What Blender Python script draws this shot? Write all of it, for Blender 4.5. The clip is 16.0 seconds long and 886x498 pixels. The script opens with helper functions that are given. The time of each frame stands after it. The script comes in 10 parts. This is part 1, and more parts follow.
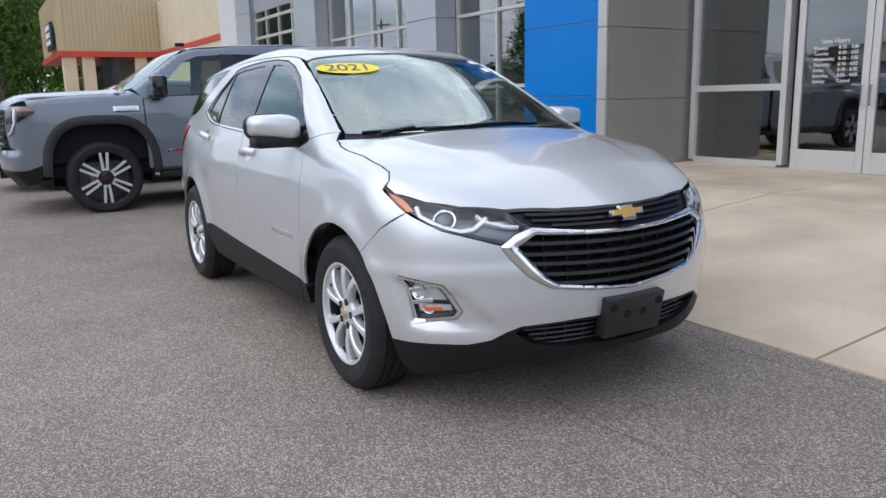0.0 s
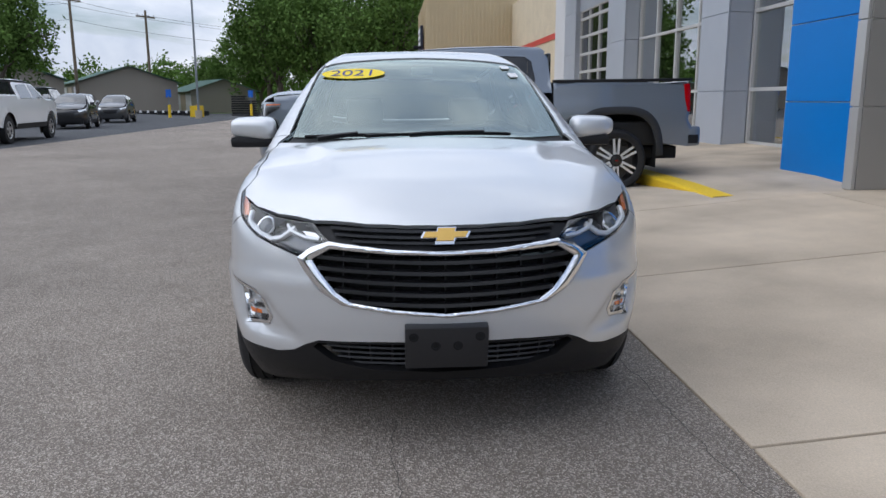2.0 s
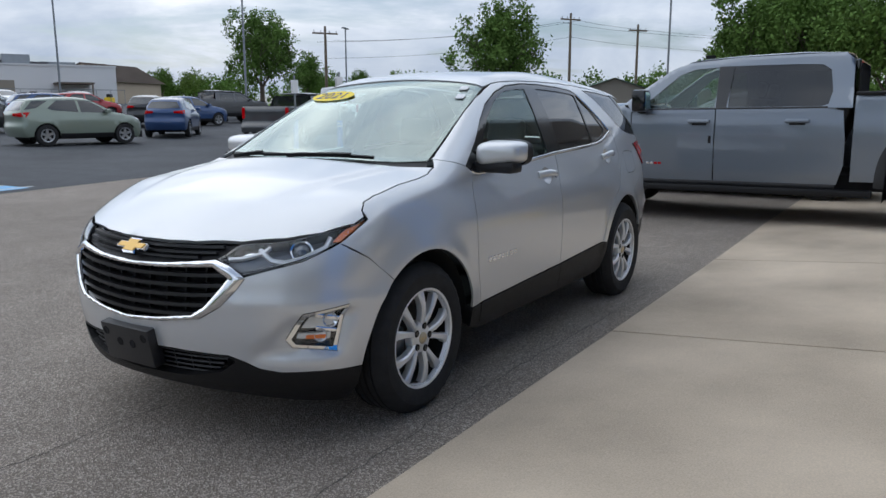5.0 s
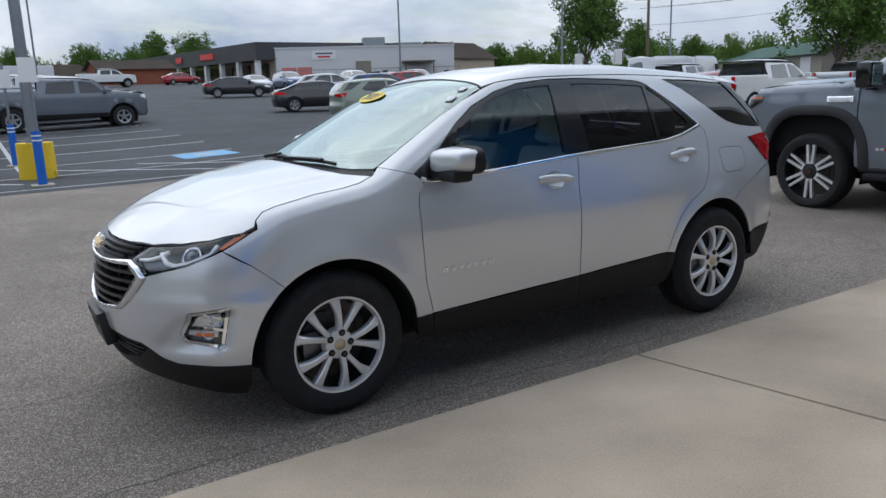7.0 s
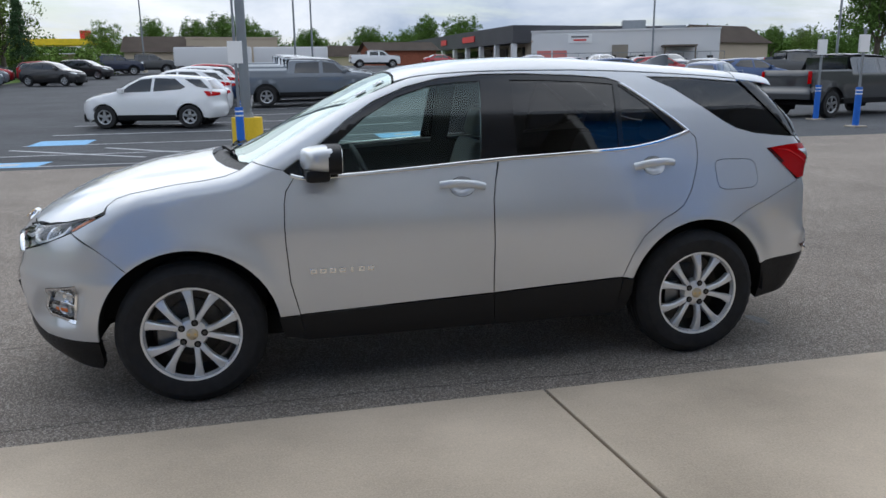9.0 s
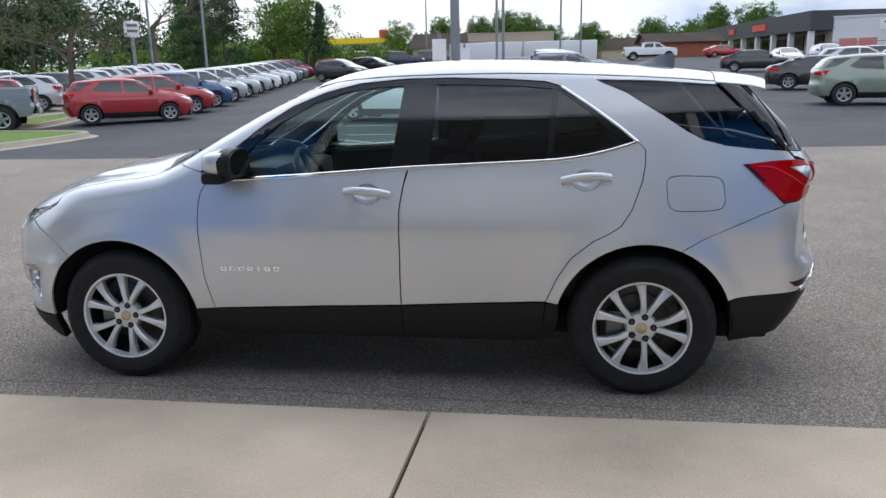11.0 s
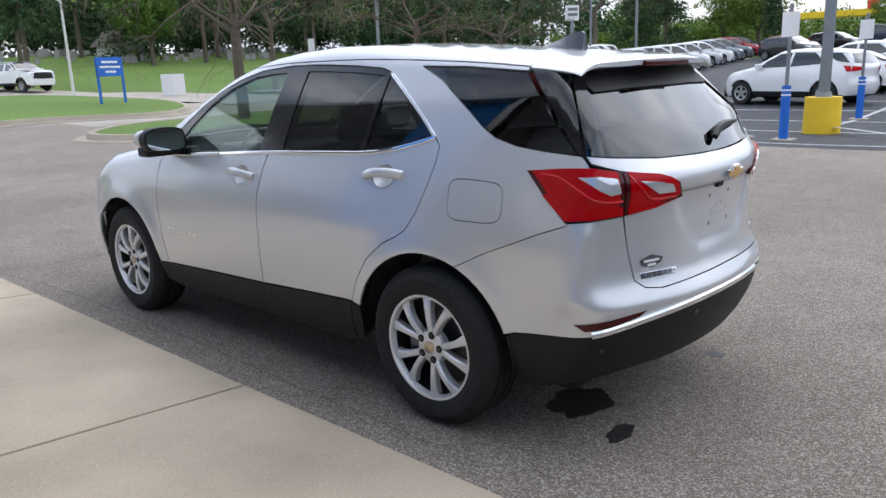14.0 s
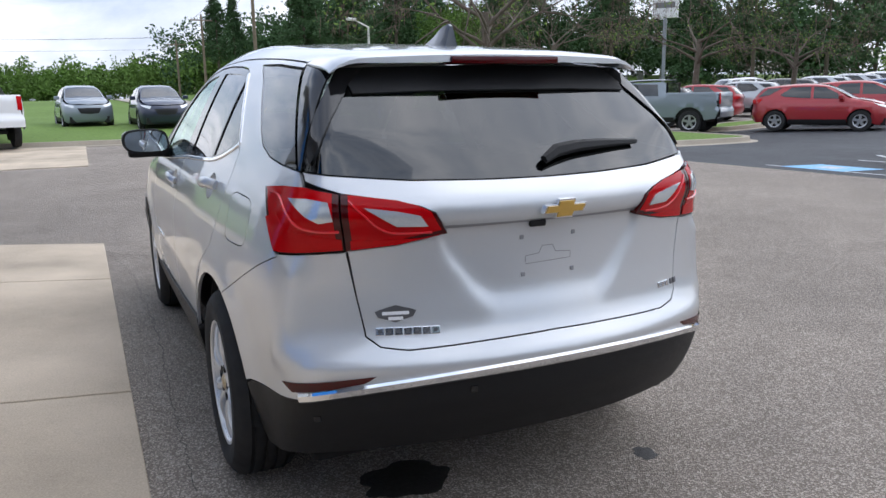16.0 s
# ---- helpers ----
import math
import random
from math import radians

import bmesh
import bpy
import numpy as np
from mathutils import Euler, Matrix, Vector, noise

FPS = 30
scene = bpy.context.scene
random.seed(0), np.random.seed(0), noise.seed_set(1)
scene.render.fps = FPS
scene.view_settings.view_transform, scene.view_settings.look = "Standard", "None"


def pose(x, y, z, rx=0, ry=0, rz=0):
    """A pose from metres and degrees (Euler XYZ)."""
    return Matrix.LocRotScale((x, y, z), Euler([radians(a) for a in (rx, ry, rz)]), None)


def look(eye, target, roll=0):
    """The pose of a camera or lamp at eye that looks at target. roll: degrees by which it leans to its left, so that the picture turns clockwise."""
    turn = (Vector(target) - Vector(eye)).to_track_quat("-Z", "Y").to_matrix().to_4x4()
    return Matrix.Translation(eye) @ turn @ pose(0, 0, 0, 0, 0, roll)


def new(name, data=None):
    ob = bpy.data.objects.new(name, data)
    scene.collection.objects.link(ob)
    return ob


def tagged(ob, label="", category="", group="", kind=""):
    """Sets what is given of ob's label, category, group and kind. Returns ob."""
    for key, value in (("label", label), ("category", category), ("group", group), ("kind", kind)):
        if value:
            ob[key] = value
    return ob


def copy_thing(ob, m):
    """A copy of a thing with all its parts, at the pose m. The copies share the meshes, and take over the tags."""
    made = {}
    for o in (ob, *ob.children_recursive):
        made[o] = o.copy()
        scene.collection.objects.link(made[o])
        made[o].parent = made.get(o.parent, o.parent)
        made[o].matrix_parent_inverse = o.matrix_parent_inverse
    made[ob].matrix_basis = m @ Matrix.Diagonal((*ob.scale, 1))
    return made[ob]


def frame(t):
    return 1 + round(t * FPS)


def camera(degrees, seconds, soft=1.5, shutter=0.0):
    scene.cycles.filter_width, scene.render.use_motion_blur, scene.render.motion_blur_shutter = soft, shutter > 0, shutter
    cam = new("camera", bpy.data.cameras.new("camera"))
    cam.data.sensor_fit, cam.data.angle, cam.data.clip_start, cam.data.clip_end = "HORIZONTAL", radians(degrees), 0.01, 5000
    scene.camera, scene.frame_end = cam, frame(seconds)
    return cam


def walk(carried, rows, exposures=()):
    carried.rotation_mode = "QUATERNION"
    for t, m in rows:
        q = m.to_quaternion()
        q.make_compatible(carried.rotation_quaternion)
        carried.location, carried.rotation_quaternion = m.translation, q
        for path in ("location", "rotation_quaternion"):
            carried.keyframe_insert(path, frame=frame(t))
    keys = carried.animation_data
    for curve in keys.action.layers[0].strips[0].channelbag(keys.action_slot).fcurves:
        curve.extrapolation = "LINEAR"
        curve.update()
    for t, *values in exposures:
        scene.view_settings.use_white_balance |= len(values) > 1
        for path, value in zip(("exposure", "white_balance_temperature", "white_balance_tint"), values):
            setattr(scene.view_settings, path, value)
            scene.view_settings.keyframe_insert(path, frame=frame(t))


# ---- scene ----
cam = camera(60.7, 16.0)
PATH = [
    (0, (4.481, -2.233, 1.321), (2.802, -1.219, 0.929), -1.2),
    (0.5, (4.694, -1.729, 1.337), (2.919, -0.894, 0.948), 0.1),
    (1, (4.89, -1.221, 1.335), (3.013, -0.652, 0.941), -0.6),
    (1.5, (4.974, -0.715, 1.333), (3.051, -0.34, 0.928), 0.4),
    (2, (5.025, -0.207, 1.344), (3.067, -0.068, 0.957), -0.2),
    (2.5, (5.041, 0.308, 1.366), (3.087, 0.181, 0.962), 0.7),
    (3, (4.999, 0.865, 1.391), (3.067, 0.522, 1.003), -1.3),
    (3.2, (4.978, 1.076, 1.392), (3.075, 0.6, 1.0), -1.2),
    (5.3, (4.004, 3.066, 1.417), (2.428, 1.897, 1.033), -1.3),
    (5.5, (3.877, 3.224, 1.434), (2.372, 1.972, 1.025), -2.4),
    (6, (3.547, 3.538, 1.517), (2.2, 2.134, 1.057), -3.1),
    (6.5, (3.165, 3.805, 1.545), (1.957, 2.268, 1.123), -3.0),
    (7, (2.774, 4.087, 1.562), (1.734, 2.432, 1.137), -1.8),
    (7.5, (2.333, 4.241, 1.567), (1.469, 2.487, 1.147), -1.5),
    (8, (1.874, 4.42, 1.564), (1.23, 2.576, 1.134), -0.9),
    (8.5, (1.409, 4.538, 1.566), (0.872, 2.66, 1.135), 0.5),
    (8.7, (1.22, 4.566, 1.572), (0.718, 2.682, 1.128), -0.1),
    (10.8, (-0.721, 4.581, 1.597), (-0.503, 2.645, 1.144), -0.2),
    (11, (-0.916, 4.516, 1.607), (-0.634, 2.589, 1.15), -1.3),
    (11.5, (-1.43, 4.378, 1.582), (-0.928, 2.497, 1.127), -2.6),
    (12, (-1.913, 4.196, 1.58), (-1.251, 2.365, 1.122), -1.3),
    (12.5, (-2.393, 4.006, 1.568), (-1.548, 2.244, 1.14), -2.8),
    (13, (-2.828, 3.775, 1.566), (-1.85, 2.089, 1.115), -1.4),
    (13.5, (-3.191, 3.46, 1.564), (-2.05, 1.88, 1.113), -2.7),
    (14, (-3.521, 3.124, 1.55), (-2.207, 1.692, 1.078), -2.1),
    (14.5, (-3.743, 2.713, 1.493), (-2.352, 1.34, 1.066), -1.9),
    (15, (-3.959, 2.297, 1.455), (-2.397, 1.112, 1.062), -1.8),
    (15.5, (-4.092, 1.804, 1.448), (-2.402, 0.814, 1.043), -0.1),
    (16, (-4.22, 1.285, 1.413), (-2.444, 0.452, 1.019), -1.1),
]
# seconds, stops, kelvin, tint
EXPOSURES = [(0.0, 0.52, 6350, 13), (1.5, 0.36, 6300, 13), (3.0, 0.15, 6250, 11), (5.5, 0.11, 6250, 10), (8.5, 0.18, 6300, 10), (11.0, 0.60, 6350, 12), (14.0, 0.70, 6400, 13), (16.0, 0.62, 6350, 13)]
walk(cam, [(t, look(eye, target, roll)) for t, eye, target, roll in PATH], EXPOSURES)

# ---- sky and light: a bright, broken overcast ----
SUN_UP, SUN_ROUND = 50.0, 176.0
world = bpy.data.worlds.new("sky")
scene.world = world
world.use_nodes = True
wn, wl = world.node_tree.nodes, world.node_tree.links
wn.clear()


def wnode(kind, **sets):
    n = wn.new(kind)
    for k, v in sets.items():
        n.inputs[k].default_value = v
    return n


sky = wn.new("ShaderNodeTexSky")
sky.sky_type, sky.sun_disc = "NISHITA", False
sky.sun_elevation, sky.sun_rotation = radians(SUN_UP), radians(SUN_ROUND)
coord = wn.new("ShaderNodeTexCoord")
split = wn.new("ShaderNodeSeparateXYZ")
wl.new(coord.outputs["Generated"], split.inputs[0])
# cloud deck: the direction laid onto a flat layer overhead
rise = wn.new("ShaderNodeMath")
rise.operation = "MAXIMUM"
rise.inputs[1].default_value = 0.0
wl.new(split.outputs["Z"], rise.inputs[0])
lift = wn.new("ShaderNodeMath")
lift.operation = "ADD"
lift.inputs[1].default_value = 0.10
wl.new(rise.outputs[0], lift.inputs[0])
flat = []
for axis in "XY":
    d = wn.new("ShaderNodeMath")
    d.operation = "DIVIDE"
    wl.new(split.outputs[axis], d.inputs[0])
    wl.new(lift.outputs[0], d.inputs[1])
    flat.append(d)
join = wn.new("ShaderNodeCombineXYZ")
wl.new(flat[0].outputs[0], join.inputs[0])
wl.new(flat[1].outputs[0], join.inputs[1])
tall = wn.new("ShaderNodeMath")
tall.operation, tall.inputs[1].default_value = "MULTIPLY", 2.6
wl.new(split.outputs["Z"], tall.inputs[0])
puff = wn.new("ShaderNodeCombineXYZ")
wl.new(split.outputs["X"], puff.inputs[0])
wl.new(split.outputs["Y"], puff.inputs[1])
wl.new(tall.outputs[0], puff.inputs[2])
big = wnode("ShaderNodeTexNoise", Scale=0.55, Detail=7.0, Roughness=0.58, Distortion=0.35)
wl.new(join.outputs[0], big.inputs["Vector"])
cover = wn.new("ShaderNodeValToRGB")
cover.color_ramp.elements[0].position, cover.color_ramp.elements[0].color = 0.34, (0.0, 0.0, 0.0, 1)
cover.color_ramp.elements[1].position, cover.color_ramp.elements[1].color = 0.50, (1, 1, 1, 1)
wl.new(big.outputs[0], cover.inputs[0])
shade_noise = wnode("ShaderNodeTexNoise", Scale=2.6, Detail=8.0, Roughness=0.58, Distortion=0.25)
wl.new(puff.outputs[0], shade_noise.inputs["Vector"])
tone = wn.new("ShaderNodeValToRGB")
tone.color_ramp.elements[0].position, tone.color_ramp.elements[0].color = 0.36, (4.7, 5.6, 7.1, 1)
tone.color_ramp.elements[1].position, tone.color_ramp.elements[1].color = 0.64, (10.8, 11.1, 11.6, 1)
middle = tone.color_ramp.elements.new(0.50)
middle.color = (7.3, 8.0, 9.0, 1)
wl.new(shade_noise.outputs[0], tone.inputs[0])
blend = wn.new("ShaderNodeMixRGB")
wl.new(cover.outputs[0], blend.inputs[0])
wl.new(sky.outputs[0], blend.inputs[1])
wl.new(tone.outputs[0], blend.inputs[2])
# an overcast sky is brighter overhead than at the horizon
over = wn.new("ShaderNodeMath")
over.operation, over.inputs[1].default_value, over.inputs[2].default_value = "MULTIPLY_ADD", 1.1, 0.62
wl.new(rise.outputs[0], over.inputs[0])
level = wn.new("ShaderNodeMath")
level.operation, level.inputs[1].default_value = "MINIMUM", 1.05
wl.new(over.outputs[0], level.inputs[0])
vault = wn.new("ShaderNodeVectorMath")
vault.operation = "SCALE"
wl.new(blend.outputs[0], vault.inputs[0])
wl.new(level.outputs[0], vault.inputs["Scale"])
glow = wnode("ShaderNodeBackground", Strength=0.115)
wl.new(vault.outputs[0], glow.inputs[0])
wout = wn.new("ShaderNodeOutputWorld")
wl.new(glow.outputs[0], wout.inputs[0])

sun_data = bpy.data.lights.new("sun", "SUN")
sun_data.energy, sun_data.angle, sun_data.color = 0.55, radians(80), (1.0, 0.96, 0.91)
sun = new("sun", sun_data)
sun.matrix_world = pose(0, 0, 30, 90 - SUN_UP, 0, 180 - SUN_ROUND)

# ---- materials ----
def material(name, rgb, rough=0.6, metal=0.0, coat=0.0, spread=0.0, grain=0.0, grain_size=30.0, stain=0.0, stain_size=1.2, bump=0.0, bump_size=200.0, spec=0.5, own=0.0, coat_rough=0.04):
    """A surface with fine grain, broad stains, relief and a tone of its own for each object."""
    m = bpy.data.materials.new(name)
    m.use_nodes = True
    nt = m.node_tree
    b = nt.nodes["Principled BSDF"]
    b.inputs["Roughness"].default_value, b.inputs["Metallic"].default_value = rough, metal
    b.inputs["Coat Weight"].default_value, b.inputs["Coat Roughness"].default_value = coat, coat_rough
    b.inputs["Specular IOR Level"].default_value = spec
    b.inputs["Base Color"].default_value = (*rgb, 1)
    if not (grain or stain or bump or own or spread):
        return m
    tc = nt.nodes.new("ShaderNodeTexCoord")
    geo = nt.nodes.new("ShaderNodeNewGeometry")
    where = geo.outputs["Position"]

    def noise_of(size, detail):
        n = nt.nodes.new("ShaderNodeTexNoise")
        n.inputs["Scale"].default_value, n.inputs["Detail"].default_value = size, detail
        nt.links.new(where, n.inputs["Vector"])
        return n.outputs[0]

    def math(op, a, c):
        n = nt.nodes.new("ShaderNodeMath")
        n.operation = op
        for i, v in enumerate((a, c)):
            if isinstance(v, (int, float)):
                n.inputs[i].default_value = v
            else:
                nt.links.new(v, n.inputs[i])
        return n.outputs[0]

    tone = None
    for amount, src in ((grain, lambda: noise_of(grain_size, 4)), (stain, lambda: noise_of(stain_size, 5))):
        if amount:
            part_ = math("MULTIPLY", math("SUBTRACT", src(), 0.5), 2.4 * amount)
            tone = part_ if tone is None else math("ADD", tone, part_)
    if own:
        info = nt.nodes.new("ShaderNodeObjectInfo")
        part_ = math("MULTIPLY", math("SUBTRACT", info.outputs["Random"], 0.5), own)
        tone = part_ if tone is None else math("ADD", tone, part_)
    if tone is not None:
        mul = nt.nodes.new("ShaderNodeMixRGB")
        mul.blend_type = "MULTIPLY"
        mul.inputs[0].default_value = 1.0
        mul.inputs[1].default_value = (*rgb, 1)
        comb = nt.nodes.new("ShaderNodeCombineXYZ")
        t1 = math("ADD", tone, 1.0)
        for i in range(3):
            nt.links.new(t1, comb.inputs[i])
        nt.links.new(comb.outputs[0], mul.inputs[2])
        nt.links.new(mul.outputs[0], b.inputs["Base Color"])
        nt.links.new(math("ADD", math("MULTIPLY", tone, -0.25), rough), b.inputs["Roughness"])
    if bump:
        bn = nt.nodes.new("ShaderNodeBump")
        bn.inputs["Strength"].default_value, bn.inputs["Distance"].default_value = min(1.0, bump), 0.004
        nt.links.new(noise_of(bump_size, 3), bn.inputs["Height"])
        nt.links.new(bn.outputs[0], b.inputs["Normal"])
    return m


def glass_material(name, tint, gloss=0.05, rough=0.0, power=4.0, sheen=(1, 1, 1)):
    """A thin pane: tinted see-through, with a mirror gloss that grows towards grazing views."""
    m = bpy.data.materials.new(name)
    m.use_nodes = True
    nt = m.node_tree
    nt.nodes.clear()
    out = nt.nodes.new("ShaderNodeOutputMaterial")
    mix = nt.nodes.new("ShaderNodeMixShader")
    tr = nt.nodes.new("ShaderNodeBsdfTransparent")
    gl = nt.nodes.new("ShaderNodeBsdfGlossy")
    face = nt.nodes.new("ShaderNodeLayerWeight")
    face.inputs["Blend"].default_value = 0.5
    edge = nt.nodes.new("ShaderNodeMath")
    edge.operation, edge.inputs[1].default_value = "POWER", power
    nt.links.new(face.outputs["Facing"], edge.inputs[0])
    fr = nt.nodes.new("ShaderNodeMapRange")
    fr.inputs[3].default_value, fr.inputs[4].default_value = gloss, 1.0
    nt.links.new(edge.outputs[0], fr.inputs[0])
    tr.inputs["Color"].default_value = (*tint, 1)
    gl.inputs["Roughness"].default_value = rough
    gl.inputs["Color"].default_value = (*sheen, 1)
    nt.links.new(fr.outputs[0], mix.inputs[0])
    nt.links.new(tr.outputs[0], mix.inputs[1])
    nt.links.new(gl.outputs[0], mix.inputs[2])
    nt.links.new(mix.outputs[0], out.inputs[0])
    return m


def flake_paint(name, rgb, metal=0.75, rough=0.32, flake=0.05, coat=1.0):
    """Metallic car paint: bright flakes under a clear coat."""
    m = material(name, rgb, rough=rough, metal=metal, coat=coat, coat_rough=0.02)
    nt = m.node_tree
    b = nt.nodes["Principled BSDF"]
    geo = nt.nodes.new("ShaderNodeNewGeometry")
    vor = nt.nodes.new("ShaderNodeTexVoronoi")
    vor.inputs["Scale"].default_value = 1400
    nt.links.new(geo.outputs["Position"], vor.inputs["Vector"])
    ramp = nt.nodes.new("ShaderNodeMixRGB")
    ramp.inputs[1].default_value = (*[c * (1 - flake) for c in rgb], 1)
    ramp.inputs[2].default_value = (*[min(1, c * (1 + flake)) for c in rgb], 1)
    nt.links.new(vor.outputs["Color"], ramp.inputs[0])
    dust = nt.nodes.new("ShaderNodeTexNoise")
    dust.inputs["Scale"].default_value, dust.inputs["Detail"].default_value = 2.2, 6
    nt.links.new(geo.outputs["Position"], dust.inputs["Vector"])
    film = nt.nodes.new("ShaderNodeMapRange")
    film.inputs[1].default_value, film.inputs[2].default_value, film.inputs[3].default_value, film.inputs[4].default_value = 0.35, 0.75, 0.015, 0.07
    nt.links.new(dust.outputs[0], film.inputs[0])
    nt.links.new(film.outputs[0], b.inputs["Coat Roughness"])
    b.inputs["Coat IOR"].default_value = 1.6
    nt.links.new(ramp.outputs[0], b.inputs["Base Color"])
    return m


SILVER = flake_paint("silver_paint", (0.645, 0.657, 0.668), metal=0.48, rough=0.34)
GREY_PAINT = flake_paint("grey_truck_paint", (0.185, 0.215, 0.255), metal=0.45, rough=0.35)
BRACKET = material("bracket_plastic", (0.020, 0.020, 0.022), rough=0.42, grain=0.1, grain_size=60)
BLACK_TRIM = material("black_textured_plastic", (0.008, 0.008, 0.009), rough=0.5, spec=0.35, grain=0.12, grain_size=60, bump=0.25, bump_size=900)
BLACK_GLOSS = material("gloss_black_trim", (0.008, 0.008, 0.009), rough=0.12, coat=0.4)
GRILLE_BLACK = material("satin_grille_black", (0.016, 0.016, 0.018), rough=0.3, spec=0.5)
DARK = material("dark_cavity", (0.006, 0.006, 0.007), rough=0.9)
LINER = material("wheel_liner_felt", (0.012, 0.012, 0.012), rough=0.95, grain=0.2)
CHROME = material("chrome", (0.82, 0.83, 0.85), rough=0.06, metal=1.0)
ALLOY = material("bright_alloy", (0.74, 0.75, 0.76), rough=0.30, metal=0.45, coat=0.3, grain=0.04, grain_size=40)
GUNMETAL = material("dark_machined_alloy", (0.02, 0.02, 0.022), rough=0.3, metal=0.3, coat=0.5)
STEEL = material("brake_steel", (0.10, 0.095, 0.09), rough=0.5, metal=0.9, grain=0.3, grain_size=80)
RUBBER = material("tyre_rubber", (0.013, 0.013, 0.014), rough=0.8, grain=0.25, grain_size=25, stain=0.2, stain_size=7, bump=0.15, bump_size=300)
GOLD = material("gold_emblem", (0.72, 0.44, 0.10), rough=0.3, metal=0.6, coat=0.6, grain=0.08, grain_size=160)
CLEAR = glass_material("clear_lens", (0.95, 0.96, 0.97), 0.05)
GLASS_FRONT = glass_material("windscreen_glass", (0.60, 0.68, 0.64), 0.20, power=3.0, sheen=(0.84, 0.95, 0.91))
GLASS_SIDE = glass_material("green_tinted_glass", (0.80, 0.93, 0.89), 0.06, sheen=(0.86, 1.0, 0.96))
GLASS_DARK = glass_material("privacy_glass", (0.12, 0.123, 0.13), 0.065)
GLASS_REAR = glass_material("rear_privacy_glass", (0.03, 0.031, 0.033), 0.10, sheen=(0.80, 0.82, 0.84))
RED_LENS = material("red_lens", (0.46, 0.001, 0.003), rough=0.1, coat=0.12, spec=0.15, grain=0.1, grain_size=30)
RED_DARK = material("dark_red_lens", (0.06, 0.001, 0.002), rough=0.12, coat=0.2, spec=0.3)
RED_BRIGHT = material("bright_red_light_guide", (0.75, 0.02, 0.03), rough=0.1, coat=1.0)
AMBER = material("amber_lens", (0.75, 0.16, 0.02), rough=0.15, coat=1.0)
WHITE_LENS = material("white_lens", (0.66, 0.69, 0.71), rough=0.12, coat=1.0, metal=0.5, grain=0.1, grain_size=150)
LAMP_DARK = material("lamp_housing", (0.16, 0.165, 0.175), rough=0.28, metal=0.7)
SEAT_GREY = material("grey_seat_cloth", (0.16, 0.16, 0.16), rough=0.9, grain=0.2, grain_size=90, bump=0.3, bump_size=500)
DASH = material("dashboard_plastic", (0.035, 0.035, 0.038), rough=0.6, grain=0.1, grain_size=60)
LINING = material("pale_headlining", (0.45, 0.44, 0.41), rough=0.95, grain=0.1, grain_size=60)
YELLOW_STICKER = material("yellow_sticker", (0.90, 0.68, 0.01), rough=0.5)
NAVY_PRINT = material("navy_print", (0.03, 0.04, 0.22), rough=0.5)
WHITE_PRINT = material("white_print", (0.8, 0.8, 0.8), rough=0.5)
BADGE_GREY = material("badge_grey", (0.16, 0.16, 0.165), rough=0.3, metal=0.6)
MIRROR = material("mirror_glass", (0.8, 0.85, 0.86), rough=0.01, metal=1.0)

# ---- meshes and things ----
from mathutils.geometry import delaunay_2d_cdt

UNIT = {}


def thing(name, label, category, at=(0, 0, 0), turn=0.0, group="", kind=""):
    ob = new(name)
    ob.empty_display_size = 0.2
    ob.matrix_world = pose(*at, 0, 0, turn)
    return tagged(ob, label, category, group, kind)


def link(name, me, mat, parent=None, label="", at=None):
    if mat is not None and not me.materials:
        me.materials.append(mat)
    ob = new(name, me)
    if parent is not None:
        ob.parent = parent
    if at is not None:
        ob.matrix_basis = at
    return tagged(ob, label)


def part(name, bm, mat, parent=None, label="", smooth=False, at=None, angle=None):
    me = bpy.data.meshes.new(name)
    bm.normal_update()
    bm.to_mesh(me)
    bm.free()
    if smooth:
        me.shade_smooth()
        if angle:
            me.set_sharp_from_angle(angle=radians(angle))
    return link(name, me, mat, parent, label, at)


def raw(name, verts, faces, mat, parent=None, label="", smooth=False, at=None, normals=None, angle=None):
    me = bpy.data.meshes.new(name)
    me.from_pydata([tuple(map(float, v)) for v in verts], [], [tuple(map(int, f)) for f in faces])
    if smooth:
        me.shade_smooth()
        if angle:
            me.set_sharp_from_angle(angle=radians(angle))
    if normals is not None:
        me.normals_split_custom_set_from_vertices([tuple(map(float, n)) for n in normals])
    return link(name, me, mat, parent, label, at)


def box(bm, lo, hi, bevel=0.0, turn=None):
    """An upright block from corner to corner, with bevelled edges."""
    got = bmesh.ops.create_cube(bm, size=1.0)["verts"]
    size = [b - a for a, b in zip(lo, hi)]
    mid = [(a + b) / 2 for a, b in zip(lo, hi)]
    for v in got:
        v.co = Vector((v.co.x * size[0] + mid[0], v.co.y * size[1] + mid[1], v.co.z * size[2] + mid[2]))
    if bevel:
        edges = list({e for v in got for e in v.link_edges})
        got = bmesh.ops.bevel(bm, geom=edges, offset=bevel, segments=2, affect="EDGES", profile=0.6)["verts"]
    if turn is not None:
        bmesh.ops.transform(bm, matrix=turn, verts=[v for v in got if v.is_valid])
    return bm


def tube(bm, a, b, r0, r1=None, n=12, caps=True):
    """A round bar from a to b."""
    a, b = Vector(a), Vector(b)
    m = Matrix.Translation((a + b) / 2) @ (b - a).to_track_quat("Z", "Y").to_matrix().to_4x4()
    bmesh.ops.create_cone(bm, cap_ends=caps, segments=n, radius1=r0, radius2=r0 if r1 is None else r1, depth=(b - a).length, matrix=m)
    return bm


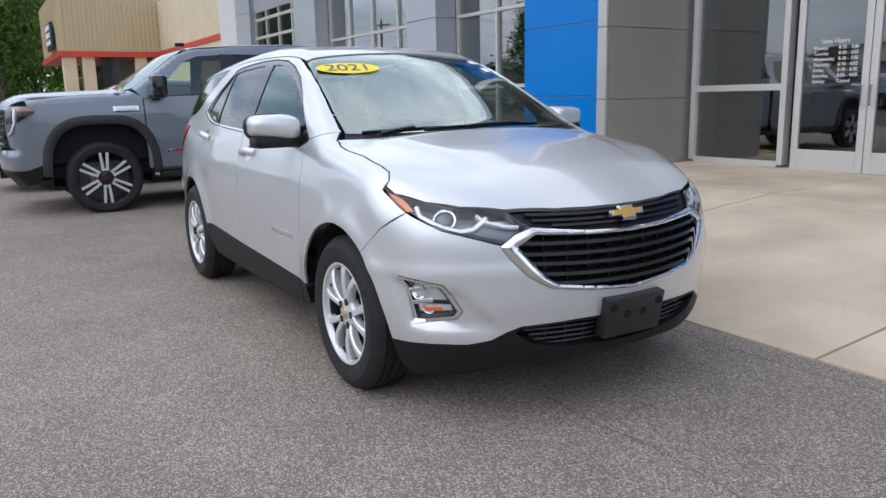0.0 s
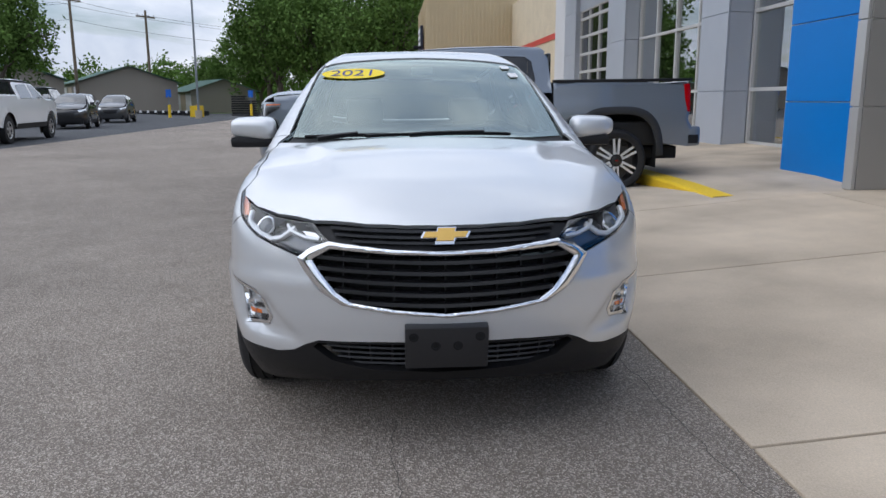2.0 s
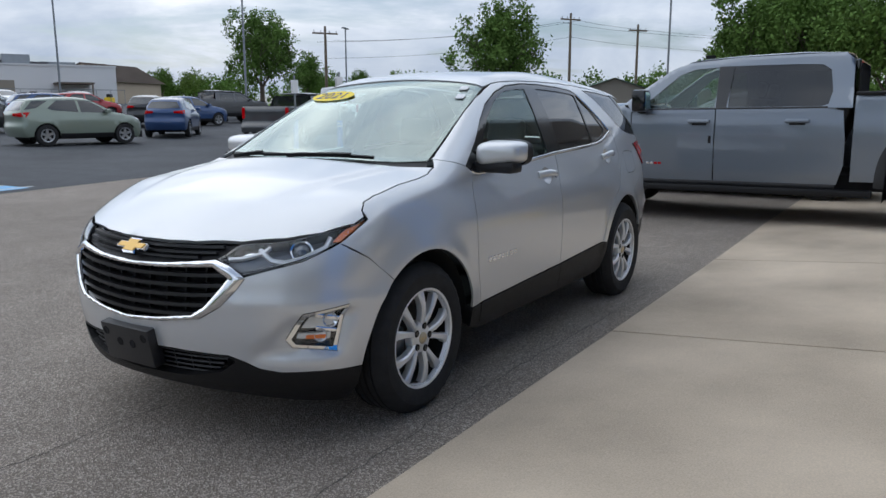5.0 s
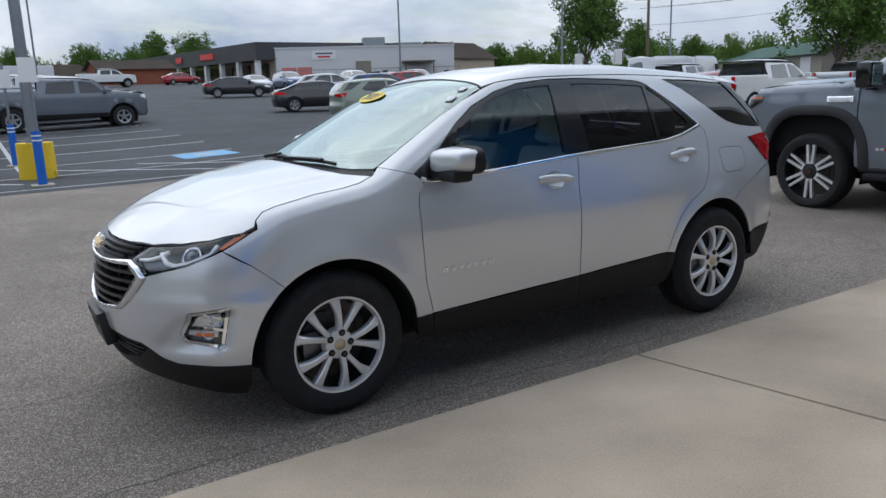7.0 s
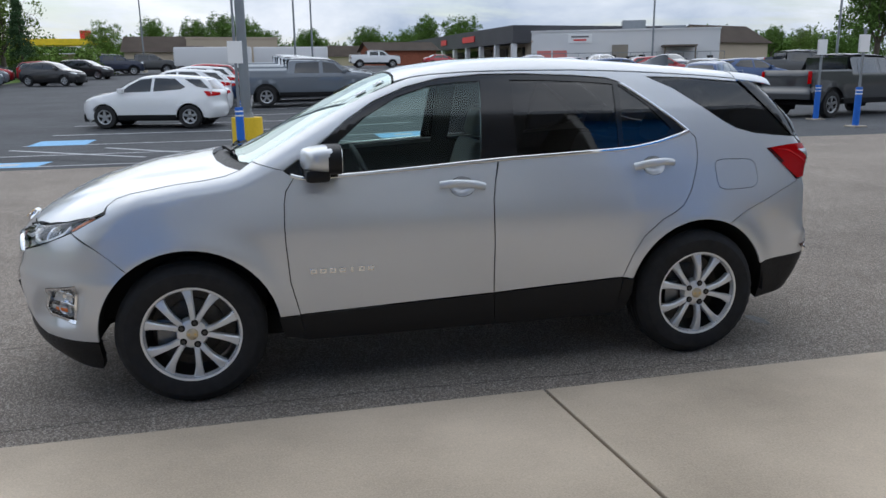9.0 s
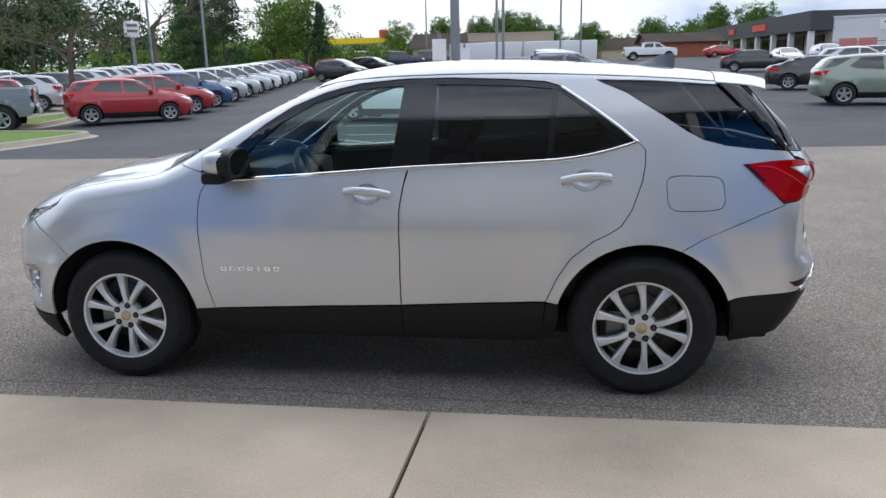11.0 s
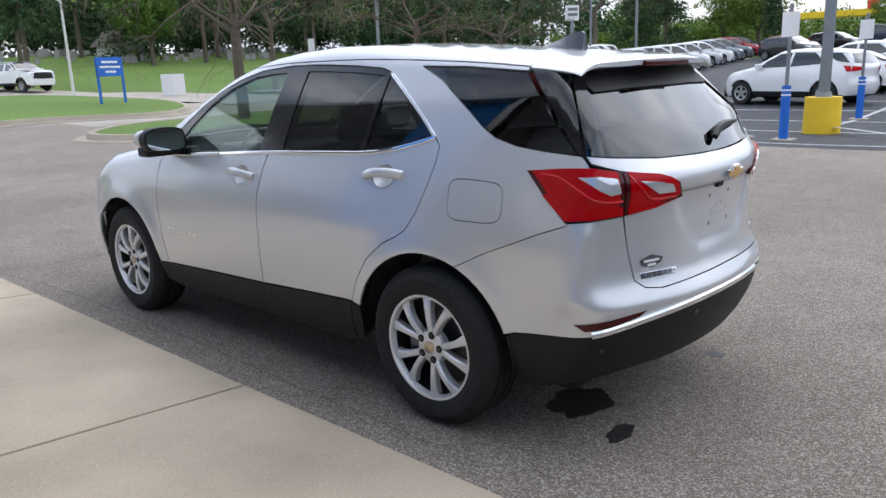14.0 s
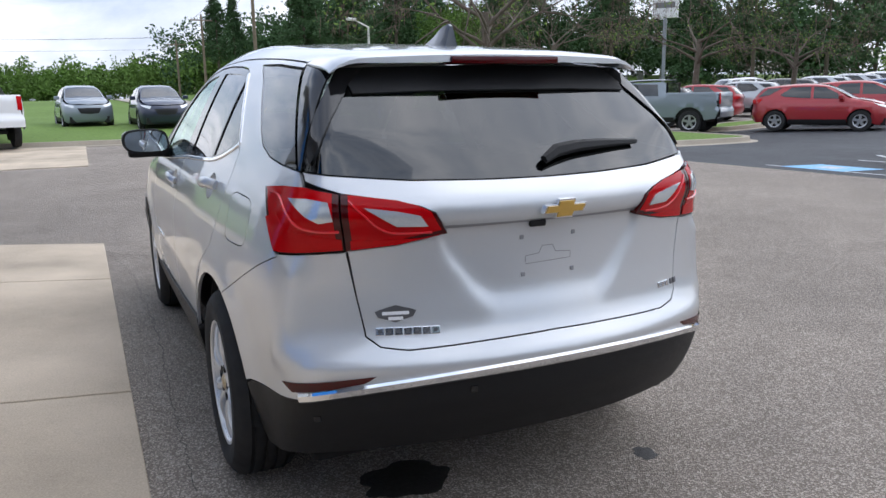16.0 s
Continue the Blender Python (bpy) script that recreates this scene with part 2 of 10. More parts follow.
def lathe(pts, n=48, axis="y"):
    """Verts and faces of an outline (radius, along) turned round an axis."""
    verts, faces = [], []
    k = len(pts)
    for i in range(n):
        a = 2 * math.pi * i / n
        for r, s in pts:
            c, d = r * math.cos(a), r * math.sin(a)
            verts.append((c, s, d) if axis == "y" else (c, d, s))
    for i in range(n):
        j = (i + 1) % n
        for q in range(k - 1):
            f = (i * k + q, i * k + q + 1, j * k + q + 1, j * k + q)
            faces.append(f if axis == "y" else f[::-1])
    return verts, faces


def sweep(path, section, closed=False, up=None):
    """Verts and faces of a flat section (side, up) carried along a path of points; ups gives its upward direction at each."""
    path = np.asarray(path, float)
    n, k = len(path), len(section)
    tang = np.roll(path, -1, 0) - np.roll(path, 1, 0)
    if not closed:
        tang[0], tang[-1] = path[1] - path[0], path[-1] - path[-2]
    tang /= np.maximum(np.linalg.norm(tang, axis=1, keepdims=True), 1e-9)
    ups = np.tile((0, 0, 1.0), (n, 1)) if up is None else np.asarray(up, float)
    side = np.cross(tang, ups)
    side /= np.maximum(np.linalg.norm(side, axis=1, keepdims=True), 1e-9)
    ups = np.cross(side, tang)
    verts = [path[i] + s * side[i] + u * ups[i] for i in range(n) for s, u in section]
    faces = []
    for i in range(n if closed else n - 1):
        j = (i + 1) % n
        for q in range(k):
            r = (q + 1) % k
            faces.append((i * k + q, i * k + r, j * k + r, j * k + q))
    if not closed:
        faces += [tuple(range(k))[::-1], tuple(range((n - 1) * k, n * k))]
    return verts, faces


def spline(pts, per=6, closed=True):
    """A smooth run through points; a third value of 1 marks a sharp corner."""
    pts = [(*p[:2], p[2] if len(p) > 2 else 0) for p in pts]
    n = len(pts)
    out = []
    for i in range(n if closed else n - 1):
        p1, p2 = pts[i], pts[(i + 1) % n]
        p0, p3 = pts[(i - 1) % n], pts[(i + 2) % n]
        if p1[2] or (not closed and i == 0):
            p0 = p1
        if p2[2] or (not closed and i == n - 2):
            p3 = p2
        a, b, c, d = (np.array(q[:2], float) for q in (p0, p1, p2, p3))
        for s in range(per):
            t = s / per
            out.append(0.5 * (2 * b + (c - a) * t + (2 * a - 5 * b + 4 * c - d) * t * t + (3 * b - a - 3 * c + d) * t**3))
    if not closed:
        out.append(np.array(pts[-1][:2], float))
    return np.array(out)


def refine(loop, step, closed=True):
    """The loop with its edges cut to about step."""
    out = []
    n = len(loop)
    for i in range(n if closed else n - 1):
        a, b = loop[i], loop[(i + 1) % n]
        k = max(1, int(np.ceil(np.linalg.norm(b - a) / step)))
        out += [a + (b - a) * s / k for s in range(k)]
    if not closed:
        out.append(loop[-1])
    return np.array(out)


def area(loop):
    x, y = loop.T
    return 0.5 * np.sum(x * np.roll(y, -1) - y * np.roll(x, -1))


def inset(loop, d):
    """The loop drawn in by d."""
    if area(loop) < 0:
        loop = loop[::-1]
    t = np.roll(loop, -1, 0) - np.roll(loop, 1, 0)
    t /= np.maximum(np.linalg.norm(t, axis=1, keepdims=True), 1e-9)
    return loop + d * np.stack([-t[:, 1], t[:, 0]], -1)


def within(pts, loop):
    """Whether points lie in the loop."""
    x, y = np.asarray(pts, float).T
    inside = np.zeros(len(x), bool)
    a, b = loop, np.roll(loop, -1, 0)
    for (x0, y0), (x1, y1) in zip(a, b):
        if y0 == y1:
            continue
        cross = (y0 > y) != (y1 > y)
        inside ^= cross & (x < (x1 - x0) * (y - y0) / (y1 - y0) + x0)
    return inside


def near(pts, loop):
    """Distance of points from the loop's line."""
    pts = np.asarray(pts, float)
    best = np.full(len(pts), 1e9)
    for a, b in zip(loop, np.roll(loop, -1, 0)):
        d = b - a
        l2 = max(float(d @ d), 1e-12)
        s = np.clip(((pts - a) @ d) / l2, 0, 1)
        best = np.minimum(best, np.linalg.norm(pts - a - s[:, None] * d, axis=1))
    return best


def flatmesh(loop, holes, step):
    """Triangles that fill a loop with holes: points, triangles, and the rims as runs of indices."""
    loops = [refine(loop, step)] + [refine(h, step) for h in holes]
    pts = [p for l in loops for p in l]
    edges, rims, at = [], [], 0
    for l in loops:
        idx = list(range(at, at + len(l)))
        edges += [(idx[i], idx[(i + 1) % len(idx)]) for i in range(len(idx))]
        rims.append(idx)
        at += len(l)
    lo, hi = loop.min(0), loop.max(0)
    gx, gy = np.arange(lo[0], hi[0] + step, step), np.arange(lo[1], hi[1] + step, step)
    grid = np.array([(x + (0.5 * step if j % 2 else 0), y) for j, y in enumerate(gy) for x in gx])
    ok = within(grid, loops[0]) & (near(grid, loops[0]) > 0.45 * step)
    for h in loops[1:]:
        ok &= ~within(grid, h) & (near(grid, h) > 0.45 * step)
    pts = np.array(pts + list(grid[ok]))
    vs, _, fs, ov, _, _ = delaunay_2d_cdt([Vector(p) for p in pts], edges, [], 0, 1e-7)
    back = {}
    for i, orig in enumerate(ov):
        for o in orig:
            back[o] = i
    vs = np.array([tuple(v) for v in vs])
    cent = np.array([vs[list(f)].mean(0) for f in fs])
    ok = within(cent, loops[0])
    for h in loops[1:]:
        ok &= ~within(cent, h)
    tris = [tuple(f) for f, good in zip(fs, ok) if good]
    return vs, tris, [[back[i] for i in r] for r in rims]

# ---- car bodies: one smooth closed surface each, from which the panels are cut; x ahead, y to the car's left, z up ----
def profile(pairs, blur):
    """A smooth curve through (u, v) pairs: straight pieces, softened over the width blur."""
    u, v = np.array(pairs, float).T
    fine = np.linspace(u[0] - 4 * blur, u[-1] + 4 * blur, 1200)
    val = np.interp(fine, u, v)
    lo, hi = (v[1] - v[0]) / (u[1] - u[0]), (v[-1] - v[-2]) / (u[-1] - u[-2])
    val = np.where(fine < u[0], v[0] + lo * (fine - u[0]), np.where(fine > u[-1], v[-1] + hi * (fine - u[-1]), val))
    step = fine[1] - fine[0]
    half = max(1, int(2.5 * blur / step))
    kern = np.exp(-0.5 * (np.arange(-half, half + 1) * step / blur) ** 2)
    kern /= kern.sum()
    soft = np.convolve(np.pad(val, half, mode="edge"), kern, mode="valid")
    return lambda x: np.interp(x, fine, soft)


def smax(a, b, k):
    h = np.clip(k - np.abs(a - b), 0, None) / k
    return np.maximum(a, b) + h * h * k * 0.25


class Form:
    """A car's body. top: z over x; crown: its fall with y squared; nose, tail: x over z; flank: half width over z; plan: its taper over x."""

    def __init__(self, top, crown, nose, tail, flank, plan, wheels, arch=0.02, arch_r=0.43, front=(0.33, 0.34), rear=(0.27, 0.12), keep=0.45, k=(0.085, 0.11, 0.06), axis=(1.0, -1.0), blur=(0.045, 0.1, 0.025, 0.018, 0.022, 0.09), extra=None):
        self.top, self.crown, self.nose, self.tail, self.flank, self.plan = (profile(p, b) for p, b in zip((top, crown, nose, tail, flank, plan), blur))
        self.wheels, self.arch, self.arch_r, self.front, self.rear, self.keep, self.k, self.axis, self.extra = wheels, arch, arch_r, front, rear, keep, k, axis, extra

    def hull(self, p):
        """Below zero inside the body, above zero outside it."""
        x, y, z = np.moveaxis(np.asarray(p, float), -1, 0)
        w = np.abs(y)
        bulge = 0
        for wx, wz in self.wheels:
            r = np.hypot(x - wx, z - wz)
            bulge = bulge + self.arch * np.exp(-(((r - self.arch_r) / 0.075) ** 2)) * np.clip((z - 0.3) / 0.2, 0, 1)
        side = w - self.flank(z) * self.plan(x) - bulge
        if self.extra is not None:
            side = side + self.extra(x, z)
        top = z - self.top(x) + self.crown(x) * y * y
        front = (x - self.nose(z) + self.front[0] * w**2 + self.front[1] * w**4) * 0.9
        keep = 1 - self.keep * np.clip((z - 1.15) / 0.15, 0, 1)
        rear = (self.tail(z) + (self.rear[0] * w**2 + self.rear[1] * w**4) * keep - x) * 0.9
        g = smax(side, top, self.k[0])
        g = smax(g, front, self.k[1])
        return smax(g, rear, self.k[2])

    def meet(self, start, way, reach):
        """Where rays from start along way first meet the body, within reach."""
        steps = np.linspace(0, reach, 90)
        vals = np.stack([self.hull(start + s * way) for s in steps])
        inside = vals < 0
        none = ~inside.any(0)
        hit = np.where(none, vals.argmin(0), inside.argmax(0))
        lo, hi = steps[np.maximum(hit - 1, 0)], steps[hit]
        lo = np.where(none, hi, lo)
        for _ in range(22):
            mid = (lo + hi) / 2
            out = self.hull(start + mid[:, None] * way) > 0
            lo, hi = np.where(out, mid, lo), np.where(out, hi, mid)
        return start + hi[:, None] * way

    def outward(self, p):
        e = 0.004
        n = np.stack([self.hull(p + d) - self.hull(p - d) for d in np.eye(3) * e], -1)
        return n / np.maximum(np.linalg.norm(n, axis=-1, keepdims=True), 1e-9)

    def chart(self, kind, uv):
        """Points of the body from flat coordinates. left/right: x, z. top: x, y. nose/stern: degrees round an upright axis, z."""
        u, v = np.asarray(uv, float).T
        o = np.zeros_like(u)
        if kind in ("left", "right"):
            s = 1 if kind == "left" else -1
            return self.meet(np.stack([u, o + 1.4 * s, v], -1), np.stack([o, o - s, o], -1), 1.38)
        if kind == "top":
            return self.meet(np.stack([u, v, o + 2.2], -1), np.stack([o, o, o - 1], -1), 1.8)
        s = 1 if kind == "nose" else -1
        a = np.radians(u)
        d = np.stack([s * np.cos(a), np.sin(a), o], -1)
        return self.meet(np.stack([o + self.axis[0 if s > 0 else 1], o, v], -1) + 2.1 * d, -d, 2.05)

    def unchart(self, kind, p):
        """Flat coordinates of points."""
        p = np.asarray(p, float)
        if kind in ("left", "right"):
            return p[:, [0, 2]]
        if kind == "top":
            return p[:, [0, 1]]
        s = 1 if kind == "nose" else -1
        return np.stack([np.degrees(np.arctan2(p[:, 1], s * (p[:, 0] - self.axis[0 if s > 0 else 1]))), p[:, 2]], -1)

    def swap(self, a, uv, b):
        """Coordinates of one chart told in another."""
        return [tuple(q) for q in self.unchart(b, self.chart(a, [q[:2] for q in uv]))]


ROUND = 0.0215  # metres for a degree of the nose and stern charts


def panel(form, name, kind, outline, mat, parent, label="", holes=(), step=0.03, lift=0.0, depth=0.012, gap=0.0018, smooth_run=0, dent=None, back=False):
    """A skin cut from a body: outline and holes in a chart's coordinates, with a turned-in rim of its depth. dent: moves points in or out."""
    sc = np.array([ROUND, 1.0]) if kind in ("nose", "stern") else np.array([1.0, 1.0])
    loops = []
    for i, l in enumerate([outline, *holes]):
        l = spline(l, smooth_run) if smooth_run else np.array([p[:2] for p in l], float)
        l = l * sc
        if area(l) < 0:
            l = l[::-1]
        if gap:
            l = inset(refine(l, step), gap if i == 0 else -gap)
        loops.append(l)
    uv, tris, rims = flatmesh(loops[0], loops[1:], step)
    p = form.chart(kind, uv / sc)
    n = form.outward(p)
    off = np.full(len(p), float(lift))
    if dent is not None:
        off = off + dent(uv / sc)
    p = p + n * off[:, None]
    # the winding follows the outward normal
    a, b, c = (p[[t[i] for t in tris]] for i in range(3))
    mean = (np.cross(b - a, c - a) * n[[t[0] for t in tris]]).sum()
    if mean < 0:
        tris = [t[::-1] for t in tris]
    verts, norms, faces = list(p), list(n), list(tris)
    if dent is not None:
        acc = np.zeros_like(p)
        for t in tris:
            f = np.cross(p[t[1]] - p[t[0]], p[t[2]] - p[t[0]])
            for i in t:
                acc[i] += f
        norms = list(acc / np.maximum(np.linalg.norm(acc, axis=1, keepdims=True), 1e-12))
    if depth:
        for r in rims:
            k = len(r)
            q = p[r]
            tang = np.roll(q, -1, 0) - np.roll(q, 1, 0)
            out = np.cross(tang, n[r])
            out /= np.maximum(np.linalg.norm(out, axis=1, keepdims=True), 1e-9)
            base = len(verts)
            verts += list(q) + list(q - n[r] * depth)
            flip = mean < 0
            norms += list(-out if flip else out) * 2
            for i in range(k):
                j = (i + 1) % k
                f = (base + i, base + k + i, base + k + j, base + j)
                faces.append(f[::-1] if flip else f)
    return raw(name, verts, faces, mat, parent, label, smooth=True, normals=norms)


def strip(form, name, kind, line, width, height, mat, parent, label="", lift=0.0, closed=False, per=6, step=0.03, taper=False):
    """A low moulding laid along a line of a chart."""
    sc = np.array([ROUND, 1.0]) if kind in ("nose", "stern") else np.array([1.0, 1.0])
    l = spline(line, per, closed) * sc
    l = refine(l, step, closed) / sc
    p = form.chart(kind, l)
    n = form.outward(p)
    w, h = width / 2, height
    verts, faces = sweep(p + n * lift, [(-w, -0.004), (-w, 0.5 * h), (-0.55 * w, h), (0.55 * w, h), (w, 0.5 * h), (w, -0.004)], closed, up=n)
    return raw(name, verts, faces, mat, parent, label, smooth=True, angle=35)


def mirrored(half):
    """A whole outline from its left half, told from the middle outwards and back to the middle."""
    return list(half) + [(-u, v) for u, v in reversed([q[:2] for q in half]) if abs(u) > 1e-6]


def both(half):
    """The same for the chart from above, where the left half has y above zero."""
    return list(half) + [(u, -v) for u, v in reversed([q[:2] for q in half]) if abs(v) > 1e-6]


def arc(cx, cz, r, a0, a1, n=14):
    return [(cx + r * math.cos(radians(a0 + (a1 - a0) * i / n)), cz + r * math.sin(radians(a0 + (a1 - a0) * i / n))) for i in range(n + 1)]

# ---- the silver car ----
SUV = Form(
    top=[(-2.4, 1.515), (-2.05, 1.55), (-1.6, 1.6), (-1.3, 1.625), (-1.0, 1.648), (-0.68, 1.668), (-0.4, 1.672), (-0.08, 1.657), (0.17, 1.623), (0.36, 1.56), (0.56, 1.465), (0.8, 1.34), (1.04, 1.212), (1.12, 1.172), (1.31, 1.143), (1.64, 1.095), (1.9, 1.025), (2.1, 0.945), (2.24, 0.865), (2.4, 0.74)],
    crown=[(-2.4, 0.07), (-0.2, 0.06), (0.3, 0.09), (1.0, 0.10), (1.3, 0.085), (2.0, 0.10), (2.4, 0.12)],
    nose=[(0.05, 2.02), (0.2, 2.15), (0.26, 2.225), (0.32, 2.255), (0.42, 2.275), (0.5, 2.29), (0.58, 2.295), (0.66, 2.29), (0.75, 2.278), (0.83, 2.255), (0.88, 2.22), (0.95, 2.13), (1.05, 1.98)],
    tail=[(0.05, -2.0), (0.2, -2.12), (0.3, -2.2), (0.4, -2.27), (0.5, -2.315), (0.6, -2.33), (0.655, -2.325), (0.70, -2.295), (0.74, -2.28), (0.85, -2.268), (0.95, -2.268), (1.03, -2.276), (1.07, -2.295), (1.12, -2.288), (1.165, -2.25), (1.2, -2.212), (1.25, -2.168), (1.35, -2.065), (1.45, -1.965), (1.52, -1.9), (1.7, -1.72)],
    flank=[(0.1, 0.78), (0.2, 0.83), (0.3, 0.872), (0.4, 0.893), (0.48, 0.9), (0.6, 0.906), (0.75, 0.908), (0.86, 0.904), (0.94, 0.889), (1.0, 0.872), (1.08, 0.848), (1.14, 0.823), (1.2, 0.797), (1.3, 0.752), (1.4, 0.703), (1.5, 0.648), (1.56, 0.61), (1.62, 0.565), (1.75, 0.46)],
    plan=[(-2.5, 0.76), (-2.3, 0.83), (-2.1, 0.89), (-1.85, 0.937), (-1.5, 0.968), (-1.2, 0.985), (-0.8, 1.0), (0.9, 1.0), (1.2, 0.998), (1.5, 0.994), (1.8, 0.982), (2.0, 0.962), (2.3, 0.90)],
    wheels=[(1.3625, 0.352), (-1.3625, 0.352)], front=(0.31, 0.29))

car = thing("suv", "silver compact suv with a yellow year sticker, parked on asphalt", "car")


def frame_at(form, kind, uv, twist=0.0, lift=0.0):
    """A pose on a body's skin: z outwards, x along the skin's level direction."""
    p = form.chart(kind, [uv])[0]
    n = Vector(form.outward(np.array([p]))[0])
    x = Vector((0, 0, 1)).cross(n).normalized() if abs(n.z) < 0.95 else Vector((0, 1, 0))
    y = n.cross(x)
    m = Matrix((x, y, n)).transposed().to_4x4()
    m.translation = Vector(p) + n * lift
    return m @ pose(0, 0, 0, 0, 0, twist)


def block(form, name, kind, uv, size, mat, parent, label="", lift=0.0, bevel=0.0, twist=0.0):
    """A small block on a body's skin: length along it, height, thickness."""
    bm = box(bmesh.new(), (-size[0] / 2, -size[1] / 2, -0.003), (size[0] / 2, size[1] / 2, size[2]), bevel)
    return part(name, bm, mat, parent, label, at=frame_at(form, kind, uv, twist, lift))


def prism(bm, line, x0, x1):
    """A slab whose outline lies in y and z."""
    a, b = [bm.verts.new((x0, y, z)) for y, z in line], [bm.verts.new((x1, y, z)) for y, z in line]
    bm.faces.new(a)
    bm.faces.new(b[::-1])
    for i in range(len(a)):
        j = (i + 1) % len(a)
        bm.faces.new((a[i], b[i], b[j], a[j]))
    bmesh.ops.recalc_face_normals(bm, faces=bm.faces[:])


F_SEAM = [(0.836, 1.093), (0.878, 1.03), (0.888, 0.975), (0.893, 0.86), (0.891, 0.771), (0.879, 0.588), (0.839, 0.415)]
B_SEAM = [(-0.21, 1.14), (-0.185, 1.05), (-0.167, 0.946), (-0.166, 0.83), (-0.168, 0.721), (-0.165, 0.6), (-0.165, 0.453)]
R_SEAM = [(-1.335, 1.25), (-1.363, 1.22), (-1.362, 1.15), (-1.346, 1.071), (-1.3, 0.943), (-1.248, 0.865), (-1.19, 0.828), (-1.117, 0.793), (-1.012, 0.708), (-0.945, 0.606), (-0.893, 0.487)]
BELT = [(0.849, 1.099), (0.8, 1.086), (0.748, 1.084), (0.55, 1.092), (0.292, 1.106), (-0.205, 1.137), (-0.571, 1.152), (-0.914, 1.167), (-1.05, 1.182), (-1.141, 1.198), (-1.274, 1.232), (-1.327, 1.25)]
DLO_TOP = [(0.884, 1.13), (0.702, 1.248), (0.56, 1.358), (0.417, 1.446), (0.242, 1.515), (0.064, 1.556), (-0.174, 1.575), (-0.409, 1.575), (-0.697, 1.563), (-0.88, 1.548), (-0.945, 1.53), (-1.087, 1.44), (-1.221, 1.344), (-1.315, 1.268)]
CARGO_LOW = [(-1.128, 1.551), (-1.276, 1.488), (-1.46, 1.37), (-1.56, 1.302), (-1.635, 1.262), (-1.743, 1.233), (-1.87, 1.217), (-2.005, 1.206)]
ROOF_EDGE = [(x, 0.585) for x in (-1.70, -1.5, -1.3, -1.0, -0.7, -0.4, -0.1, 0.1, 0.2)]
SCREEN_EDGE = [(0.30, 0.60), (0.45, 0.62), (0.6, 0.64), (0.75, 0.662), (0.9, 0.685), (1.03, 0.71)]
HOOD_SHUT = [tuple(q) for q in refine(np.array([(1.09, 1.132), (1.16, 1.108), (1.25, 1.093), (1.4, 1.076), (1.594, 1.043), (1.66, 1.022), (1.70, 0.992)]), 0.02, False)]
HOOD_FRONT = [(49.2, 0.967), (46.8, 0.943), (40.0, 0.915), (33.2, 0.898), (24.7, 0.884), (14.4, 0.877), (7.0, 0.873), (0.0, 0.872)]
LAMP = [(50.5, 0.972), (47.0, 0.925), (43.5, 0.88), (36.5, 0.818), (24.9, 0.754), (20.4, 0.822), (24.4, 0.88), (33.2, 0.893), (43.0, 0.93)]
FRONT_ARCH = lambda a0, a1, n=14: arc(1.3625, 0.352, 0.428, a0, a1, n)
REAR_ARCH = lambda a0, a1, n=14: arc(-1.3625, 0.352, 0.428, a0, a1, n)
GATE_SEAM = [(28.4, 0.973), (27.6, 0.85), (26.4, 0.722), (24.5, 0.692), (21.0, 0.68), (10.0, 0.688), (0.0, 0.692)]
BUMPER_LOW = [(0.0, 0.44), (12.0, 0.438), (22.5, 0.428), (25.2, 0.405), (28.0, 0.372), (32.0, 0.354), (38.0, 0.352), (43.0, 0.347)]
REAR_LOW = [(0.0, 0.598), (12.0, 0.592), (24.0, 0.57), (35.0, 0.532), (42.0, 0.52)]

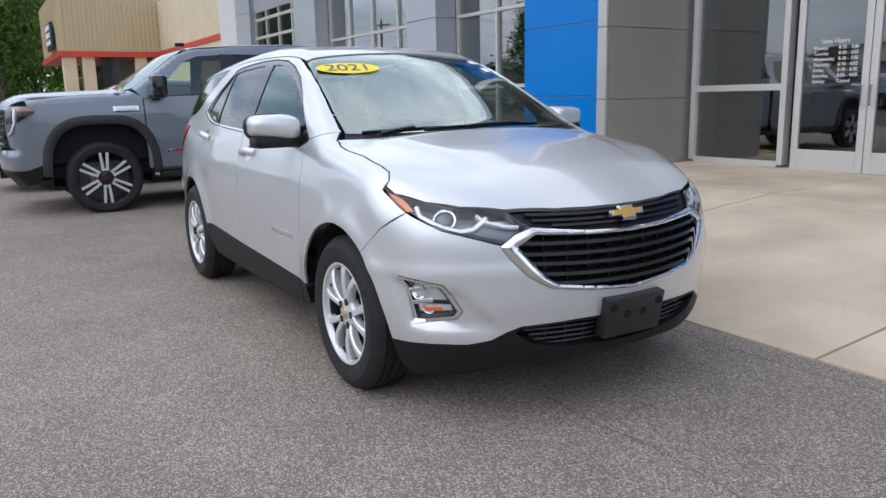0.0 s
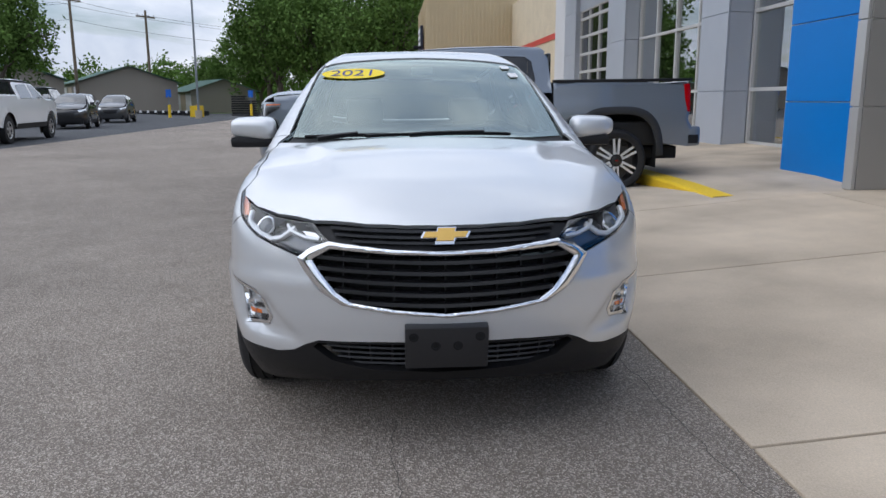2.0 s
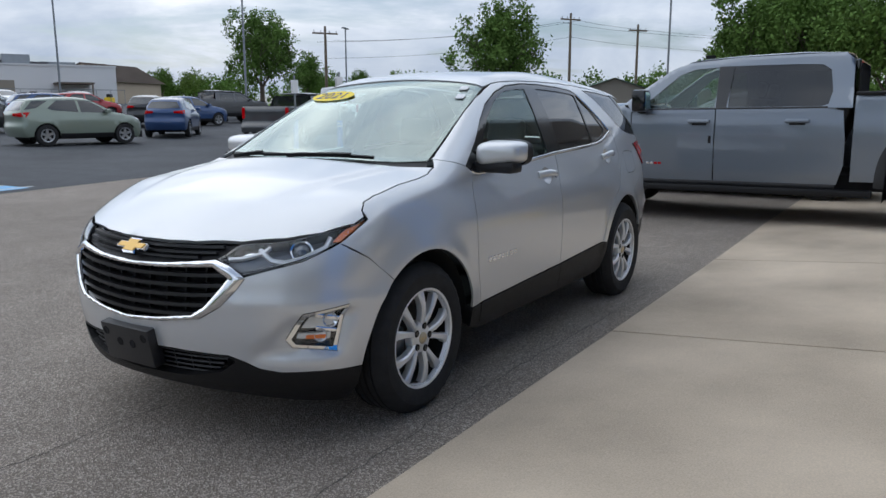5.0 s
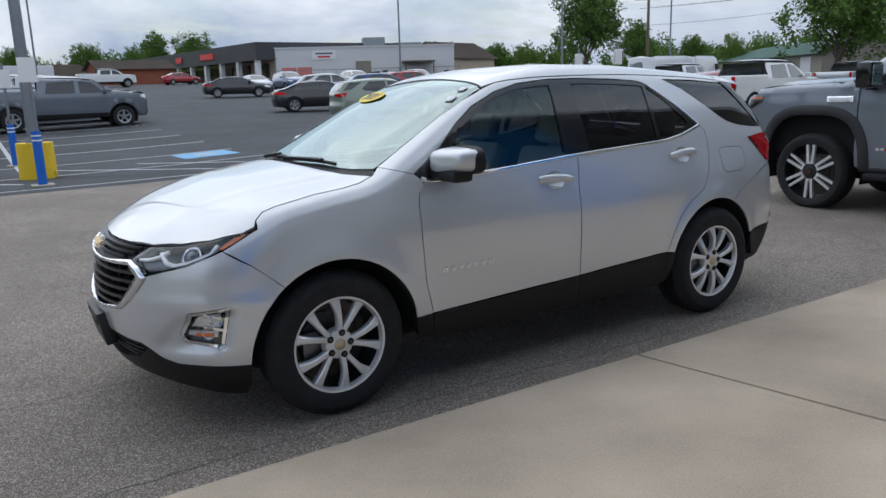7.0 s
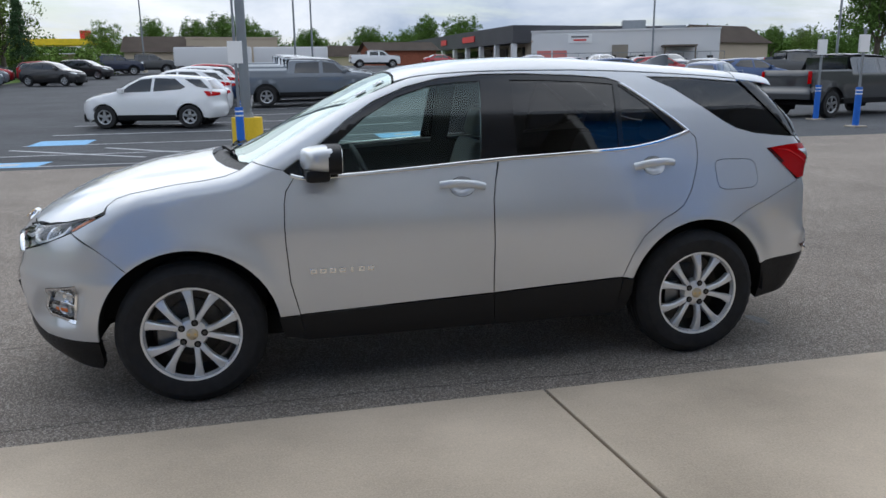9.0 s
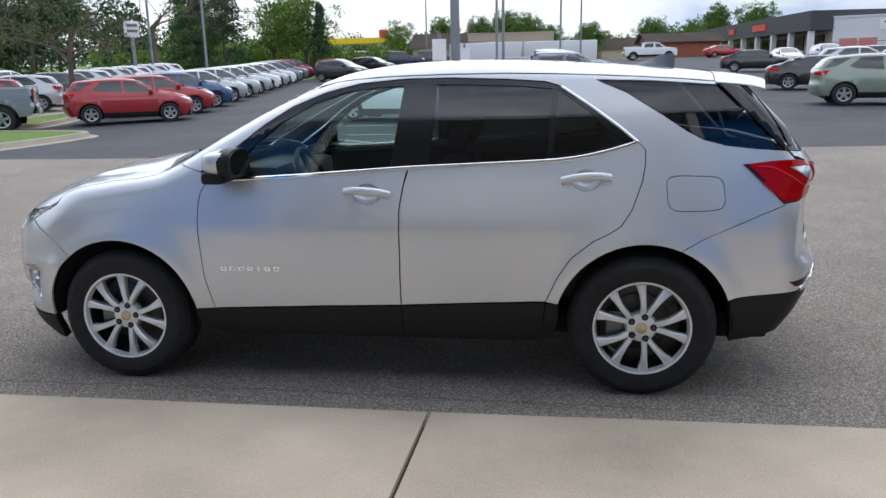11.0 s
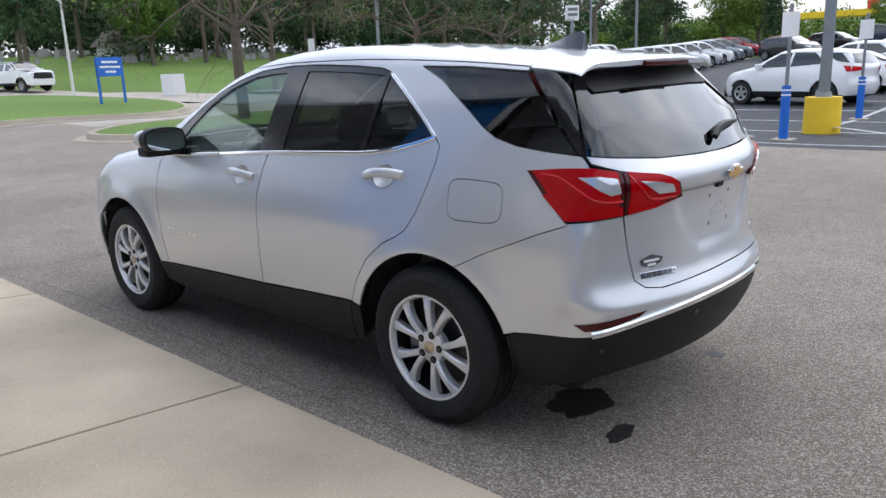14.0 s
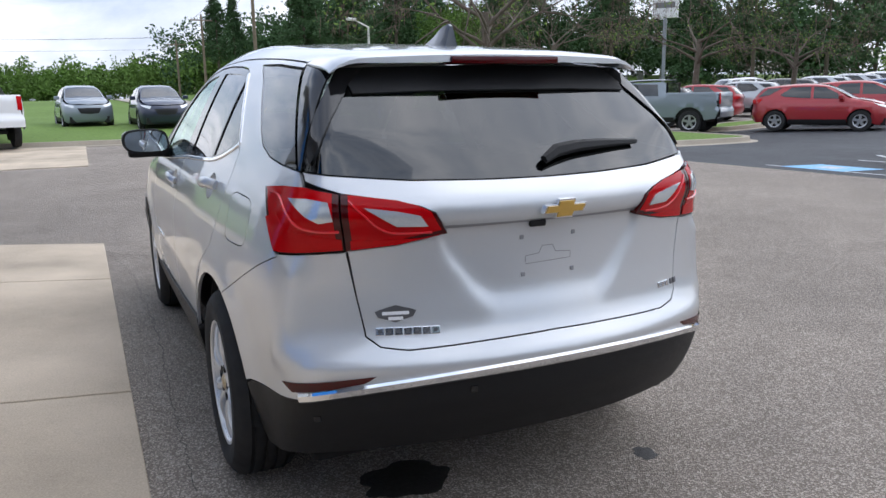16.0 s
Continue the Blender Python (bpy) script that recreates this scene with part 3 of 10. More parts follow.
for side in ("left", "right"):
    s = 1 if side == "left" else -1
    edge_top = SUV.swap("top", ROOF_EDGE + SCREEN_EDGE, "left")
    wing = panel(SUV, "front_fender", side, [(0.884, 1.13), *SUV.swap("top", [(1.03, 0.71)], "left"), *HOOD_SHUT, *SUV.swap("nose", [(50.0, 0.958), (47.0, 0.922), (43.5, 0.876)], "left"), (1.76, 0.805), *FRONT_ARCH(52, 172, 16), (0.93, 0.412), (0.839, 0.415), *F_SEAM[::-1][1:]], SILVER, car, step=0.028)
    shell = panel(SUV, "body_side", side, [(0.884, 1.13), *edge_top[::-1], (-1.703, 1.516), (-1.4, 1.541), *CARGO_LOW, (-2.024, 1.204), (-2.05, 1.178), (-2.062, 1.160), (-1.954, 1.152), (-1.84, 1.138), (-1.90, 1.07), (-2.012, 0.957), (-1.9, 0.915), (-1.8, 0.872), (-1.65, 0.808), *REAR_ARCH(113, 17), *R_SEAM[::-1], *DLO_TOP[::-1][:-1]], SILVER, car, step=0.028,
                  holes=[spline([(-1.475, 1.09), (-1.60, 1.096), (-1.705, 1.083), (-1.728, 1.02), (-1.715, 0.948), (-1.6, 0.935), (-1.485, 0.945), (-1.463, 1.02)], 5)])
    panel(SUV, "fuel_door", side, spline([(-1.475, 1.09), (-1.60, 1.096), (-1.705, 1.083), (-1.728, 1.02), (-1.715, 0.948), (-1.6, 0.935), (-1.485, 0.945), (-1.463, 1.02)], 5), SILVER, car) if side == "left" else panel(SUV, "quarter_insert", side, spline([(-1.475, 1.09), (-1.60, 1.096), (-1.705, 1.083), (-1.728, 1.02), (-1.715, 0.948), (-1.6, 0.935), (-1.485, 0.945), (-1.463, 1.02)], 5), SILVER, car, gap=0.0)
    doors = []
    for dname, outline, clad in (
        ("front_door", [*BELT[:6], *B_SEAM[1:], (0.3, 0.437), *F_SEAM[::-1]], [*[(-0.165, 0.451), (0.3, 0.435), (0.839, 0.413)], (0.822, 0.29), (0.3, 0.285), (-0.174, 0.29)]),
        ("rear_door", [*BELT[5:], *R_SEAM, (-0.5, 0.47), *B_SEAM[::-1]], [(-0.893, 0.485), (-0.5, 0.468), (-0.165, 0.451), (-0.174, 0.29), (-0.5, 0.285), (-0.87, 0.29)])):
        hx0, hz0, hx1, hz1 = (0.112, 1.03, -0.12, 1.014) if dname == "front_door" else (-0.965, 1.078, -1.198, 1.092)
        mid = ((hx0 + hx1) / 2, (hz0 + hz1) / 2 - 0.004)
        cup = [(mid[0] + 0.064 * math.cos(a), mid[1] + 0.047 * math.sin(a)) for a in np.linspace(0, 2 * math.pi, 27)[:-1]]
        door = panel(SUV, dname, side, outline, SILVER, car, step=0.028, gap=0.0032, holes=[cup])
        panel(SUV, "door_cladding", side, clad, BLACK_TRIM, door, "black textured plastic cladding", lift=0.008, depth=0.025)
        panel(SUV, "handle_cup", side, cup, SILVER, door, depth=0.003, gap=-0.001, step=0.011,
              dent=lambda uv, m=mid: -0.034 * (1 - np.clip(np.hypot((uv[:, 0] - m[0]) / 0.064, (uv[:, 1] - m[1]) / 0.047), 0, 1) ** 3))
        line = [(hx0 + (hx1 - hx0) * t, hz0 + (hz1 - hz0) * t + 0.006 * math.sin(math.pi * t)) for t in np.linspace(0, 1, 9)]
        p = SUV.chart(side, line)
        n = SUV.outward(p)
        bow = np.array([0.006, 0.024, 0.034, 0.038, 0.039, 0.038, 0.034, 0.026, 0.008])
        verts, faces = sweep(p + n * bow[:, None], [(0.0195 * math.cos(a), 0.011 * math.sin(a)) for a in np.linspace(0, 2 * math.pi, 11)[:-1]], up=n)
        raw("door_handle", verts, faces, SILVER, door, "silver pull handle", smooth=True, angle=50)
        doors.append(door)
    # window band: black surround, panes, bright moulding
    sill = [(x, z + 0.013) for x, z in BELT[1:-1]]
    F_PANE = [(0.70, 1.105), (0.655, 1.205), (0.60, 1.262), (0.467, 1.371), (0.295, 1.467), (0.119, 1.521), (-0.04, 1.538), (-0.165, 1.541), (-0.118, 1.145), (0.3, 1.121)]
    R_PANE = [(-0.330, 1.545), (-0.5, 1.542), (-0.75, 1.53), (-0.918, 1.515), (-0.892, 1.182), (-0.6, 1.168), (-0.315, 1.156)]
    Q_PANE = [(-0.946, 1.512), (-1.087, 1.413), (-1.195, 1.306), (-1.222, 1.272), (-1.19, 1.245), (-1.12, 1.222), (-0.922, 1.188)]
    surround = panel(SUV, "window_surround", side, [*sill, (-1.30, 1.262), *[(x, z - 0.004) for x, z in DLO_TOP[::-1]], (0.84, 1.112)], BLACK_GLOSS, car, "gloss black pillar and window surround", holes=[F_PANE, R_PANE, Q_PANE], step=0.03, lift=-0.003, depth=0.02, gap=0.0)
    for nm, pane, gm in (("front_window", F_PANE, GLASS_SIDE), ("rear_window", R_PANE, GLASS_DARK), ("quarter_window", Q_PANE, GLASS_DARK)):
        panel(SUV, nm, side, pane, gm, surround, "tinted side glass", lift=-0.008, depth=0.0, gap=-0.004, step=0.04)
    strip(SUV, "belt_moulding", side, [(x, z + 0.006) for x, z in BELT], 0.018, 0.006, CHROME, car, "bright chrome belt moulding")
    strip(SUV, "pillar_moulding", side, [(-1.327, 1.254), (-1.29, 1.285), (-1.221, 1.340), (-1.087, 1.436), (-0.96, 1.52)], 0.016, 0.005, CHROME, car, "bright chrome window moulding")
    panel(SUV, "cargo_window", side, [(-1.135, 1.548), *CARGO_LOW[1:], (-1.706, 1.511), (-1.4, 1.536)], GLASS_DARK, car, "dark privacy glass", step=0.035, gap=0.003, depth=0.01)
    panel(SUV, "rear_pillar_trim", side, [(-1.716, 1.524), (-1.80, 1.514), (-1.863, 1.500), (-1.915, 1.43), (-1.963, 1.36), (-2.0, 1.28), (-2.030, 1.209), (-2.014, 1.206)], BLACK_GLOSS, car, "gloss black pillar trim", gap=0.002)
    # wheel arch liners, sills
    for wx in (1.3625, -1.3625):
        bm = bmesh.new()
        ring = []
        for yy, rr in ((0.50, 0.40), (0.55, 0.437), (0.86, 0.437)):
            ring.append([bm.verts.new((wx + rr * math.cos(a), s * yy, 0.352 + rr * math.sin(a))) for a in np.linspace(radians(-2), radians(182), 30)])
        for r0, r1 in zip(ring, ring[1:]):
            for i in range(29):
                bm.faces.new((r0[i], r0[i + 1], r1[i + 1], r1[i]))
        bm.faces.new([v for v in ring[0]])
        part("wheel_liner", bm, LINER, car, "dark wheel arch liner", smooth=True, angle=40)
    panel(SUV, "sill", side, [(0.945, 0.41), (0.93, 0.335), (0.92, 0.30), (0.80, 0.27), (-0.85, 0.27), (-0.93, 0.30), (-0.955, 0.40), (-0.955, 0.475), (-0.895, 0.48), (-0.868, 0.292), (0.82, 0.292), (0.839, 0.41)], BLACK_TRIM, car, "black textured plastic sill", lift=0.006, depth=0.05, step=0.03)
    # lip round the arches
    # door mirror
    m = Matrix.Translation((0.73, s * 0.93, 1.185))
    bm = bmesh.new()
    bmesh.ops.create_cube(bm, size=1)
    bmesh.ops.subdivide_edges(bm, edges=bm.edges[:], cuts=5, use_grid_fill=True)
    for v in bm.verts:
        q = Vector(v.co) * 2
        r = (abs(q.x) ** 4 + abs(q.y) ** 4 + abs(q.z) ** 4) ** 0.25
        q = q / r * (0.25 + 0.75 * max(abs(q.x), abs(q.y), abs(q.z))) if r > 0 else q
        out = (q.y * s + 1) / 2
        fore = (q.x + 1) / 2
        v.co = Vector((q.x * (0.085 - 0.015 * out) - 0.03 * out, q.y * 0.125 + s * 0.02, q.z * (0.082 - 0.018 * out) * (1 - 0.28 * fore) + 0.012 * out))
    cap = part("mirror_housing", bm, SILVER, car, "silver door mirror cap", smooth=True, at=m)
    foot = bmesh.new()
    for v in box(foot, (-0.06, -0.14, -0.095), (0.055, 0.115, -0.035), 0.022).verts:
        pass
    box(foot, (-0.05 + 0.02, -0.19 * s - 0.06, -0.115), (0.06, -0.19 * s + 0.10, -0.06), 0.018)
    part("mirror_foot", foot, BLACK_TRIM, cap, "black mirror foot", smooth=True, angle=40)
    pane = bmesh.new()
    mirror_line = spline([(-0.10, -0.055), (0.05, -0.064), (0.125, -0.045), (0.146, 0.008), (0.128, 0.056), (0.06, 0.074), (-0.06, 0.07), (-0.106, 0.035)], 5)
    prism(pane, [(s * y * 0.9, z * 0.86) for y, z in mirror_line], -0.1165, -0.112)
    frame_ = bmesh.new()
    prism(frame_, [(s * y, z) for y, z in mirror_line], -0.1125, -0.05)
    part("mirror_frame", frame_, BLACK_TRIM, cap, "black mirror frame", smooth=True, angle=40)
    part("mirror_glass", pane, MIRROR, cap, "mirror glass")
    # badge low on the front door
    for i in range(7):
        block(SUV, "badge_bar", side, (0.765 - 0.0475 * i, 0.636), (0.032 if i not in (4,) else 0.012, 0.026, 0.005), CHROME, doors[0], "small chrome badge bar", bevel=0.002)
        block(SUV, "badge_gap", side, (0.765 - 0.0475 * i, 0.636), (0.016 if i not in (4,) else 0.002, 0.012, 0.0056), SILVER, doors[0])

# hood, roof, screen
hood_side = SUV.swap("left", HOOD_SHUT, "top")
hood_front = SUV.swap("nose", HOOD_FRONT, "top")
half = [(1.255, 0.0), (1.245, 0.2), (1.215, 0.42), (1.165, 0.58), *hood_side, *hood_front]


def hood_dent(uv):
    x, y = uv[:, 0], np.abs(uv[:, 1])
    # two raised creases that fan out from the screen towards the lamps
    line = 0.60 - 0.20 * np.clip((x - 1.15) / 0.9, 0, 1)
    return 0.014 / (1 + np.exp((y - line) / 0.014)) * np.clip((2.05 - x) / 0.5, 0, 1) * np.clip((x - 1.16) / 0.1, 0, 1)


hood = panel(SUV, "hood", "top", both(half), SILVER, car, step=0.025, gap=0.0025, depth=0.02, dent=hood_dent)
panel(SUV, "cowl", "top", both([(1.17, 0.0), (1.13, 0.35), (1.06, 0.62), (1.04, 0.70), (1.11, 0.73), (1.18, 0.58), (1.225, 0.42), (1.255, 0.2), (1.27, 0.0)]), BLACK_TRIM, car, "black cowl panel", lift=-0.012, depth=0.0, gap=0.0)
SCREEN = both([(0.255, 0.0), (0.262, 0.2), (0.275, 0.42), (0.30, 0.59), *SCREEN_EDGE[1:-1], (1.045, 0.70), (1.10, 0.55), (1.155, 0.3), (1.175, 0.0)])
screen = panel(SUV, "windscreen", "top", SCREEN, GLASS_FRONT, car, "green-tinted windscreen", step=0.05, lift=-0.006, depth=0.0, gap=0.004)
edge_in = both([(0.30, 0.0), (0.31, 0.3), (0.335, 0.56), (0.6, 0.605), (0.9, 0.648), (1.0, 0.655), (1.05, 0.5), (1.085, 0.3), (1.10, 0.0)])
panel(SUV, "screen_border", "top", SCREEN, BLACK_GLOSS, screen, "black printed border", holes=[edge_in], step=0.05, lift=-0.009, depth=0.0, gap=0.004)
roof_half = [(0.248, 0.0), (0.255, 0.2), (0.268, 0.42), (0.29, 0.582), *[(x, 0.582) for x in (0.1, -0.3, -0.8, -1.3, -1.70)], (-1.70, 0.3), (-1.70, 0.0)]
roof = panel(SUV, "roof", "top", both(roof_half), SILVER, car, step=0.05, gap=0.001)
# spoiler
xs, ys = np.linspace(0, 1, 13), np.linspace(-0.586, 0.586, 41)
roof_y = np.linspace(0, 0.58, 15)
roof_z = np.append(SUV.chart("top", [(-1.705, y) for y in roof_y])[:, 2], 1.528)
roof_y = np.append(roof_y, 0.586)
verts, faces = [], []
for lay in (0, 1):
    for t in xs:
        for y in ys:
            back = -1.995 + 0.17 * y * y
            x = -1.703 + (back + 1.703) * t
            z = float(np.interp(abs(y), roof_y, roof_z)) + 0.11 * (x + 1.705)
            drop = 0.0 if lay == 0 else (0.022 + 0.035 * (1 - t)) * (1 - 0.85 * min(1, abs(y) / 0.586) ** 5)
            verts.append((x, y, z - drop + 0.002 - 0.012 * t**6))
nx, ny = len(xs), len(ys)
for i in range(nx - 1):
    for j in range(ny - 1):
        a = i * ny + j
        faces.append((a, a + 1, a + ny + 1, a + ny))
        b = nx * ny + a
        faces.append((b, b + ny, b + ny + 1, b + 1))
for j in range(ny - 1):
    a = (nx - 1) * ny + j
    faces.append((a, a + 1, nx * ny + a + 1, nx * ny + a))
for i in range(nx - 1):
    for j, flip in ((0, False), (ny - 1, True)):
        a = i * ny + j
        f = (a, a + ny, nx * ny + a + ny, nx * ny + a)
        faces.append(f[::-1] if flip else f)
spoiler = raw("roof_spoiler", verts, faces, SILVER, car, "silver roof spoiler", smooth=True, angle=35)
bm = box(bmesh.new(), (-2.004, -0.20, 1.516), (-1.94, 0.20, 1.541), 0.006)
part("high_brake_light", bm, RED_DARK, spoiler, "dark red high brake light", smooth=True, angle=40)
for s in (1, -1):
    panel(SUV, "spoiler_fin", "stern", [(s * u, z) for u, z in ((34.3, 1.232), (33.9, 1.36), (33.0, 1.44), (32.0, 1.508), (27.5, 1.508), (29.6, 1.455), (31.2, 1.36), (32.3, 1.27), (33.3, 1.226))], BLACK_GLOSS, spoiler, "gloss black spoiler side fin", lift=0.003, depth=0.008, gap=0, step=0.02)
# antenna fin
bm = bmesh.new()
fin = [(-1.36, 0.0), (-1.44, 0.028), (-1.52, 0.066), (-1.575, 0.078), (-1.59, 0.07), (-1.585, 0.0)]
rows_ = []
for x, h in fin:
    zb = float(SUV.top(x))
    half_w = 0.034 * (1 - abs((x + 1.49) / 0.14) ** 3) + 0.004
    rows_.append([bm.verts.new((x, -half_w, zb - 0.004)), bm.verts.new((x, -0.006, zb + h)), bm.verts.new((x, 0.006, zb + h)), bm.verts.new((x, half_w, zb - 0.004))])
for a, b in zip(rows_, rows_[1:]):
    for i in range(3):
        bm.faces.new((a[i], b[i], b[i + 1], a[i + 1]))
bm.faces.new(rows_[-1])
part("roof_antenna", bm, material("slate_antenna", (0.10, 0.11, 0.125), rough=0.4, coat=0.5), car, "grey shark-fin roof antenna", smooth=True, angle=50)

# front bumper: silver skin, black chin, openings
CHROME_OUT = [(0.0, 0.787), (9.0, 0.793), (20.5, 0.817), (23.5, 0.795), (26.2, 0.752), (24.4, 0.70), (21.6, 0.635), (17.5, 0.582), (9.0, 0.557), (0.0, 0.541)]
CHROME_IN = [(0.0, 0.772), (9.0, 0.777), (20.0, 0.792), (23.2, 0.750), (21.4, 0.70), (18.6, 0.632), (15.9, 0.594), (8.4, 0.571), (0.0, 0.556)]
arch_nose = SUV.swap("left", FRONT_ARCH(0, 52, 10), "nose")
seam_nose = SUV.swap("left", [(1.76, 0.805)], "nose")
fog_at = lambda pts: [(33.0 + (u - 32.6) * 0.96, 0.428 + (v - 0.432) * 1.12) for u, v in pts]
FOG = fog_at([(45.0, 0.612), (36.0, 0.588), (32.6, 0.487), (33.8, 0.455), (42.6, 0.432)])
POCKET = np.array([(47.5, 0.63), (33.0, 0.592), (27.5, 0.478), (24.5, 0.41), (29.0, 0.385), (44.0, 0.405)]) * (ROUND, 1)


def bumper_dent(uv):
    q = np.stack([np.abs(uv[:, 0]) * ROUND, uv[:, 1]], -1)
    deep = np.where(within(q, POCKET), near(q, POCKET), 0)
    lean = np.clip((q[:, 0] / ROUND - 24) / 14, 0, 1)
    # a crease that runs out from the chrome corner above the pocket
    rise = 0.006 * np.exp(-(((uv[:, 1] - 0.655 + 0.0004 * np.abs(uv[:, 0])) / 0.03) ** 2))
    return -np.minimum(deep / 0.04, 1) ** 1.5 * 0.028 * (0.35 + 0.65 * lean) + rise


lamp_low = [(43.5, 0.876), (36.5, 0.814), (30.0, 0.78), (24.9, 0.75)]
bumper_half = [(0.0, 0.541), *CHROME_OUT[::-1][1:6], *lamp_low[::-1], seam_nose[0], *arch_nose[::-1][0:], (47.5, 0.345), *BUMPER_LOW[::-1]]
bumper = panel(SUV, "front_bumper", "nose", mirrored(bumper_half), SILVER, car, "silver front bumper skin", holes=[FOG, [(-u, v) for u, v in FOG]], step=0.022, dent=bumper_dent, gap=0.002)
arch_low = SUV.swap("left", [(1.79, 0.34), (1.785, 0.25), (1.80, 0.185)], "nose")
chin_half = [*BUMPER_LOW, arch_low[0], arch_low[1], arch_low[2], (42.0, 0.185), (34.0, 0.205), (22.0, 0.25), (10.0, 0.268), (0.0, 0.272)]
INTAKE = mirrored([(0.0, 0.432), (12.0, 0.43), (22.6, 0.420), (23.6, 0.402), (20.5, 0.352), (13.5, 0.322), (0.0, 0.312)])
chin = panel(SUV, "lower_fascia", "nose", mirrored(chin_half), BLACK_TRIM, bumper, "black textured plastic lower fascia", holes=[INTAKE], step=0.022, lift=0.002, depth=0.04, gap=0.001)
lower = panel(SUV, "lower_grille", "nose", INTAKE, DARK, bumper, "black lower intake grille", lift=-0.07, depth=0.0, gap=-0.01)


def slat(form, name, z_of, u0, u1, thick, deep, lift, parent, mat, label=""):
    """A grille bar that follows the nose."""
    us = np.linspace(u0, u1, 25)
    p = form.chart("nose", [(u, z_of(u)) for u in us])
    n = form.outward(p)
    n[:, 2] = 0
    n /= np.linalg.norm(n, axis=1, keepdims=True)
    up = np.tile((0, 0, 1.0), (len(us), 1))
    fwd = n * lift
    verts, faces = sweep(p + fwd, [(-0.0, -thick / 2), (deep, -thick / 2 - 0.004), (deep, thick / 2), (0.003, thick / 2)], up=up)
    v = np.array(verts).reshape(len(us), 4, 3)
    # the bar reaches back into the car
    v[:, 0] = p + fwd + up * (-thick / 2)
    v[:, 1] = p + fwd - n * deep + up * (-thick / 2 - 0.004)
    v[:, 2] = p + fwd - n * deep + up * (thick / 2)
    v[:, 3] = p + fwd - n * 0.002 + up * (thick / 2)
    f = [q[::-1] for q in faces]
    return raw(name, v.reshape(-1, 3), f, mat, parent, label, smooth=True, angle=30)


for z in (0.405, 0.383, 0.361, 0.340):
    e = np.interp(z, [0.33, 0.345, 0.425], [16, 19, 22.5])
    slat(SUV, "grille_bar", lambda u: z, -e, e, 0.007, 0.03, -0.025, lower, BRACKET)
for u in (-17.5, -13.5, -9.5, 9.5, 13.5, 17.5):
    bm = box(bmesh.new(), (-0.004, -0.05, 0), (0.004, 0.05, 0.02))
    part("grille_post", bm, BLACK_TRIM, lower, at=frame_at(SUV, "nose", (u, 0.375), 0, -0.05))
grille = panel(SUV, "grille", "nose", mirrored(CHROME_IN), DARK, car, "black main grille behind a chrome surround", lift=-0.07, depth=0.0, gap=-0.012)
ring = np.array([p[:2] for p in mirrored(CHROME_IN)], float)
for i, base in enumerate((0.745, 0.704, 0.663, 0.622, 0.590)):
    bend = lambda u, b=base: b + (0.012 if b > 0.7 else 0.016) * (abs(u) / 20) ** 1.5 - (0.006 if b < 0.61 else 0)
    us = np.linspace(-24, 24, 97)
    ok = within([(u, bend(u)) for u in us], ring)
    if ok.any():
        slat(SUV, "grille_bar", bend, us[ok].min() - 0.6, us[ok].max() + 0.6, 0.014, 0.045, -0.008, grille, GRILLE_BLACK, "black grille bar")
for u in (-18, -13.5, -9, -4.5, 0, 4.5, 9, 13.5, 18):
    zs = np.linspace(0.55, 0.80, 60)
    ok = within([(u, z) for z in zs], ring)
    z0, z1 = zs[ok].min() - 0.01, zs[ok].max() + 0.01
    bm = box(bmesh.new(), (-0.003, -(z1 - z0) / 2, 0), (0.003, (z1 - z0) / 2, 0.025))
    part("grille_post", bm, BLACK_TRIM, grille, at=frame_at(SUV, "nose", (u, (z0 + z1) / 2), 0, -0.062))


def rounded(uv):
    """A full round section between the outer and the inner outline."""
    q = uv * (ROUND, 1)
    a, b = near(q, np.array(mirrored(CHROME_OUT)) * (ROUND, 1)), near(q, np.array(mirrored(CHROME_IN)) * (ROUND, 1))
    return 0.009 * (1 - (2 * a / np.maximum(a + b, 1e-6) - 1) ** 2)


panel(SUV, "grille_surround", "nose", mirrored(CHROME_OUT), CHROME, grille, "chrome grille surround", holes=[mirrored(CHROME_IN)], lift=0.004, depth=0.035, gap=0.0, step=0.007, dent=rounded)
# slim upper grille under the hood
UPPER = mirrored([(0.0, 0.866), (14.0, 0.872), (24.0, 0.876), (20.6, 0.826), (9.0, 0.800), (0.0, 0.793)])
upper = panel(SUV, "upper_grille", "nose", UPPER, BLACK_TRIM, car, "slim black upper grille", lift=-0.022, depth=0.0, gap=-0.006)
for base in (0.853, 0.833, 0.815):
    e = np.interp(base, [0.80, 0.826, 0.87], [12, 19.5, 22])
    slat(SUV, "grille_bar", lambda u, b=base: b + 0.01 * (abs(u) / 20) ** 2, -e, e, 0.009, 0.02, -0.003, upper, GRILLE_BLACK)


def bowtie(w, h, t, bm):
    """A plain slanted cross."""
    out = [(-w, -h * 0.42), (-w * 0.36, -h * 0.42), (-w * 0.43, -h), (w * 0.33, -h), (w * 0.40, -h * 0.42), (w * 0.86, -h * 0.42), (w, h * 0.42), (w * 0.40, h * 0.42), (w * 0.46, h), (-w * 0.30, h), (-w * 0.36, h * 0.42), (-w * 0.86, h * 0.42)]
    f = bm.faces.new([bm.verts.new((x, y, 0)) for x, y in out])
    top = bmesh.ops.extrude_face_region(bm, geom=[f])["geom"]
    for v in top:
        if isinstance(v, bmesh.types.BMVert):
            v.co.z += t
            v.co.x *= 0.97
            v.co.y *= 0.94
    bmesh.ops.recalc_face_normals(bm, faces=bm.faces[:])
    return bm


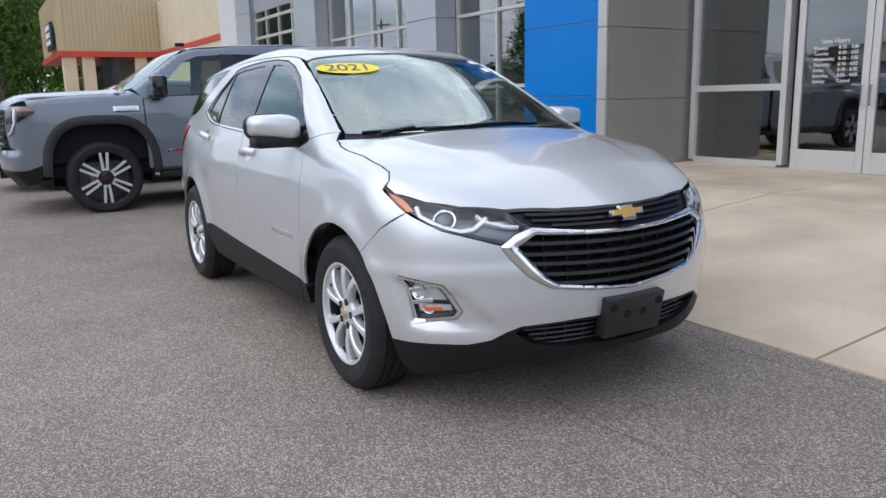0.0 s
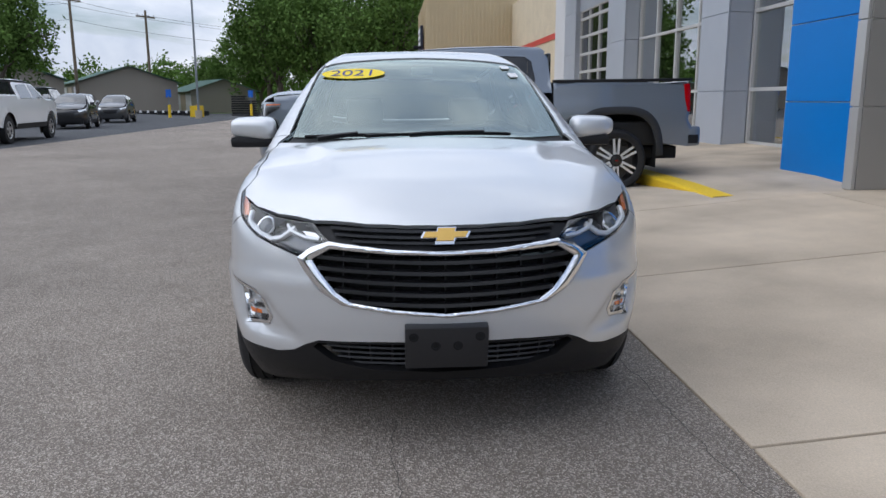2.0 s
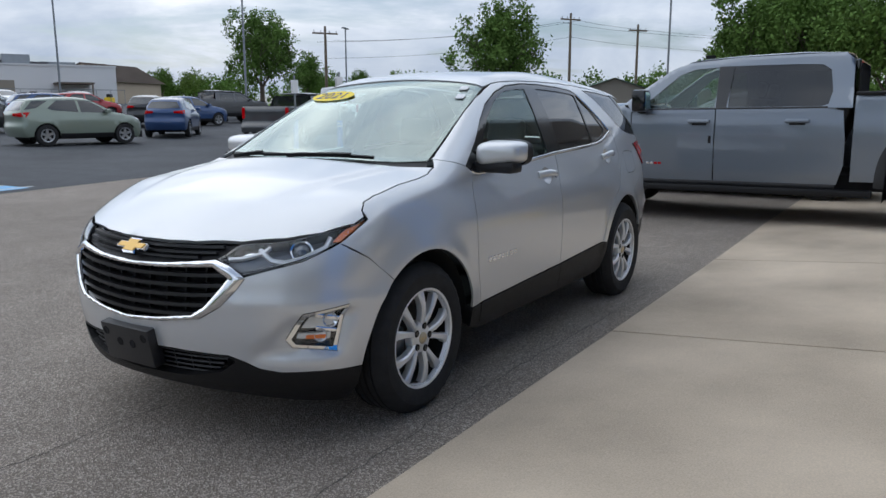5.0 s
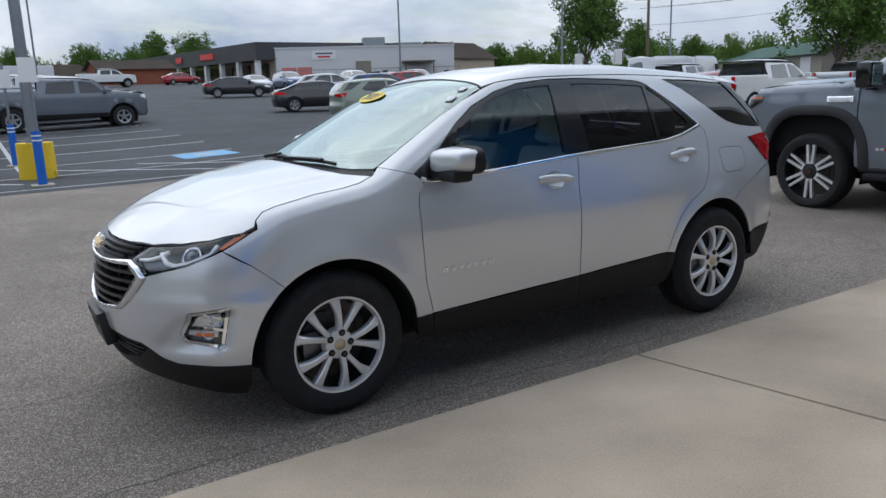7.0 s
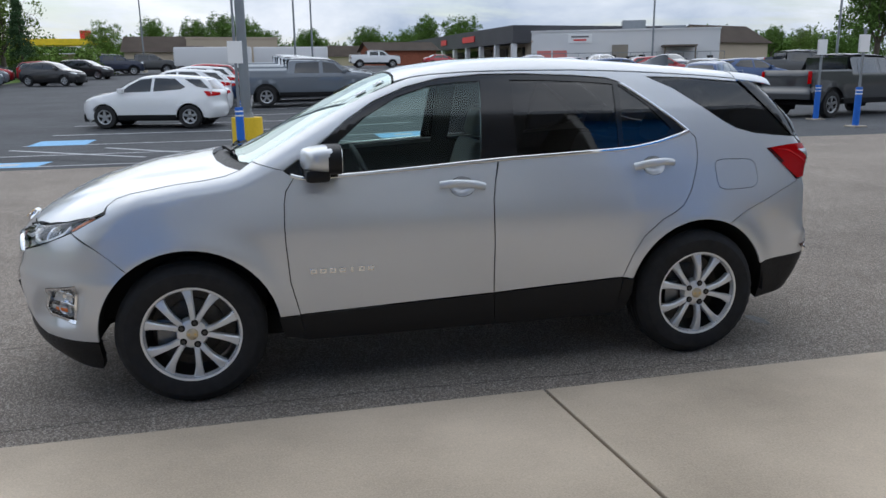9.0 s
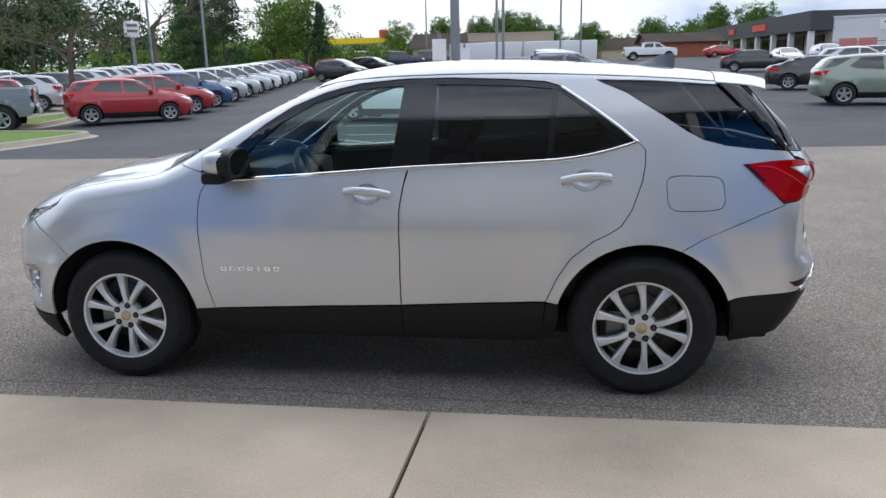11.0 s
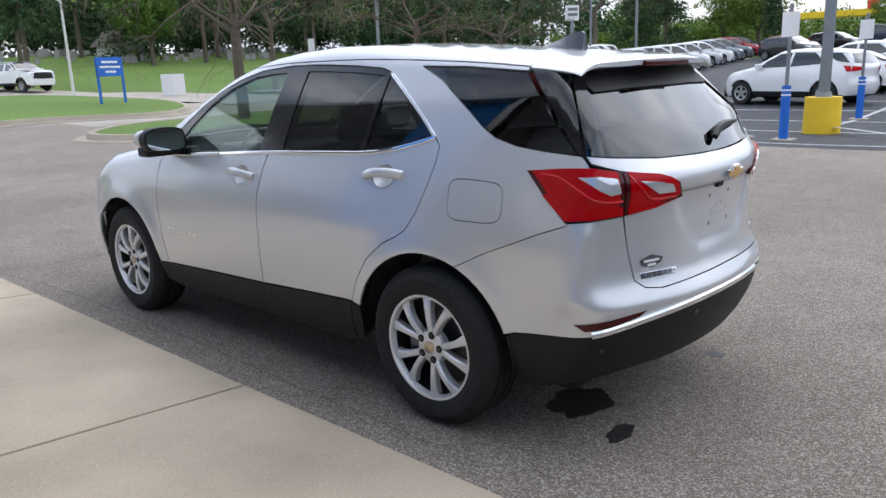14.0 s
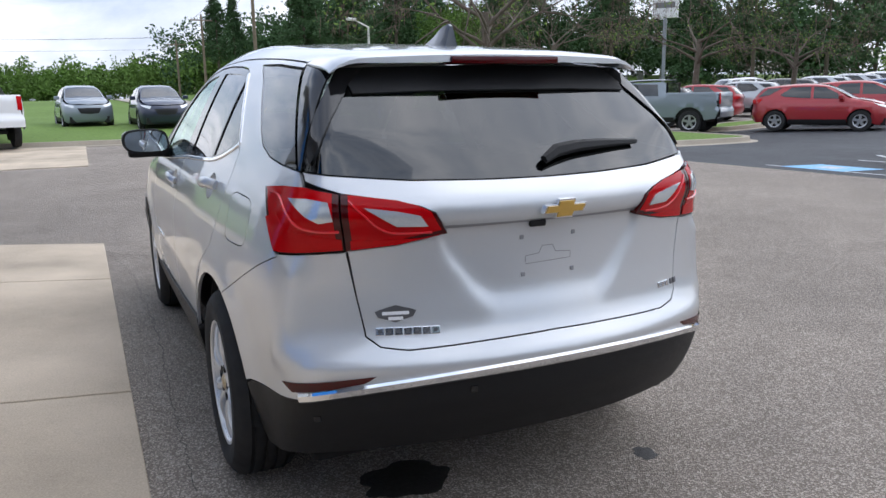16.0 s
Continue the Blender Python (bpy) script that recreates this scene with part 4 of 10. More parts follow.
em = frame_at(SUV, "nose", (0, 0.832), 0, 0.012)
rim_ = part("emblem", bowtie(0.098, 0.036, 0.016, bmesh.new()), CHROME, car, "plain gold cross emblem with a chrome edge", at=em)
part("emblem_face", bowtie(0.088, 0.029, 0.012, bmesh.new()), GOLD, rim_, "gold face", at=pose(0, 0, 0.008))
# plate bracket
pb = frame_at(SUV, "nose", (0, 0.43), 0, 0.004)
bm = box(bmesh.new(), (-0.158, -0.084, -0.03), (0.158, 0.088, 0.028), 0.008)
bracket = part("plate_bracket", bm, BRACKET, bumper, "blank black number plate bracket", smooth=True, angle=40, at=pb)
for x, y in ((-0.125, 0.05), (0.125, 0.05), (-0.042, 0.012), (0.042, 0.012)):
    v, f = lathe([(0.0, 0.0), (0.010, 0.0), (0.012, 0.002), (0.018, 0.002), (0.019, 0.0)], 16, "z")
    raw("bracket_boss", v, f, DARK, bracket, smooth=True, angle=30, at=pose(x, y, 0.0285))
# fog lamps
for s in (1, -1):
    # fog lamps
    fog = panel(SUV, "fog_lamp", "nose", [(s * u, v) for u, v in FOG], BLACK_GLOSS, car, "clear fog lamp in a chrome bezel", lift=-0.055, depth=0.0, gap=-0.006)
    panel(SUV, "bezel", "nose", [(s * u, v) for u, v in FOG], CHROME, fog, "chrome bezel", holes=[[(s * u, v) for u, v in fog_at(((44.0, 0.598), (36.8, 0.577), (33.7, 0.487), (34.5, 0.467), (41.9, 0.447)))]], lift=0.001, depth=0.05, gap=0.001, step=0.012, dent=bumper_dent)
    panel(SUV, "fog_cell", "nose", [(s * u, v) for u, v in fog_at(((42.6, 0.582), (37.4, 0.568), (35.6, 0.527), (42.0, 0.522)))], WHITE_LENS, fog, "clear upper reflector", lift=-0.036, depth=0.015, gap=0, step=0.02)
    panel(SUV, "fog_cell", "nose", [(s * u, v) for u, v in fog_at(((41.7, 0.505), (35.0, 0.507), (34.6, 0.488), (41.4, 0.478)))], WHITE_LENS, fog, "clear lower reflector", lift=-0.032, depth=0.015, gap=0, step=0.02)
    panel(SUV, "fog_turn_signal", "nose", [(s * u, v) for u, v in fog_at(((40.6, 0.497), (36.6, 0.499), (36.4, 0.486), (40.4, 0.481)))], AMBER, fog, "amber signal bulb", lift=-0.029, depth=0.008, gap=0, step=0.02)
    panel(SUV, "fog_lens", "nose", [(s * u, v) for u, v in fog_at(((43.8, 0.594), (36.8, 0.576), (33.9, 0.487), (34.6, 0.47), (41.8, 0.45)))], CLEAR, fog, "clear lens", lift=-0.006, depth=0.0, gap=0.0, dent=bumper_dent)
    for (u, v), rr, mt in (((41.6, 0.562), 0.027, CHROME), ((39.6, 0.500), 0.024, AMBER)):
        vv, ff = lathe([(0.0, -0.012), (rr * 0.6, -0.006), (rr, 0.01), (rr * 1.15, 0.014)], 20, "z")
        raw("fog_reflector", vv, ff, mt if mt is CHROME else WHITE_LENS, fog, smooth=True, at=frame_at(SUV, "nose", (s * u, v), 0, -0.04))
    for v in (0.575, 0.52):
        block(SUV, "chrome_step", "nose", (s * 41.2, v), (0.11, 0.018, 0.012), CHROME, fog, lift=-0.045, bevel=0.004, twist=-12 * s)
    # head lamps
    sl = lambda pts: [(s * u, v) for u, v in pts]
    head = panel(SUV, "headlight", "nose", sl(LAMP), LAMP_DARK, car, "clear headlight with projector, light guides and amber marker", lift=-0.06, depth=0.0, gap=-0.008, step=0.02)
    panel(SUV, "lamp_rim", "nose", sl(LAMP), BLACK_GLOSS, head, "black lamp rim", holes=[sl([(48.8, 0.955), (46.0, 0.915), (42.7, 0.873), (36.0, 0.825), (25.2, 0.768), (21.6, 0.822), (25.0, 0.872), (33.4, 0.885), (42.4, 0.921)])], lift=-0.004, depth=0.06, gap=0.003, step=0.014)
    panel(SUV, "headlight_lens", "nose", sl(LAMP), CLEAR, head, "clear lens", lift=-0.001, depth=0.0, gap=0.004, step=0.02)
    panel(SUV, "amber_marker", "nose", sl([(49.6, 0.960), (46.6, 0.918), (44.0, 0.884), (42.2, 0.888), (43.4, 0.912), (45.0, 0.934)]), AMBER, head, "amber side marker", lift=-0.014, depth=0.01, gap=0.001, step=0.014)
    fm = frame_at(SUV, "nose", (s * 36.2, 0.862), 0, -0.035)
    vv, ff = lathe([(0.0, 0.024), (0.018, 0.021), (0.030, 0.012), (0.034, 0.0), (0.036, -0.004), (0.042, 0.006), (0.046, 0.006), (0.05, -0.02)], 28, "z")
    raw("projector", vv, ff, material("projector_glass", (0.10, 0.11, 0.12), rough=0.03, metal=0.6, coat=1.0) if s > 0 else bpy.data.materials["projector_glass"], head, "round projector lens", smooth=True, angle=40, at=fm)
    vv, ff = lathe([(0.037, 0.0), (0.039, 0.010), (0.046, 0.012), (0.050, 0.004), (0.052, -0.02)], 32, "z")
    raw("projector_ring", vv, ff, CHROME, head, "bright projector ring", smooth=True, angle=40, at=fm)
    for pts, w in (([(41.8, 0.905), (40.8, 0.868), (36.5, 0.828), (33.2, 0.812), (30.8, 0.822), (28.3, 0.866)], 0.021), ([(30.2, 0.874), (28.9, 0.852), (25.4, 0.832), (22.6, 0.828)], 0.017)):
        strip(SUV, "light_guide", "nose", [(*q, 1) for q in sl(pts)], w, 0.012, ALLOY, head, "silver light guide", lift=-0.02, per=3)
    panel(SUV, "turn_reflector", "nose", sl([(27.4, 0.868), (25.4, 0.838), (22.4, 0.836), (24.6, 0.866)]), CHROME, head, lift=-0.035, depth=0.01, gap=0.001, step=0.02)
    panel(SUV, "lamp_step", "nose", sl([(32.0, 0.806), (25.4, 0.776), (22.6, 0.818), (25.2, 0.824), (29.6, 0.846)]), LAMP_DARK, head, lift=-0.032, depth=0.012, gap=0.001, step=0.02)

# tailgate, rear glass, rear bumper, lamps
OUTER = [(43.4, 1.146), (38.0, 1.160), (33.4, 1.163), (29.1, 1.142), (28.7, 0.98), (38.6, 0.968), (41.0, 1.05)]
INNER = [(28.95, 1.142), (21.9, 1.122), (18.8, 1.104), (17.0, 1.084), (15.4, 1.022), (22.0, 0.993), (28.55, 0.979)]
GLASS_LOW = [(0.0, 1.168), (9.3, 1.170), (20.3, 1.177), (30.0, 1.195), (34.5, 1.206)]


def gate_dent(uv):
    u, z = np.abs(uv[:, 0]), uv[:, 1]
    # a scooped plate recess with a soft lower lip that turns up towards the lamps
    lip = 0.79 + 0.22 * np.clip((u - 8) / 9, 0, 1) ** 1.5
    fade = np.clip((18.0 - u) / 2.5, 0, 1)
    scoop = 1 / (1 + np.exp(-(z - lip) / 0.018)) * (1 / (1 + np.exp((z - 1.038) / 0.004))) * fade
    return -0.017 * scoop


gate = panel(SUV, "tailgate", "stern", mirrored([*GLASS_LOW, (33.9, 1.178), (29.0, 1.145), *INNER[1:5], *INNER[5:], *GATE_SEAM]), SILVER, car, "silver tailgate with bare plate recess", step=0.013, dent=gate_dent, gap=0.0025, depth=0.02)
rear_half = [*[(u, z + 0.002) for u, z in GLASS_LOW], (34.0, 1.27), (33.4, 1.36), (32.0, 1.44), (31.4, 1.50), (0.0, 1.515)]
glass = panel(SUV, "rear_glass", "stern", mirrored(rear_half), GLASS_REAR, gate, "dark heated rear glass", step=0.04, lift=-0.004, depth=0.0, gap=0.002)
# printed border; its broad top strip also paints in the spoiler's shade
panel(SUV, "glass_border", "stern", mirrored(rear_half), BLACK_GLOSS, glass, "black printed border", holes=[mirrored([(0.0, 1.195), (9.3, 1.197), (20.3, 1.205), (30.5, 1.222), (31.2, 1.27), (30.4, 1.36), (29.6, 1.44), (0.0, 1.45)])], step=0.04, lift=-0.007, depth=0.0, gap=0.002)
arch_stern = SUV.swap("left", REAR_ARCH(160, 113, 8), "stern")
seam_stern = SUV.swap("left", [(-1.65, 0.808), (-1.8, 0.872), (-1.9, 0.915), (-2.012, 0.957)], "stern")
back_half = [*REAR_LOW, (47.0, 0.512), arch_stern[0], *arch_stern[1:], *seam_stern, (38.4, 0.965), (28.6, 0.974), *GATE_SEAM[1:]]


def rear_dent(uv):
    u, z = np.abs(uv[:, 0]), uv[:, 1]
    # an upright edge under each lamp, and a shelf over the bright moulding
    edge = 0.016 * np.exp(-(((u - 36.6 + 9 * (z - 0.8)) / 1.7) ** 2)) * np.clip((z - 0.60) / 0.06, 0, 1) * np.clip((0.97 - z) / 0.05, 0, 1)
    shelf = 0.009 * np.exp(-(((z - 0.632) / 0.022) ** 2)) * np.clip((36 - u) / 6, 0, 1)
    return edge + shelf


back = panel(SUV, "rear_bumper", "stern", mirrored(back_half), SILVER, car, "silver rear bumper skin", step=0.018, gap=0.002, dent=rear_dent)
low_arch = SUV.swap("left", [(-1.772, 0.49), (-1.785, 0.36), (-1.79, 0.275)], "stern")
panel(SUV, "rear_lower_fascia", "stern", mirrored([*REAR_LOW, (47.0, 0.509), *low_arch, (44.0, 0.285), (38.0, 0.315), (25.0, 0.34), (0.0, 0.35)]), BLACK_TRIM, back, "black textured plastic rear fascia", step=0.03, depth=0.06, gap=0.001)
strip(SUV, "bumper_moulding", "stern", [(-u, v + 0.008) for u, v in REAR_LOW[3:0:-1]] + [(u, v + 0.008) for u, v in REAR_LOW[:4]], 0.032, 0.012, CHROME, back, "chrome bumper moulding")
for s in (1, -1):
    sl = lambda pts: [(s * u, v) for u, v in pts]
    tail = panel(SUV, "taillight", "stern", sl(OUTER), RED_DARK, car, "red and clear taillight", step=0.016, lift=0.006, depth=0.03, gap=0.0015)
    inner = panel(SUV, "gate_lamp", "stern", sl(INNER), RED_DARK, tail, "red lamp on the tailgate", step=0.016, lift=0.006, depth=0.03, gap=0.001)
    panel(SUV, "clear_section", "stern", sl([(36.0, 1.128), (33.0, 1.129), (30.4, 1.120), (29.8, 1.072), (31.6, 1.066), (33.2, 1.082)]), WHITE_LENS, tail, "clear lamp section", lift=0.0115, depth=0.006, gap=0, step=0.014)
    panel(SUV, "clear_section", "stern", sl([(26.0, 1.105), (22.0, 1.094), (19.0, 1.080), (18.0, 1.050), (22.0, 1.053)]), WHITE_LENS, tail, "clear lamp section", lift=0.0115, depth=0.006, gap=0, step=0.014)
    for edge_ in (OUTER, INNER):
        mid_ = np.mean(edge_, 0)
        panel(SUV, "red_section", "stern", sl([tuple(mid_ + (np.array(q) - mid_) * 0.87 + (0, 0.008)) for q in edge_]), RED_LENS, tail, "bright red lens", lift=0.0075, depth=0.004, gap=0, step=0.016)
    strip(SUV, "light_guide", "stern", sl([(41.0, 1.135), (38.5, 1.128), (36.5, 1.09), (34.5, 1.055), (32.0, 1.042), (29.2, 1.04)]), 0.008, 0.012, RED_BRIGHT, tail, "bright red light guide")
    strip(SUV, "light_guide", "stern", sl([(27.9, 1.125), (26.0, 1.085), (23.0, 1.035), (17.5, 1.03)]), 0.008, 0.012, RED_BRIGHT, tail, "bright red light guide")
    panel(SUV, "lamp_shade", "stern", sl([(41.3, 1.06), (39.0, 1.08), (36.0, 1.04), (29.0, 1.015), (28.9, 0.984), (38.4, 0.972)]), RED_LENS, tail, "red lower lens", lift=0.0095, depth=0.004, gap=0, step=0.02)
    panel(SUV, "lamp_shade", "stern", sl([(27.9, 1.012), (19.0, 1.012), (16.2, 1.022), (22.0, 0.996), (27.9, 0.984)]), RED_LENS, tail, "red lower lens", lift=0.0095, depth=0.004, gap=0, step=0.02)
    panel(SUV, "reflector", "stern", sl([(37.6, 0.582), (25.0, 0.612), (26.4, 0.592), (31.0, 0.572), (36.0, 0.556)]), RED_DARK, back, "dark red reflector", lift=0.004, depth=0.01, gap=0, step=0.02)
# added black band: paints the spoiler underside's dark reflection onto the glass
panel(SUV, "glass_header", "stern", mirrored([(0.0, 1.432), (16.0, 1.432), (28.6, 1.426), (29.6, 1.455), (27.5, 1.508), (0.0, 1.515)]), BLACK_TRIM, glass, "matte black band painted for the spoiler's reflection in the glass", lift=0.004, depth=0.006, gap=0, step=0.03)
# gate trim: emblem, plate bosses, badges, handle ledge
em = frame_at(SUV, "stern", (-1.2, 1.075), 0, 0.004)
rim_ = part("emblem", bowtie(0.082, 0.031, 0.014, bmesh.new()), CHROME, gate, "plain gold cross emblem with a chrome edge", at=em)
part("emblem_face", bowtie(0.073, 0.025, 0.011, bmesh.new()), GOLD, rim_, "gold face", at=pose(0, 0, 0.007))
# ledge, bosses and outline: a darker silver carries the recess's shade as colour
strip(SUV, "gate_ledge", "stern", [(-16.0, 1.04), (0, 1.043), (16.0, 1.04)], 0.02, 0.004, material("shaded_silver", (0.30, 0.30, 0.31), rough=0.4, metal=0.5), gate, "ledge over the plate recess, colour darkened as its shade", lift=-0.010)
block(SUV, "gate_camera", "stern", (2.2, 1.028), (0.055, 0.02, 0.012), BLACK_TRIM, gate, "small black reversing camera", lift=-0.012, bevel=0.004)
for u, z in ((4.3, 0.985), (-4.3, 0.985), (4.0, 0.868), (-4.3, 0.868)):
    block(SUV, "plate_boss", "stern", (u, z), (0.014, 0.014, 0.003), bpy.data.materials["shaded_silver"], gate, "plate fixing", lift=-0.017, bevel=0.002)
for pts in ([(3.6, 0.905), (3.6, 0.925), (1.4, 0.93), (0.9, 0.952), (-0.9, 0.952), (-1.4, 0.93), (-4.0, 0.925), (-4.0, 0.905), (3.6, 0.9)],):
    strip(SUV, "plate_outline", "stern", [(*q, 1) for q in pts], 0.0025, 0.0012, bpy.data.materials["shaded_silver"], gate, "faint plate outline drawn in shaded silver", lift=-0.0175, per=2)
for i in range(7):
    block(SUV, "badge_bar", "stern", (24.6 - 1.22 * i, 0.735 - 0.0006 * i), (0.026, 0.024, 0.004), CHROME, gate, "chrome badge bar", bevel=0.002)
    block(SUV, "badge_gap", "stern", (24.6 - 1.22 * i, 0.735 - 0.0006 * i), (0.012, 0.011, 0.0046), BADGE_GREY, gate)
for i in range(5):
    block(SUV, "trim_bar", "stern", (-22.2 - 1.05 * i - (0.5 if i > 2 else 0), 0.752), (0.018, 0.02, 0.004), CHROME if i < 3 else BADGE_GREY, gate, "trim badge bar", bevel=0.002)
bd = frame_at(SUV, "stern", (22.5, 0.782), 0, 0.001)
bm = bmesh.new()
pts = [(-0.062, 0.012), (-0.052, -0.006), (-0.03, -0.012), (0, -0.022), (0.03, -0.012), (0.052, -0.006), (0.062, 0.012), (0.045, 0.018), (0, 0.03), (-0.045, 0.018)]
bm.faces.new([bm.verts.new((x, y, 0.001)) for x, y in pts])
badge = part("dealer_badge", bm, BADGE_GREY, gate, "dark oval dealer decal", at=bd)
for x0, x1, y in ((-0.04, 0.04, 0.006), (-0.022, 0.022, -0.010)):
    bm = box(bmesh.new(), (x0, y - 0.005, 0.0012), (x1, y + 0.005, 0.002))
    part("decal_bar", bm, WHITE_PRINT, badge)
block(SUV, "park_sensor", "stern", (12.5, 0.545), (0.022, 0.022, 0.003), BLACK_GLOSS, back, bevel=0.002)
block(SUV, "park_sensor", "stern", (33.0, 0.47), (0.022, 0.022, 0.003), BLACK_GLOSS, back, bevel=0.002)
# rear wiper
wp = SUV.chart("stern", [(-0.3, 1.206), (-3, 1.228), (-7, 1.240), (-13, 1.246), (-20.5, 1.247)])
wn_ = SUV.outward(wp)
v, f = sweep(wp + wn_ * np.array([0.016, 0.022, 0.018, 0.014, 0.010])[:, None], [(-0.014, -0.008), (-0.014, 0.006), (0, 0.014), (0.014, 0.006), (0.014, -0.008)], up=wn_)
vv = np.array(v).reshape(5, 5, 3)
for i, sc_ in enumerate((0.9, 1.35, 1.25, 1.0, 0.55)):
    c = vv[i].mean(0)
    vv[i] = c + (vv[i] - c) * sc_
raw("rear_wiper", vv.reshape(-1, 3), f, BLACK_TRIM, gate, "black rear wiper arm", smooth=True, angle=40)
# front wipers
for pts, blade in (([(1.20, -0.10), (1.18, -0.02), (1.158, 0.12), (1.13, 0.28)], [(1.158, -0.32), (1.162, 0.0), (1.115, 0.42)]), ([(1.15, -0.56), (1.138, -0.50), (1.13, -0.42), (1.125, -0.36)], [(1.085, -0.63), (1.12, -0.45), (1.15, -0.20)])):
    for line, w, h in ((pts, 0.02, 0.02), (blade, 0.010, 0.016)):
        q = SUV.chart("top", refine(np.array(line, float), 0.06, False))
        nn = SUV.outward(q)
        v, f = sweep(q + nn * (0.014 if w > 0.015 else 0.008), [(-w / 2, -h / 2), (-w / 2, h / 2), (w / 2, h / 2), (w / 2, -h / 2)], up=nn)
        raw("wiper_arm" if w > 0.015 else "wiper_blade", v, f, BLACK_TRIM, car, "black windscreen wiper", smooth=True, angle=40)
# year sticker inside the screen, camera housing, labels
sm = frame_at(SUV, "top", (0.462, -0.405), 0, -0.0005)
bm = bmesh.new()
bm.faces.new([bm.verts.new((0.185 * math.cos(a), 0.070 * math.sin(a), 0)) for a in np.linspace(0, 2 * math.pi, 41)[:-1]])


def text_mesh(name, words, size, mat, parent, at, depth=0.0005, label="", align="CENTER"):
    """Words in the built-in font, as a mesh."""
    cu = bpy.data.curves.new(name, "FONT")
    cu.body, cu.size, cu.extrude, cu.align_x, cu.align_y = words, size, depth, align, "CENTER"
    tmp = bpy.data.objects.new(name + "_tmp", cu)
    scene.collection.objects.link(tmp)
    bpy.context.view_layer.update()
    me = bpy.data.meshes.new_from_object(tmp.evaluated_get(bpy.context.evaluated_depsgraph_get()))
    bpy.data.objects.remove(tmp)
    return link(name, me, mat, parent, label, at)


sticker = part("year_sticker", bm, YELLOW_STICKER, screen, "yellow oval year sticker", at=sm @ pose(0, 0, 0.001, 0, 0, 1.5))
text_mesh("sticker_text", "2021", 0.115, NAVY_PRINT, sticker, pose(0, 0, 0.0015) @ Matrix.Diagonal((1.18, 1, 1, 1)), 0.0004, "navy printed year")
block(SUV, "screen_camera", "top", (0.40, 0.0), (0.13, 0.10, 0.012), DASH, screen, "dark camera housing behind the glass", lift=-0.035, bevel=0.01)
for xx, yy, hh in ((0.36, 0.50, 0.05), (0.46, 0.535, 0.055)):
    block(SUV, "screen_label", "top", (xx, yy), (0.05, hh, 0.0008), WHITE_PRINT, screen, "small white label", lift=0.001)

# interior
bm = box(bmesh.new(), (-2.0, -0.72, 0.26), (1.75, 0.72, 0.40), 0.03)
box(bm, (1.0, -0.70, 0.40), (2.0, 0.70, 0.80), 0.03)
part("underbody", bm, DARK, car, "dark underbody and floor")
bm = box(bmesh.new(), (0.62, -0.74, 0.72), (1.08, 0.74, 1.06), 0.06)
box(bm, (0.58, 0.22, 1.02), (0.80, 0.52, 1.12), 0.04)
part("dashboard", bm, DASH, car, "dark dashboard", smooth=True, angle=45)
v, f = lathe([(0.185, 0.0)], 4)
path = [(0.19 * math.cos(a), 0.19 * math.sin(a), 0) for a in np.linspace(0, 2 * math.pi, 33)[:-1]]
v, f = sweep(path, [(0.014 * math.cos(a), 0.014 * math.sin(a)) for a in np.linspace(0, 2 * math.pi, 9)[:-1]], True)
wheel_at = Matrix.Translation((0.42, 0.37, 1.02)) @ pose(0, 0, 0, 0, -66, 0)
steer = raw("steering_wheel", v, f, DASH, car, "black steering wheel", smooth=True, at=wheel_at)
bm = bmesh.new()
tube(bm, (0, 0, -0.02), (0, 0, 0.02), 0.07, 0.06, 20)
for a in (0, 180, 270):
    tube(bm, (0, 0, 0), (0.18 * math.cos(radians(a)), 0.18 * math.sin(radians(a)), 0), 0.018, 0.014, 8)
part("wheel_spokes", bm, DASH, steer, smooth=True, angle=40)


def seat(x, y, wide, label):
    ob = thing("car_seat", label, "seat")
    ob.parent = car
    bm = bmesh.new()
    box(bm, (x - 0.26, y - wide / 2, 0.42), (x + 0.26, y + wide / 2, 0.62), 0.06)
    part("seat_cushion", bm, SEAT_GREY, ob, smooth=True, angle=60)
    bm = box(bmesh.new(), (-0.07, -wide / 2, 0), (0.07, wide / 2, 0.60), 0.06)
    part("seat_back", bm, SEAT_GREY, ob, smooth=True, angle=60, at=pose(x - 0.24, y, 0.58, 0, -18, 0))
    for hy in ((0,) if wide < 0.8 else (-0.42, 0.42)):
        bm = box(bmesh.new(), (-0.05, hy - 0.13, 0.62), (0.05, hy + 0.13, 0.80), 0.045)
        part("headrest", bm, SEAT_GREY, ob, smooth=True, angle=60, at=pose(x - 0.24, y, 0.58, 0, -16, 0))
    return ob


for sx, sy, sw in ((0.02, 0.37, 0.5), (0.02, -0.37, 0.5), (-0.88, 0.0, 1.28)):
    seat(sx, sy, sw, "grey cloth seat")
panel(SUV, "headlining", "top", both([(0.25, 0.0), (0.26, 0.55), (-1.8, 0.55), (-1.8, 0.0)]), LINING, car, "pale headlining", step=0.12, lift=-0.04, depth=0.0, gap=0)
for side in ("left", "right"):
    panel(SUV, "inner_trim", side, [(0.80, 1.07), (0.8, 0.45), (-0.85, 0.45), (-1.15, 0.80), (-1.9, 0.95), (-1.9, 1.18), (-1.3, 1.20)], DASH, car, "dark inner door trim", step=0.08, lift=-0.06, depth=0.0, gap=0)
    panel(SUV, "inner_pillar", side, [(-0.20, 1.54), (-0.19, 1.12), (-0.31, 1.12), (-0.33, 1.54)], DASH, car, "dark inner pillar trim", step=0.08, lift=-0.045, depth=0.0, gap=0)


